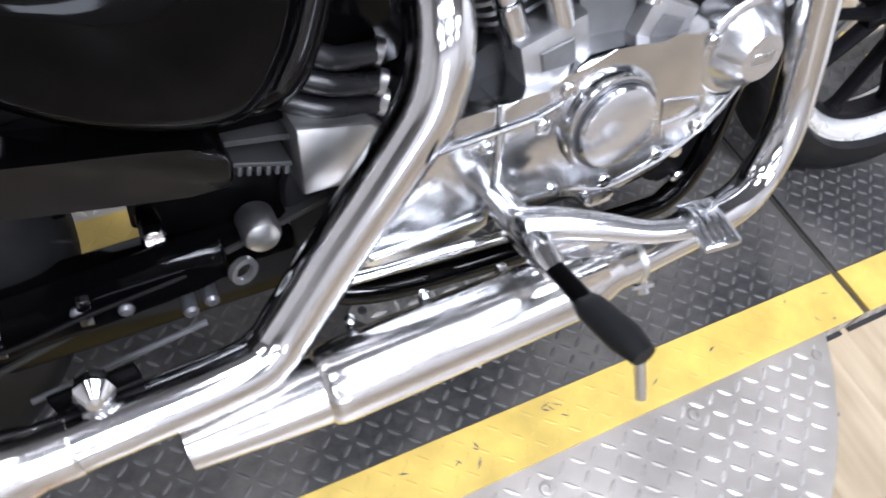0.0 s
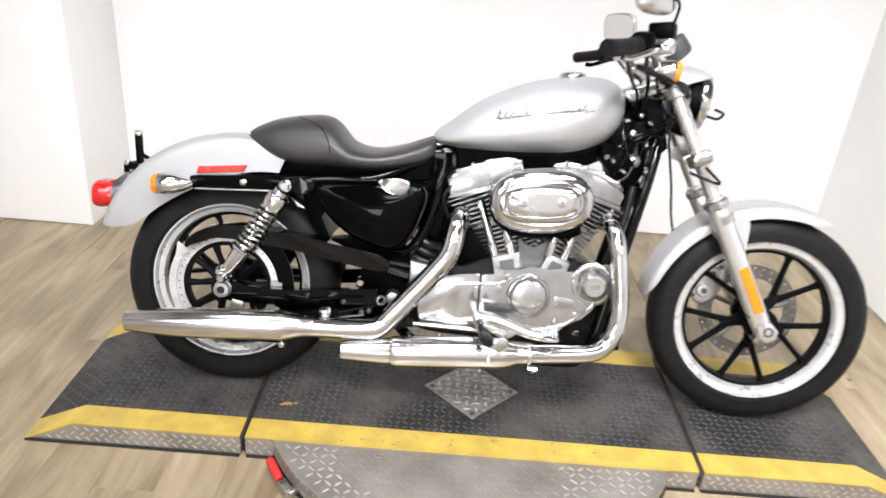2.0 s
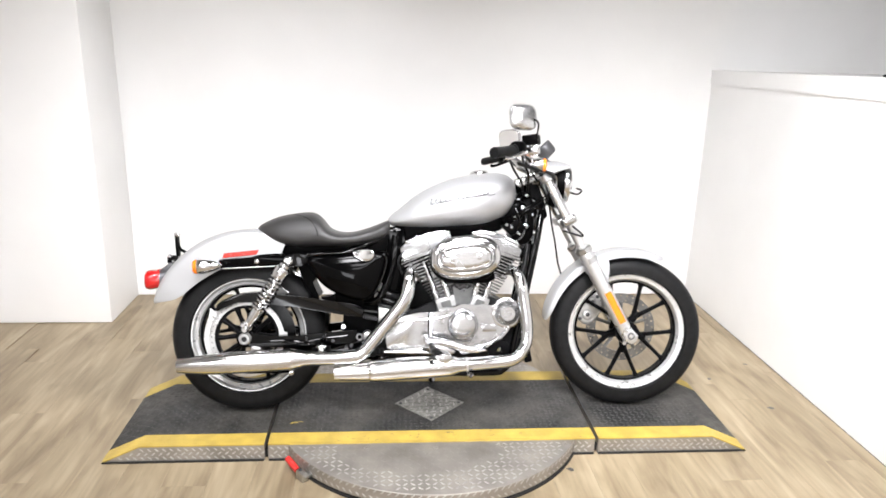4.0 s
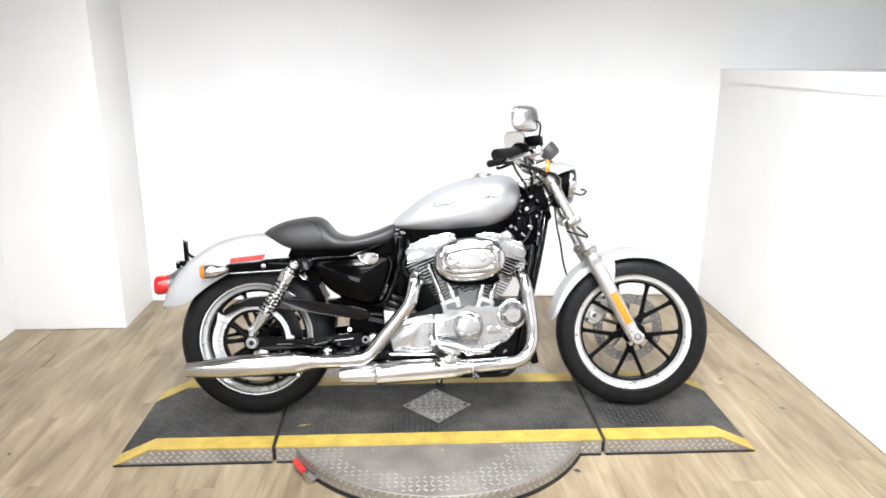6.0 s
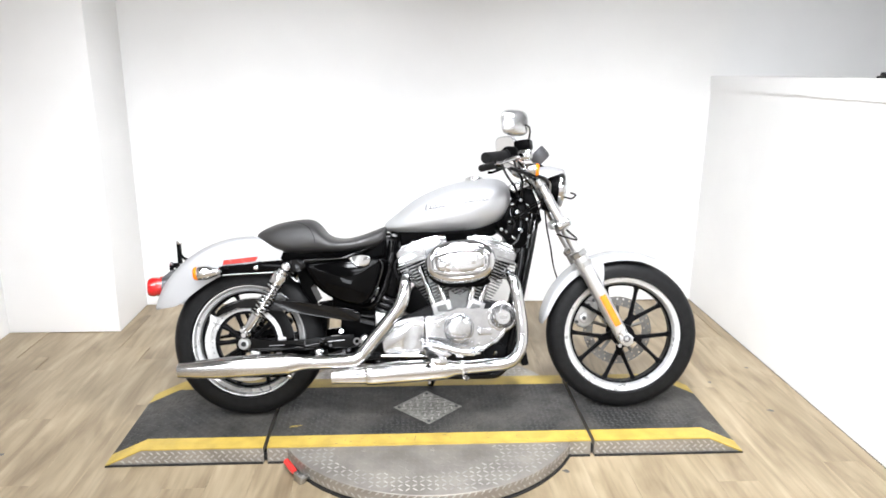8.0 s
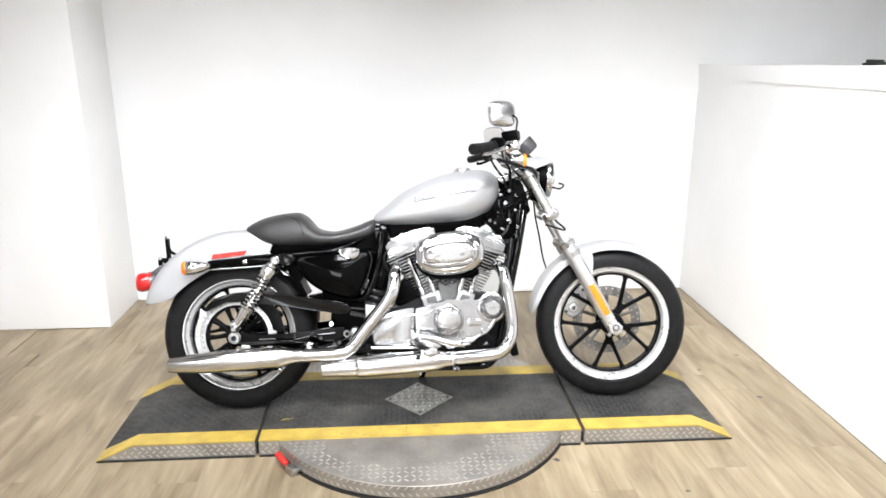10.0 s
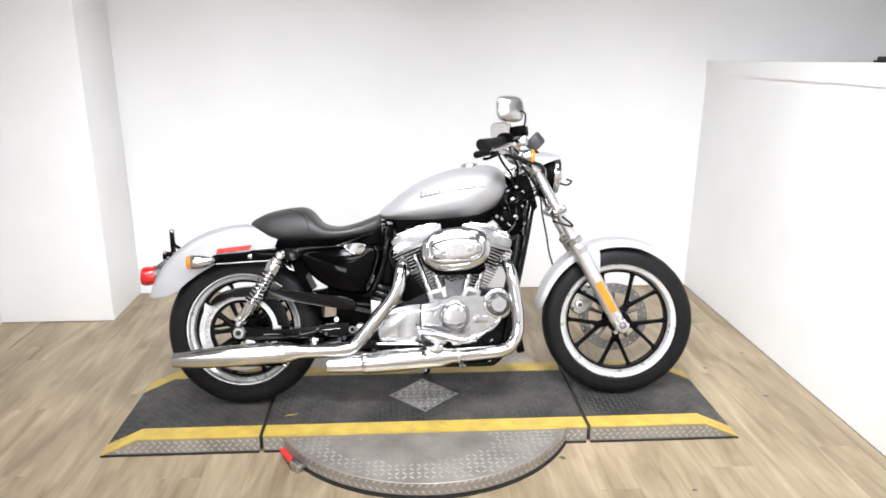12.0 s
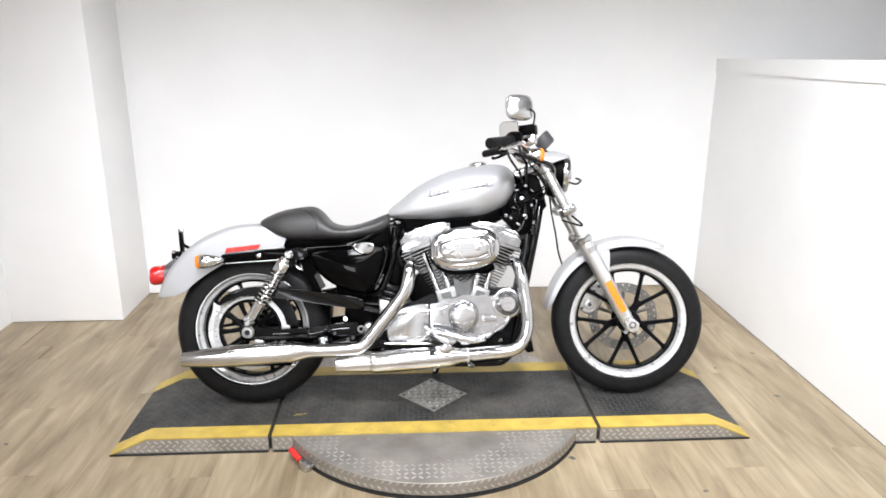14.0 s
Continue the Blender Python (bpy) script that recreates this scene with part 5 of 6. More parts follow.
for pts in ([(1.045, -0.085, 0.765), (1.060, -0.100, 0.785), (1.095, -0.104, 0.780), (1.112, -0.088, 0.765)], [(1.055, -0.085, 0.828), (1.045, -0.100, 0.800), (1.060, -0.104, 0.755), (1.052, -0.090, 0.715)], [(1.118, -0.085, 0.838), (1.132, -0.098, 0.800), (1.124, -0.098, 0.750), (1.121, -0.085, 0.712)]):
    part("plug_wire", new_tube(pts, 0.0036, 8), BLACK_SEAM, bike, "thin glossy black wire")
part("ignition_switch", new_lathe((1.015, -0.08, 0.752), (0, -1, 0.05), [(0.022, -0.02), (0.022, 0.01), (0.018, 0.014), (0, 0.014)], 20), BLACK_GLOSS, bike, "black ignition switch")

part("tank_mount", new_prism(round_outline([(0.57, 0.735), (0.60, 0.668), (0.68, 0.655), (0.80, 0.690), (0.92, 0.690), (1.0, 0.72), (1.04, 0.78), (0.9, 0.76), (0.7, 0.74)], 2), -0.055, 0.055, 0.008), BLACK_SATIN, bike, "black frame and wiring under the tank")
part("horn", new_lathe((1.085, -0.02, 0.64), (0.2, -1, 0.1), [(0.0, -0.02), (0.04, -0.02), (0.046, 0.0), (0.046, 0.03), (0.038, 0.042), (0, 0.045)], 28), BLACK_GLOSS, bike, "black horn between engine and downtube")
part("neck_module", new_prism(round_outline([(1.03, 0.70), (1.06, 0.80), (1.085, 0.86), (1.125, 0.83), (1.13, 0.72), (1.10, 0.66), (1.06, 0.66)], 2), -0.07, 0.05, 0.012), BLACK_SATIN, bike, "black electrical box behind the steering head")
part("downtube_loom", new_tube([(1.10, -0.06, 0.66), (1.088, -0.07, 0.58), (1.068, -0.075, 0.50), (1.052, -0.07, 0.44)], 0.011, 10), HOSE, bike)

part("pivot_plate", new_prism([(0.372, 0.43), (0.50, 0.43), (0.52, 0.30), (0.44, 0.27), (0.358, 0.315), (0.376, 0.36)], -0.072, 0.09, 0.006), BLACK_SATIN, bike, "black swing arm pivot casting")
part("mud_flap", new_prism([(0.30, 0.43), (0.40, 0.43), (0.38, 0.402), (0.312, 0.400), (0.309, 0.33), (0.297, 0.33)], -0.05, 0.08, 0.004), BLACK_SATIN, bike)

part("lower_panel", new_prism([(0.14, 0.288), (0.50, 0.300), (0.50, 0.205), (0.22, 0.200), (0.15, 0.222)], -0.092, -0.055, 0.006), BLACK_GLOSS, bike, "black panel below the swing arm")

# side cover and oil tank
def domed_panel(outline, y_back, y_edge, depth, crown, share=0.30):
    """A panel with a broadly rounded rim and a slightly crowned face towards -y."""
    cx, cz = sum(p[0] for p in outline) / len(outline), sum(p[1] for p in outline) / len(outline)
    bm = bmesh.new()
    levels = [(1.0, y_back), (1.0, y_edge)]
    for k in range(1, 8):
        a = math.pi / 2 * k / 7
        levels.append((1 - share * (1 - math.cos(a)), y_edge - depth * math.sin(a)))
    for k in range(1, 6):
        f = 1 - k / 6
        levels.append(((1 - share) * f, y_edge - depth - crown * (1 - f * f)))
    rings = [[bm.verts.new((cx + (x - cx) * sc, y, cz + (z - cz) * sc)) for x, z in outline] for sc, y in levels]
    ring_faces(bm, rings)
    return bm


oil = part("oil_tank", domed_panel(round_outline([(0.231, 0.607), (0.240, 0.575), (0.282, 0.515), (0.335, 0.474), (0.395, 0.450), (0.45, 0.440), (0.484, 0.452), (0.516, 0.500), (0.533, 0.555), (0.540, 0.600), (0.528, 0.625), (0.445, 0.629), (0.345, 0.621)], 4), -0.02, -0.122, 0.032, 0.012, 0.24), BLACK_TANK, bike, "glossy black oil tank with a bright cap")
part("cap_shield", new_prism(round_outline([(0.408, 0.628), (0.43, 0.606), (0.46, 0.594), (0.482, 0.600), (0.492, 0.618), (0.486, 0.634), (0.45, 0.637)], 3), -0.170, -0.155, 0.004), CHROME, oil, "chrome oil filler badge")
for edge in ([(0.236, -0.152, 0.617), (0.29, -0.154, 0.621), (0.345, -0.155, 0.6245), (0.405, -0.155, 0.629)], [(0.527, -0.150, 0.622), (0.538, -0.150, 0.598), (0.530, -0.152, 0.555), (0.514, -0.152, 0.507), (0.494, -0.150, 0.470)]):
    part("tank_seam", new_tube(edge, 0.0042, 10), BLACK_SEAM, oil, "glossy black moulded edge")
part("battery_box", new_box((0.412, 0.05, 0.566), (0.235, 0.16, 0.135), (0, 0, 0), 0.02), BLACK_GLOSS, bike, "black battery box")
part("inner_shield", new_prism([(0.283, 0.450), (0.329, 0.451), (0.360, 0.478), (0.470, 0.442), (0.500, 0.400), (0.420, 0.395), (0.300, 0.420)], -0.080, -0.030, 0.004), BLACK_SATIN, bike, "black shield above the belt guard")
part("rear_inner_guard", new_prism([(0.185, 0.600), (0.300, 0.600), (0.262, 0.518), (0.250, 0.506), (0.280, 0.452), (0.262, 0.445), (0.225, 0.490)], -0.078, 0.09, 0.003), BLACK_SATIN, bike, "black inner mudguard panel")

# fender struts, rear signals, tail lamp
for s in (-1, 1):
    strut = part("fender_strut", new_prism(round_outline([(-0.095, 0.590), (-0.08, 0.598), (0.02, 0.606), (0.15, 0.616), (0.225, 0.618), (0.24, 0.60), (0.20, 0.575), (0.15, 0.572), (0.02, 0.566), (-0.085, 0.560)], 2), s * 0.110 - 0.011, s * 0.110 + 0.011, 0.004), BLACK_GLOSS, bike, "black fender strut")
    part("strut_edge", new_tube([(-0.08, s * 0.121, 0.5625), (0.03, s * 0.121, 0.568), (0.15, s * 0.121, 0.574)], 0.0022, 6), STEEL, strut)
    part("strut_bolt", new_lathe((0.048, s * 0.121, 0.590), (0, s, 0), [(0.009, -0.004), (0.009, 0.004), (0.006, 0.006), (0, 0.006)], 14), CHROME, strut, "chrome strut bolt")
    sig = part("turn_signal", new_lathe((-0.170, s * 0.150, 0.571), (1, 0, 0.07), [(0.0, 0.002), (0.024, 0.002), (0.027, 0.006), (0.0275, 0.025), (0.025, 0.045), (0.018, 0.07), (0.009, 0.088), (0, 0.094)], 28), CHROME, bike, "chrome bullet turn signal")
    part("lens", new_lathe((-0.170, s * 0.150, 0.571), (-1, 0, -0.07), [(0.0265, -0.006), (0.0265, 0.004), (0.022, 0.010), (0.010, 0.013), (0, 0.0135)], 28), AMBER, sig, "amber signal lens")
    part("stalk", new_tube([(-0.10, s * 0.148, 0.575), (-0.095, s * 0.118, 0.575)], 0.010, 12), CHROME, sig)
bm = loft(bmesh.new(), interp_sections([(-0.392, 0.540, 0.484, 0.045, 0.5), (-0.388, 0.549, 0.476, 0.056, 0.5), (-0.372, 0.552, 0.474, 0.060, 0.5), (-0.345, 0.549, 0.480, 0.058, 0.5), (-0.332, 0.547, 0.482, 0.055, 0.5)], 15), 24, 3.0)
tail = part("tail_lamp", bm, RED, bike, "red tail lamp on a grey base")
bm = loft(bmesh.new(), interp_sections([(-0.334, 0.550, 0.480, 0.056, 0.5), (-0.320, 0.556, 0.470, 0.052, 0.5), (-0.298, 0.562, 0.478, 0.046, 0.5), (-0.285, 0.56, 0.50, 0.036, 0.5)], 10), 24, 3.0)
part("lamp_base", bm, DARK_GREY, tail, "grey lamp base")
part("lamp_neck", new_box((-0.312, 0, 0.556), (0.062, 0.075, 0.024), (0, -38, 0), 0.006), DARK_GREY, tail)
part("lamp_top_lens", new_box((-0.325, 0, 0.553), (0.05, 0.06, 0.010), (0, -12, 0), 0.003), RED, tail)
plate = part("plate_bracket", new_box((-0.279, 0, 0.650), (0.010, 0.035, 0.09), (0, -4, 0), 0.002), BLACK_SATIN, bike, "black number plate bracket")
part("bracket_arm", new_tube([(-0.275, -0.02, 0.655), (-0.262, -0.02, 0.632), (-0.238, -0.02, 0.618)], 0.006, 8), BLACK_SATIN, plate)
part("bracket_lamp", new_box((-0.294, 0, 0.592), (0.032, 0.07, 0.030), (0, 0, 0), 0.005), BLACK_SATIN, plate)
for bx, bz, br in ((-0.300, 0.606, 0.0075), (-0.286, 0.586, 0.006), (-0.262, 0.600, 0.0065)):
    part("bracket_bolt", new_lathe((bx, -0.034, bz), (0, -1, 0), [(br, -0.012), (br, 0.003), (br * 0.6, 0.006), (0, 0.006)], 10), CHROME, plate, "small bright bolt")
part("bracket_clip", new_lathe((-0.272, -0.012, 0.690), (0, -1, 0), [(0.008, 0), (0.008, 0.02), (0, 0.022)], 10), CHROME, plate)

mount = part("shock_mount", new_prism(round_outline([(0.172, 0.580), (0.170, 0.612), (0.20, 0.622), (0.238, 0.618), (0.242, 0.585), (0.21, 0.576)], 3), -0.160, -0.112, 0.010, 3), BLACK_ENAMEL, bike, "glossy black shock mount housing")

part("strut_tip", new_prism([(0.176, 0.562), (0.214, 0.538), (0.219, 0.531), (0.196, 0.537)], -0.128, -0.118, 0.002, 1), SATIN, bike, "bright metal tip behind the shock")
part("strut_tip", new_prism([(0.139, 0.494), (0.167, 0.472), (0.169, 0.467), (0.138, 0.488)], -0.112, -0.104, 0.001, 1), SATIN, bike, "bright metal tip behind the shock")

# shocks and swing arm
for s in (-1, 1):
    top, low = Vector((0.172, s * 0.165, 0.596)), Vector((0.014, s * 0.165, 0.338))
    d = (low - top).normalized()
    L = (low - top).length
    shock = part("shock_absorber", new_tube([top + d * 0.06, low], 0.013, 16), CHROME, bike, "chrome coil-over shock absorber")
    part("top_cover", new_lathe(top + d * 0.018, d, [(0.0, 0), (0.019, 0.0), (0.021, 0.002), (0.022, 0.012), (0.029, 0.016), (0.030, 0.018), (0.030, 0.052), (0.029, 0.055), (0.0, 0.056)], 26), CHROME, shock, "chrome shock top cover")
    part("lower_cup", new_lathe(low - d * 0.10, d, [(0.022, 0), (0.031, 0.003), (0.031, 0.008), (0.0225, 0.014), (0.0215, 0.040), (0.018, 0.070), (0.012, 0.09)], 24), CHROME, shock, "chrome lower shock body")
    q = d.to_track_quat("Z", "Y").to_matrix()
    coil = []
    turns, n = 8.5, 153
    for k in range(n + 1):
        a = 2 * math.pi * turns * k / n
        coil.append(top + d * (0.074 + (L - 0.175) * k / n) + q @ Vector((0.0255 * math.cos(a), 0.0255 * math.sin(a), 0)))
    bm = bmesh.new()
    tube(bm, coil, 0.0040, 8, 1)
    part("spring", bm, CHROME, shock, "chrome coil spring")
    for p, r in ((top, 0.016), (low, 0.0135), (low + Vector((-0.008, s * -0.004, 0.018)), 0.011)):
        part("eye", new_lathe(p, (0, s, 0), [(r, -0.014), (r, 0.016), (r * 0.7, 0.02), (r * 0.6, 0.028), (0, 0.028)], 20), CHROME, shock, "chrome shock mount")
    arm = part("swing_arm", new_prism(round_outline([(0.425, 0.330), (0.40, 0.329), (0.20, 0.310), (0.06, 0.309), (0.03, 0.322), (-0.015, 0.323), (-0.028, 0.300), (-0.015, 0.274), (0.03, 0.266), (0.07, 0.264), (0.20, 0.267), (0.40, 0.285), (0.425, 0.290)], 2), s * 0.128 - 0.013, s * 0.128 + 0.013, 0.005, 3), BLACK_ENAMEL, bike, "black box-section swing arm")
    for ax, az in ((0.235, 0.292), (0.305, 0.300)):
        part("line_clip", new_box((ax, s * 0.1425, az), (0.012, 0.006, 0.030), (0, 8, 0), 0.002), BLACK_SEAM, arm, "small black line clip")
    part("brake_line", new_tube([(0.10, s * 0.1445, 0.290), (0.165, s * 0.1465, 0.291), (0.235, s * 0.1465, 0.287), (0.305, s * 0.1465, 0.300), (0.39, s * 0.142, 0.308)], 0.0032, 8), BLACK_ENAMEL, arm, "thin black line along the swing arm")
    part("axle_nut", new_lathe((0.006, s * 0.130, 0.299), (0, s, 0), [(0.024, 0), (0.024, 0.012), (0.020, 0.016), (0.020, 0.03), (0.011, 0.031), (0.011, 0.024), (0, 0.024)], 24), ALU_CAST, arm, "steel axle nut")
    part("axle_bore", new_lathe((0.006, s * 0.154, 0.299), (0, s, 0), [(0.0105, -0.002), (0.0105, 0.0012), (0, 0.0012)], 18), GAP, arm, "dark bore of the axle")
    part("axle_adjuster", new_box((0.045, s * 0.132, 0.255), (0.035, 0.02, 0.03), (0, 10, 0), 0.004), STEEL, arm)
part("pivot_nut", new_lathe((0.465, -0.105, 0.303), (0, -1, 0), [(0.019, -0.02), (0.019, 0.008), (0.016, 0.014), (0.008, 0.0165), (0, 0.0165)], 24), STEEL, bike, "bright swing arm pivot nut")
part("pivot_washer", new_lathe((0.437, -0.155, 0.305), (0.35, -1, 0), [(0.0135, -0.003), (0.0135, 0.003), (0.0085, 0.003), (0.0085, -0.003)], 22, True), ALU_CAST, bike)
part("frame_bolt", new_lathe((0.375, -0.118, 0.341), (0, -1, 0), [(0.011, -0.03), (0.011, 0.005), (0.008, 0.009), (0, 0.009)], 16), CHROME, bike)
part("frame_bolt", new_lathe((0.018, -0.14, 0.335), (0, -1, 0), [(0.013, -0.03), (0.013, 0.005), (0.008, 0.009), (0, 0.009)], 16), CHROME, bike)
part("belt_guard", new_prism(round_outline([(-0.10, 0.425), (-0.05, 0.458), (0.03, 0.472), (0.118, 0.466), (0.169, 0.462), (0.236, 0.454), (0.32, 0.441), (0.395, 0.430), (0.440, 0.418), (0.452, 0.398), (0.445, 0.379), (0.412, 0.380), (0.319, 0.395), (0.252, 0.407), (0.185, 0.419), (0.117, 0.425), (0.02, 0.440), (-0.06, 0.425), (-0.10, 0.40)], 2), -0.132, -0.062, 0.005, 3), BLACK_SHINE, bike, "glossy black belt guard")
part("front_belt_run", new_prism([(0.44, 0.388), (0.505, 0.371), (0.505, 0.366), (0.44, 0.383)], -0.107, -0.070, 0.001, 1), BELT, bike, "black belt round the front pulley")
for k in range(7):
    part("belt_tooth", new_box((0.450 + 0.0083 * k, -0.092, 0.3755 - 0.0020 * k), (0.0042, 0.030, 0.010), (0, 13, 0), 0.001, 1), DARK_GREY, bike)
part("pivot_cover", new_prism([(0.338, 0.492), (0.338, 0.425), (0.44, 0.40), (0.53, 0.40), (0.53, 0.50), (0.42, 0.49)], -0.085, -0.03, 0.006), BLACK_SATIN, bike, "black cover between oil tank and belt guard")
plate_in = [(0.006 + 0.1405 * math.cos(radians(a)), 0.299 + 0.1405 * math.sin(radians(a))) for a in range(140, 216, 5)]
plate_out = [(0.006 + 0.160 * math.cos(radians(a)), 0.299 + 0.160 * math.sin(radians(a))) for a in range(212, 147, -6)] + [(-0.132, 0.412)]
part("belt_guard_rear", new_prism(plate_in + plate_out, -0.1035, -0.0995, 0.001, 1), RIM_WHITE, bike, "bright rear pulley guard")
arc = [(0.006 + 0.1425 * math.cos(radians(a)), 0.299 + 0.1425 * math.sin(radians(a))) for a in range(-20, 73, 6)]
outer = [(0.006 + 0.186 * math.cos(radians(a)), 0.299 + 0.186 * math.sin(radians(a))) for a in range(72, -21, -6)]
part("belt_cover", new_prism(arc + outer, -0.108, -0.099, 0.001, 1), BLACK_GLOSS, bike, "black cover over the belt run")
part("guard_foot", new_prism([(0.128, 0.322), (0.146, 0.320), (0.160, 0.318), (0.160, 0.308), (0.128, 0.308)], -0.112, -0.1082, 0.001, 1), STEEL, bike, "bright foot of the belt cover")
part("brake_rod", new_tube([(0.24, -0.16, 0.233), (0.395, -0.16, 0.262)], 0.003, 8), DARK_GREY, bike, "thin steel brake rod")
star = part("muffler_knob", new_lathe((0.297, -0.212, 0.277), (0, -1, 0.2), [(0.016, -0.012), (0.017, 0.002), (0.012, 0.008), (0.007, 0.014), (0, 0.015)], 8), CHROME, bike, "chrome star-shaped bracket bolt")
part("bracket_plate", new_box((0.297, -0.198, 0.268), (0.07, 0.006, 0.02), (0, -6, 0), 0.002), BLACK_SATIN, star)
for x, z in ((0.385, 0.262), (0.405, 0.268), (0.30, 0.30), (0.335, 0.288)):
    part("small_bolt", new_lathe((x, -0.14, z), (0, -1, 0), [(0.007, -0.02), (0.007, 0.003), (0.004, 0.006), (0, 0.006)], 10), DARK_GREY, bike)
part("rear_caliper", new_box((0.10, 0.11, 0.36), (0.10, 0.05, 0.06), (0, 30, 0), 0.012), BLACK_SATIN, bike, "black rear brake caliper")

# foot controls
peg = part("footpeg", new_tube([(0.7105, -0.292, 0.2750), (0.7125, -0.306, 0.2758), (0.7165, -0.348, 0.2788), (0.7185, -0.372, 0.2795)], [0.0120, 0.0160, 0.0172, 0.0125], 14, 6, 0.8), RUBBER, bike, "black rubber footpeg with a steel feeler pin")
part("feeler_pin", new_tube([(0.720, -0.366, 0.272), (0.722, -0.380, 0.228)], 0.005, 10), STEEL, peg, "steel feeler pin")
part("peg_mount", new_tube([(0.705, -0.12, 0.285), (0.706, -0.185, 0.284), (0.707, -0.225, 0.280), (0.707, -0.25, 0.276)], [0.015, 0.020, 0.017, 0.012], 16), CHROME, peg, "chrome peg mount")
part("peg_clevis", new_tube([(0.707, -0.232, 0.279), (0.712, -0.314, 0.2756)], 0.0100, 10), BLACK_SATIN, peg)
pedal = part("brake_pedal", new_tube([(0.703, -0.195, 0.292), (0.735, -0.207, 0.291), (0.78, -0.224, 0.284), (0.83, -0.240, 0.272), (0.885, -0.252, 0.268)], [0.019, 0.018, 0.0155, 0.0125, 0.0115], 14), SATIN, bike, "chrome rear brake pedal")
part("pedal_web", new_prism([(0.715, 0.283), (0.78, 0.273), (0.80, 0.258), (0.775, 0.243), (0.73, 0.262)], -0.226, -0.212, 0.005), SATIN, pedal)
part("pedal_pad", new_box((0.886, -0.262, 0.279), (0.042, 0.062, 0.010), (12, -4, -8), 0.004), ALU, pedal, "bright ribbed pedal pad")
for k in range(4):
    part("pad_rib", new_box((0.873 + 0.0085 * k, -0.263, 0.2845), (0.003, 0.050, 0.003), (12, -4, -8), 0.001, 1), ALU, pedal)
part("pedal_rod", new_tube([(0.51, -0.15, 0.247), (0.61, -0.152, 0.244), (0.71, -0.155, 0.243)], 0.0065, 10), CHROME, bike, "bright brake linkage rod")
part("rod_boot", new_lathe((0.53, -0.15, 0.247), (-1, 0, 0), [(0.009, 0), (0.014, 0.006), (0.011, 0.012), (0.016, 0.02), (0.012, 0.026), (0.018, 0.034), (0.018, 0.06), (0.012, 0.065)], 18), RUBBER, bike, "black rubber cylinder boot")
part("side_stand", new_tube([(0.78, 0.11, 0.14), (0.74, 0.20, 0.07), (0.72, 0.262, -0.060)], 0.013, 10), BLACK_SATIN, bike, "black side stand")


# fork, headlamp and handlebar: turned with the steering
def fpart(name, bm, material, parent=None, label=""):
    ob = part(name, bm, material, parent or bike, label)
    if parent is None:
        ob.matrix_basis = STEER
    return ob


SLIDER = mat("fork_slider_alloy", (0.66, 0.662, 0.665), 0.3, 0.85, vary=0.05)
FU = Vector((-0.475, 0, 0.88)).normalized()   # up along the fork


def fork_at(z, y, back=0.0):
    k = (z - 0.30) / FU.z
    return Vector((1.510 + FU.x * k - back, y, z))


for s in (-1, 1):
    y = s * 0.105
    leg = fpart("fork_slider", new_tube([fork_at(0.285, y), fork_at(0.33, y), fork_at(0.50, y), fork_at(0.592, y), fork_at(0.617, y), fork_at(0.634, y)], [0.022, 0.0275, 0.0285, 0.0285, 0.030, 0.027], 22, 3), SLIDER, None, "polished fork slider")
    fpart("dust_cap", new_lathe(fork_at(0.630, y), FU, [(0.0315, 0), (0.0335, 0.003), (0.0335, 0.020), (0.030, 0.024), (0.022, 0.026)], 8), ALU_SOFT, leg, "bright fork collar")
    fpart("fork_seal", new_lathe(fork_at(0.652, y), FU, [(0.024, 0), (0.024, 0.006), (0.020, 0.010)], 20), SLIDER, leg)
    fpart("axle_clamp", new_prism([(1.484, 0.318), (1.496, 0.332), (1.522, 0.330), (1.545, 0.308), (1.542, 0.284), (1.520, 0.270), (1.494, 0.282)], y - 0.026, y + 0.024, 0.006, 3), SLIDER, leg, "polished axle clamp")
    fpart("axle_end", new_lathe((1.517, y + s * 0.024, 0.304), (0, s, 0), [(0.016, -0.01), (0.0135, 0.003), (0.0095, 0.004), (0.009, -0.001)], 20), DARK_GREY, leg)
    fpart("axle_bore", new_lathe((1.517, y + s * 0.0235, 0.304), (0, s, 0), [(0.0092, -0.004), (0.0092, 0.0018), (0, 0.0018)], 20), GAP, leg, "dark bore of the axle")
    fpart("pinch_bolt", new_tube([(1.492, y - 0.02, 0.275), (1.492, y + 0.02, 0.275)], 0.008, 10), CHROME, leg)
    fpart("fork_tube", new_tube([fork_at(0.62, y), fork_at(0.935, y)], 0.0195, 22), SLIDER, None, "chrome upper fork tube")
    fpart("lower_boss", new_tube([fork_at(0.612, y) + Vector((0.005, 0, 0)), fork_at(0.594, y) + Vector((0.005, 0, 0))], 0.0305, 20), ALU_SOFT, leg)
    r0, r1 = fork_at(0.478, y), fork_at(0.358, y)
    off = Vector((0.004, s * 0.0275, 0))
    bm = bmesh.new()
    rings = []
    for p in (r0, r1):
        c = p + off
        w = Vector((0.0115, 0, 0.006))
        o = Vector((0, s * 0.006, 0))
        rings.append([bm.verts.new(v) for v in (c - w - o, c + w - o, c + w + o, c - w + o)])
    ring_faces(bm, rings)
    bmesh.ops.bevel(bm, geom=list(bm.edges), offset=0.002, segments=2, affect="EDGES")
    fpart("reflector", bm, AMBER, leg, "amber fork reflector strip")
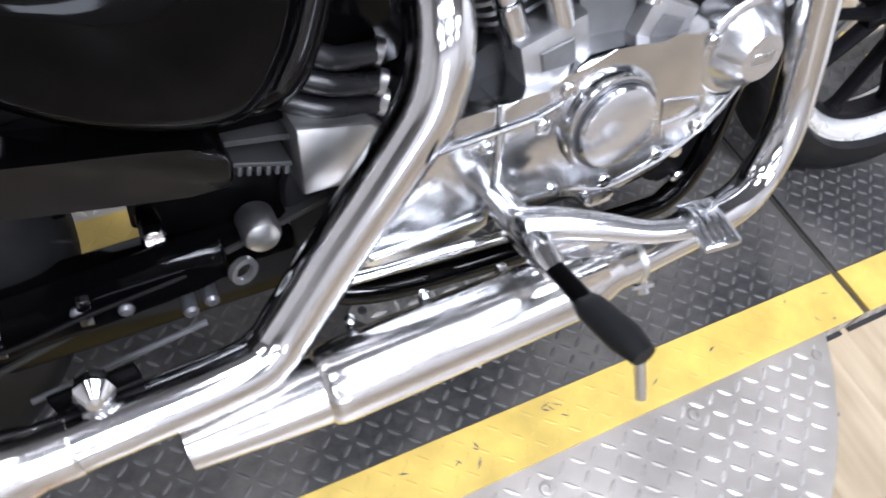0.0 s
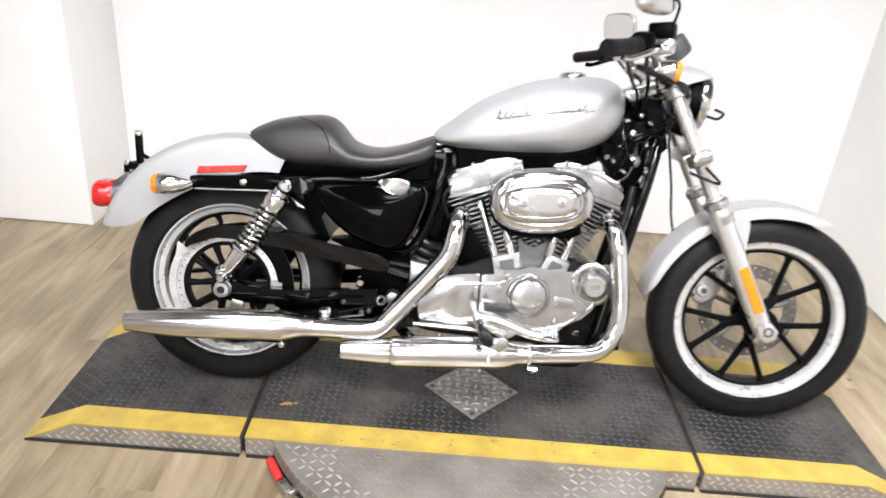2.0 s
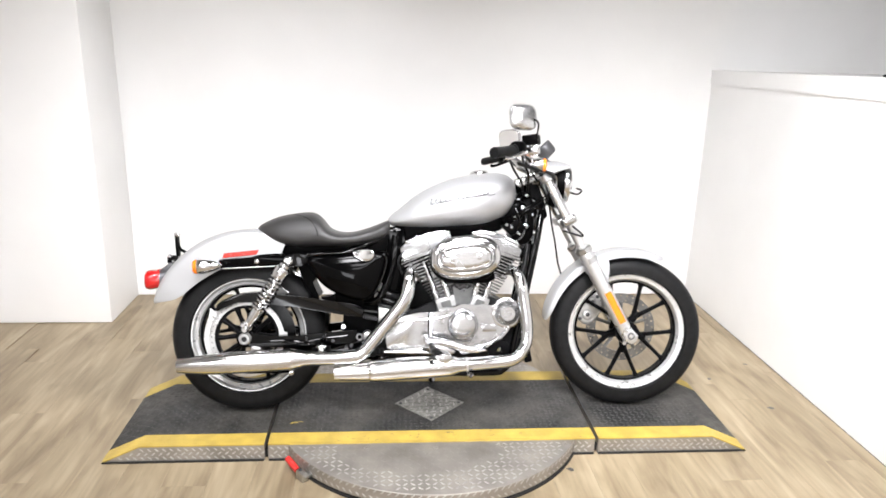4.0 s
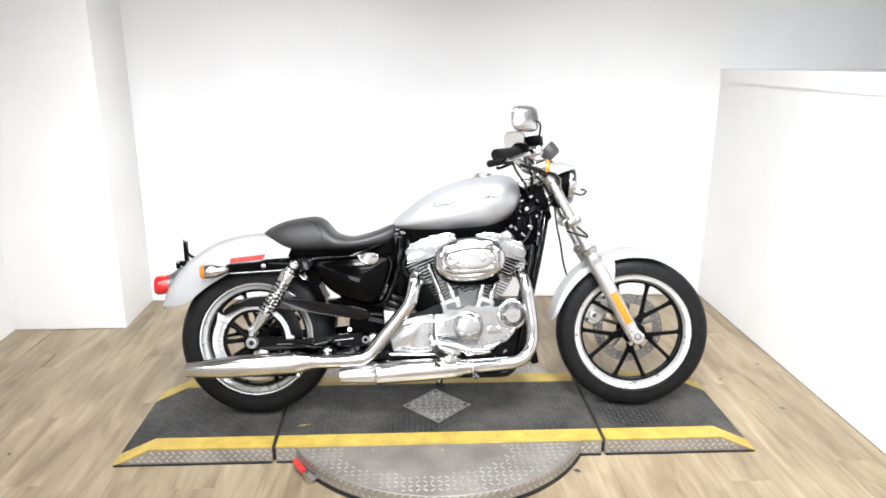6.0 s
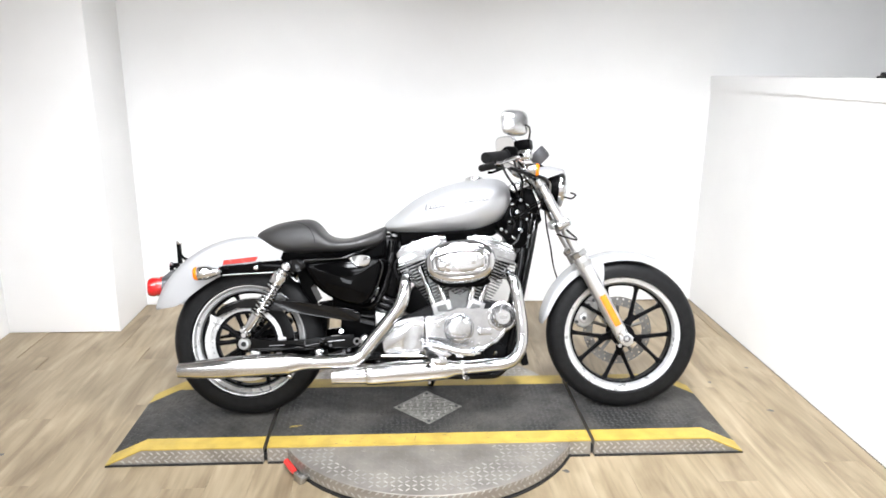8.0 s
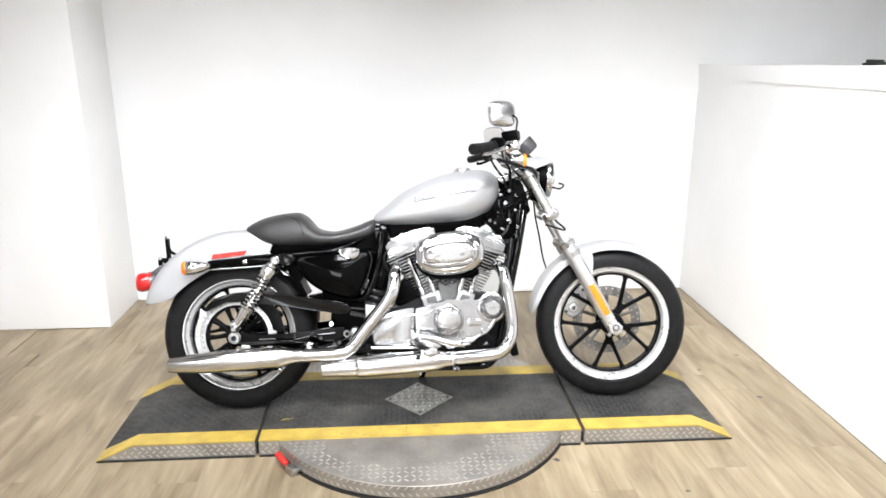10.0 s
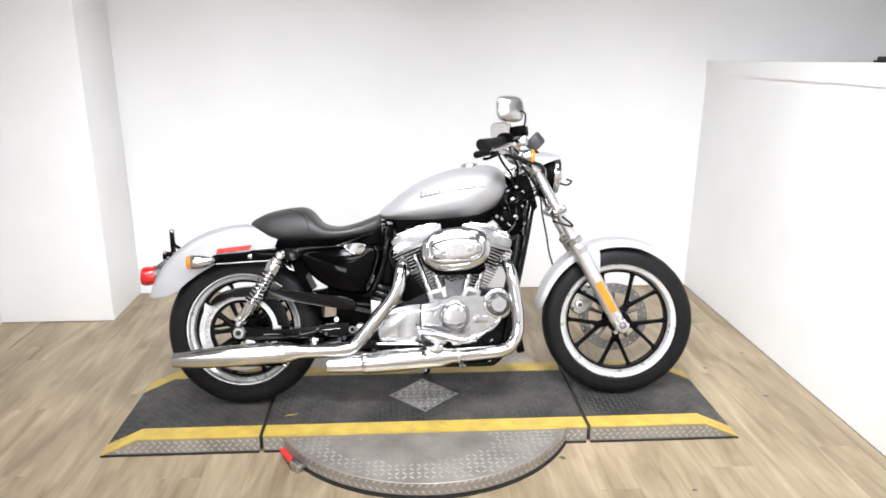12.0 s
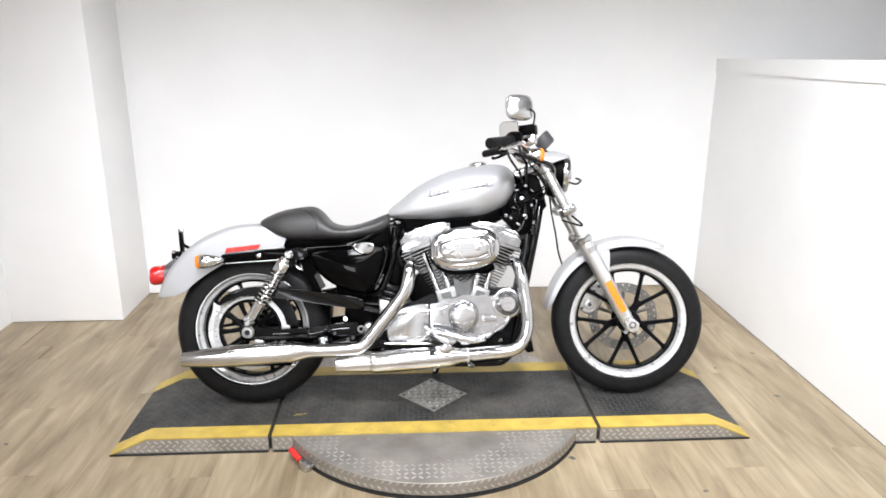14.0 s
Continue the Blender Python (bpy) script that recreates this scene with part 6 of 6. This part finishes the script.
for z, r, nm in ((0.757, 0.034, "lower_triple_clamp"), (0.925, 0.034, "upper_triple_clamp")):
    bm = bmesh.new()
    for s in (-1, 1):
        lathe(bm, fork_at(z, s * 0.105) - FU * 0.016, FU, [(r - 0.004, 0), (r, 0.004), (r, 0.028), (r - 0.004, 0.032)], 22)
    c = fork_at(z, 0)
    box(bm, (c.x - 0.018, 0, c.z), (0.05, 0.20, 0.026), (0, -28.4, 0), 0.006)
    fpart(nm, bm, ALU_SOFT, None, "triple clamp of the fork")
part_hose = fpart("brake_line_clamp", new_box(fork_at(0.762, -0.138), (0.05, 0.025, 0.03), (0, -28, 0), 0.006), CHROME, None, "chrome clamp on the fork")
fpart("wire", new_tube([fork_at(0.74, -0.14), fork_at(0.70, -0.145) + Vector((0.02, 0, 0)), fork_at(0.72, -0.12) + Vector((-0.045, 0, 0))], 0.004, 8), HOSE, part_hose)

# front caliper on the far side
CALIPER = mat("caliper_alloy", (0.60, 0.60, 0.595), 0.35, 0.8, vary=0.08, scale=60, bump=0.08, bump_scale=250)
cal = fpart("brake_caliper", new_prism(round_outline([(1.335, 0.425), (1.375, 0.458), (1.415, 0.455), (1.432, 0.41), (1.412, 0.345), (1.372, 0.318), (1.338, 0.335), (1.325, 0.38)], 3), 0.030, 0.105, 0.010, 3), CALIPER, None, "cast alloy front brake caliper")
for px, pz in ((1.372, 0.362), (1.390, 0.415)):
    fpart("caliper_piston", new_lathe((px, 0.031, pz), (0, -1, 0), [(0.022, 0), (0.022, 0.005), (0.018, 0.009), (0.010, 0.010), (0.009, 0.006), (0, 0.006)], 20), CALIPER, cal, "round piston cap of the caliper")
    fpart("piston_bolt", new_lathe((px, 0.0245, pz), (0, -1, 0), [(0.0085, -0.002), (0.0085, 0.004), (0.005, 0.005), (0, 0.005)], 12), DARK_GREY, cal, "dark bolt of the piston cap")
for px, pz in ((1.343, 0.345), (1.342, 0.405), (1.412, 0.437)):
    fpart("bolt", new_lathe((px, 0.031, pz), (0, -1, 0), [(0.007, 0), (0.007, 0.006), (0.004, 0.007), (0, 0.007)], 10), DARK_GREY, cal)

# headlamp
HC = Vector((1.243, 0, 0.903))
hd = Vector((1, 0, -0.10)).normalized()
lamp = fpart("headlamp", new_lathe(HC, hd, [(0.0, -0.058), (0.03, -0.055), (0.056, -0.040), (0.070, -0.012), (0.072, 0.012), (0.0, 0.014)], 36), BLACK_SATIN, None, "black headlamp shell with chrome trim")
fpart("trim_ring", new_lathe(HC, hd, [(0.071, 0.006), (0.076, 0.010), (0.077, 0.022), (0.072, 0.033), (0.066, 0.036), (0.064, 0.030)], 40), CHROME, lamp, "chrome headlamp ring")
fpart("lens", new_lathe(HC, hd, [(0.066, 0.026), (0.06, 0.036), (0.04, 0.044), (0.0, 0.048)], 36), LENS, lamp, "clear fluted headlamp lens")
bm = bmesh.new()
rings = []
for x, hw, z, span, deep in ((1.140, 0.052, 0.978, 80, 0.075), (1.175, 0.064, 0.993, 78, 0.078), (1.22, 0.076, 0.996, 68, 0.070), (1.262, 0.078, 0.987, 50, 0.058), (1.280, 0.072, 0.980, 40, 0.055)):
    prof = [(hw * math.sin(q), z - deep * (1 - math.cos(q))) for q in [radians(span * (k / 6 - 1)) for k in range(13)]]
    rings.append([bm.verts.new((x, y_, z_)) for y_, z_ in prof] + [bm.verts.new((x, y_ * 0.95, z_ - 0.004)) for y_, z_ in prof[::-1]])
ring_faces(bm, rings)
fpart("visor", bm, SILVER, lamp, "silver headlamp eyebrow visor")
fpart("lamp_wire", new_tube([(1.275, -0.06, 0.868), (1.305, -0.05, 0.862), (1.325, -0.03, 0.876), (1.31, 0.0, 0.885)], 0.004, 8), HOSE, lamp)
fpart("head_shroud", new_prism([(1.098, 0.905), (1.145, 0.90), (1.168, 0.84), (1.184, 0.775), (1.15, 0.735), (1.13, 0.80)], -0.078, 0.078, 0.008), BLACK_SATIN, None, "black shroud round the steering head")
fpart("horn_cover", new_box((1.215, 0, 0.835), (0.05, 0.09, 0.05), (0, 20, 0), 0.01), BLACK_SATIN, None, "black bracket under the headlamp")

# handlebar
bar = fpart("handlebar", new_tube([(0.985, -0.359, 1.0125), (1.03, -0.305, 1.020), (1.075, -0.235, 1.010), (1.115, -0.165, 0.975), (1.145, -0.10, 0.955), (1.155, 0, 0.952), (1.145, 0.10, 0.955), (1.115, 0.165, 0.975), (1.075, 0.235, 1.010), (1.03, 0.305, 1.020), (0.985, 0.359, 1.0125)], 0.0127, 14, 6), CHROME, None, "chrome pulled-back handlebar")
fpart("riser_clamp", new_box((1.152, 0, 0.955), (0.045, 0.12, 0.045), (0, -28, 0), 0.008), CHROME, bar, "chrome riser clamp")
for s in (-1, 1):
    o, i = Vector((0.948, s * 0.406, 1.006)), Vector((1.022, s * 0.312, 1.019))
    g0 = 1.0 if s < 0 else 0.84
    g = fpart("grip", new_tube([o, o + (i - o) * 0.04, o + (i - o) * 0.5, o + (i - o) * 0.96, i], [g0 * k for k in (0.018, 0.0205, 0.0195, 0.0205, 0.022)], 18, 3), RUBBER, bar, "black rubber grip")
    sw = fpart("switch_housing", new_box(i + (i - o) * 0.24 + Vector((0.004, 0, 0.006)), (0.054, 0.048, 0.054), (0, 0, s * -50), 0.015), BLACK_SATIN, bar, "black switch housing")
    for k in range(2):
        fpart("switch_button", new_box(i + (i - o) * (0.20 + 0.16 * k) + Vector((-0.018, s * 0.016, 0.012 - 0.014 * k)), (0.014, 0.012, 0.012), (0, 0, s * -50), 0.003), RUBBER, bar, "small black switch button")
    fpart("grip_collar", new_lathe(i, i - o, [(0.0195, -0.004), (0.0245, -0.003), (0.0245, 0.003), (0.0195, 0.004)], 20), RUBBER, bar)
    lev = [i + Vector((0.050, s * -0.02, -0.005)), i + Vector((0.028, s * 0.05, -0.012)), o + Vector((0.055, 0, -0.018)), o + Vector((0.035, s * 0.012, -0.018))]
    fpart("lever", new_tube(lev, [0.009, 0.0075, 0.006, 0.008], 10), ALU if s < 0 else BLACK_SATIN, bar, "brake lever" if s < 0 else "clutch lever")
    # mirror on its stem
    foot = Vector((1.108, s * 0.235, 1.035))
    head = Vector((1.063, -0.275, 1.144)) if s < 0 else Vector((1.060, 0.262, 1.100))
    mirror = fpart("mirror", new_tube([foot, foot + Vector((0.006, s * 0.012, 0.04)), head + Vector((0.054, s * -0.004, -0.022)), head + Vector((0.03, 0, -0.004))], 0.0034, 10), BLACK_GLOSS, None, "mirror on a thin stem")
    bm = bmesh.new()
    q = Matrix.Translation(head) @ (pose(0, 0, 0, 0, -8, -64) if s < 0 else pose(0, 0, 0, 0, -8, 50))
    layers = [(-0.012, 0.93), (-0.009, 1.0), (0.0, 1.0), (0.010, 0.86), (0.018, 0.5), (0.020, 0.2)]
    rings = [[bm.verts.new(q @ Vector((x, y_ * k, z_ * k))) for y_, z_ in oval(0, 0, 0.056, 0.048 if s < 0 else 0.043, 0.10 if s < 0 else 0.0, 3.4, 36)] for x, k in layers]
    ring_faces(bm, rings)
    fpart("mirror_shell", bm, SATIN, mirror, "chrome mirror shell")
    bm = bmesh.new()
    rings = [[bm.verts.new(q @ Vector((x, y_ * 0.90, z_ * 0.90))) for y_, z_ in oval(0, 0, 0.056, 0.048 if s < 0 else 0.043, 0.10 if s < 0 else 0.0, 3.4, 36)] for x in (-0.0125, -0.0135)]
    ring_faces(bm, rings)
    fpart("mirror_glass", bm, MIRROR, mirror, "mirror glass")
    sgc = Vector((1.150, s * 0.185, 0.972))
    sg = fpart("turn_signal", new_lathe(sgc, (-1, 0, 0.05), [(0.0, 0.0), (0.024, 0.0), (0.027, 0.004), (0.0275, 0.02), (0.024, 0.04), (0.014, 0.062), (0.006, 0.072), (0, 0.074)], 28), CHROME, None, "chrome bullet turn signal")
    fpart("lens", new_lathe(sgc, (1, 0, -0.05), [(0.0265, -0.005), (0.0265, 0.004), (0.021, 0.010), (0, 0.0135)], 28), AMBER, sg, "amber signal lens")
    fpart("stalk", new_tube([sgc + Vector((-0.03, 0, 0)), Vector((1.115, s * 0.15, 0.975))], 0.008, 10), CHROME, sg)
fpart("riser_plate", new_prism([(1.046, 0.906), (1.058, 0.920), (1.134, 0.950), (1.160, 0.930), (1.150, 0.915), (1.074, 0.886)], -0.055, 0.055, 0.006, 3), SATIN, None, "bright handlebar riser plate behind the fork")
fpart("loom_sleeve", new_tube([(1.045, -0.255, 0.976), (1.090, -0.220, 0.964), (1.140, -0.195, 0.952), (1.185, -0.155, 0.938), (1.205, -0.120, 0.915)], [0.006, 0.0075, 0.008, 0.0075, 0.006], 12), HOSE, None, "black sleeve round the control cables")
fpart("cable", new_tube([(1.012, -0.280, 0.990), (1.030, -0.250, 0.955), (1.055, -0.190, 0.925), (1.075, -0.120, 0.905), (1.085, -0.075, 0.870)], 0.0045, 8), HOSE, None, "control cable from the handlebar")
fpart("master_cylinder", new_box((1.098, -0.215, 1.064), (0.062, 0.055, 0.040), (0, -6, -20), 0.007), BLACK_SATIN, bar, "black brake master cylinder")
fpart("cylinder_body", new_box((1.098, -0.222, 1.026), (0.066, 0.045, 0.044), (0, -10, -20), 0.014), CHROME, bar)
speedo = fpart("speedometer", new_lathe((1.172, 0, 1.045), (-0.72, 0, 0.70), [(0.0, -0.04), (0.028, -0.04), (0.035, -0.03), (0.038, 0.0), (0.038, 0.010), (0.035, 0.013), (0.033, 0.010), (0, 0.010)], 36), DARK_GREY, None, "dark grey speedometer housing")
fpart("bracket", new_tube([(1.19, 0, 1.0), (1.165, 0, 0.965)], 0.014, 10), BLACK_SATIN, speedo)
for k, pts in enumerate(([(1.06, -0.28, 1.010), (1.085, -0.21, 0.978), (1.12, -0.14, 0.950), (1.17, -0.10, 0.925), (1.185, -0.09, 0.86), (1.165, -0.08, 0.80)],
                         [(1.06, -0.28, 1.01), (1.09, -0.20, 0.965), (1.15, -0.12, 0.945), (1.21, -0.09, 0.93), (1.215, -0.08, 0.87)],
                         [(1.06, 0.28, 1.010), (1.085, 0.21, 0.975), (1.12, 0.13, 0.945), (1.14, 0.06, 0.86), (1.11, 0.05, 0.78)],
                         [(1.06, -0.27, 1.002), (1.075, -0.20, 0.970), (1.10, -0.11, 0.938), (1.10, -0.07, 0.86), (1.075, -0.06, 0.80)])):
    fpart("cable", new_tube(pts, 0.0042 if k < 3 else 0.0055, 8), HOSE if k != 1 else CHROME, None, "control cable from the handlebar")
fpart("brake_hose", new_tube([(1.10, -0.20, 0.95), (1.20, 0.06, 0.84), (1.215, 0.03, 0.74), (1.230, 0.02, 0.66), (1.25, 0.04, 0.56), (1.30, 0.08, 0.45), (1.37, 0.09, 0.40)], 0.0038, 8), HOSE, None, "thin black front brake hose")
for pts in ([(1.06, -0.05, 0.84), (1.09, -0.07, 0.78), (1.08, -0.08, 0.70), (1.04, -0.08, 0.66)], [(1.10, -0.05, 0.84), (1.125, -0.07, 0.76), (1.115, -0.09, 0.66)], [(1.10, 0.02, 0.82), (1.085, -0.05, 0.76), (1.05, -0.06, 0.72)]):
    part("wiring_loom", new_tube(pts, 0.006, 8), HOSE, bike, "black wiring loom")

for k, dz in enumerate((0.0, 0.011)):
    part("neck_cable", new_tube([(1.03, -0.085, 0.755 + dz), (1.075, -0.108, 0.783 + dz), (1.115, -0.115, 0.810 + dz), (1.16, -0.118, 0.838 + dz), (1.20, -0.10, 0.862 + dz)], 0.0038, 8), BLACK_ENAMEL, bike, "thin black cable across the frame neck")
part("neck_cable", new_tube([(1.095, -0.10, 0.745), (1.105, -0.108, 0.785), (1.125, -0.11, 0.803), (1.15, -0.10, 0.79), (1.155, -0.08, 0.74)], 0.0035, 8), BLACK_ENAMEL, bike, "thin black cable loop at the frame neck")

# script lettering on the tank, drawn as plain strokes
bm = bmesh.new()
random.seed(4)


tank_fine = interp_sections(tank_rows, 72)


def on_tank(x, z):
    best, err = None, 9
    for k in range(161):
        a = math.pi * (1.1 - 0.55 * k / 160)
        p = on_section(tank_fine, x, a, 2.15, 0.0)
        if abs(p.z - z) < err:
            best, err = p, abs(p.z - z)
    return best + Vector((0, -0.0034, 0.0022))


def stroke(bm, pts, w):
    pts = [on_tank(x, z) for x, z in pts]
    tube(bm, pts, w, 6, 3, 1.0)


for word, (xa, za), (xb, zb) in (("first", (0.706, 0.806), (0.792, 0.823)), ("second", (0.812, 0.827), (0.925, 0.846))):
    n = 6 if word == "first" else 8
    for k in range(n):
        f = k / (n - 1)
        x, z = xa + (xb - xa) * f, za + (zb - za) * f
        tall = 0.026 if k == 0 else (0.020 if random.random() < 0.3 else 0.011)
        ob_bm = bmesh.new()
        stroke(ob_bm, [(x - 0.004, z), (x + 0.001, z + tall * 0.5), (x + 0.006, z + tall), (x + 0.006, z + tall * 0.45), (x + 0.004, z + 0.001), (x + 0.012, z + 0.005)], 0.0011)
        part("lettering_bar", ob_bm, INK, tank)
    ob_bm = bmesh.new()
    stroke(ob_bm, [(xa + (xb - xa) * q / 24, za + (zb - za) * q / 24 + 0.0045 + 0.0035 * math.sin(q * n * 0.262)) for q in range(25)], 0.0010)
    part("lettering_bar", ob_bm, INK, tank)
ob_bm = bmesh.new()
stroke(ob_bm, [(0.93, 0.843), (0.945, 0.848), (0.955, 0.849)], 0.0012)
part("lettering_bar", ob_bm, INK, tank)
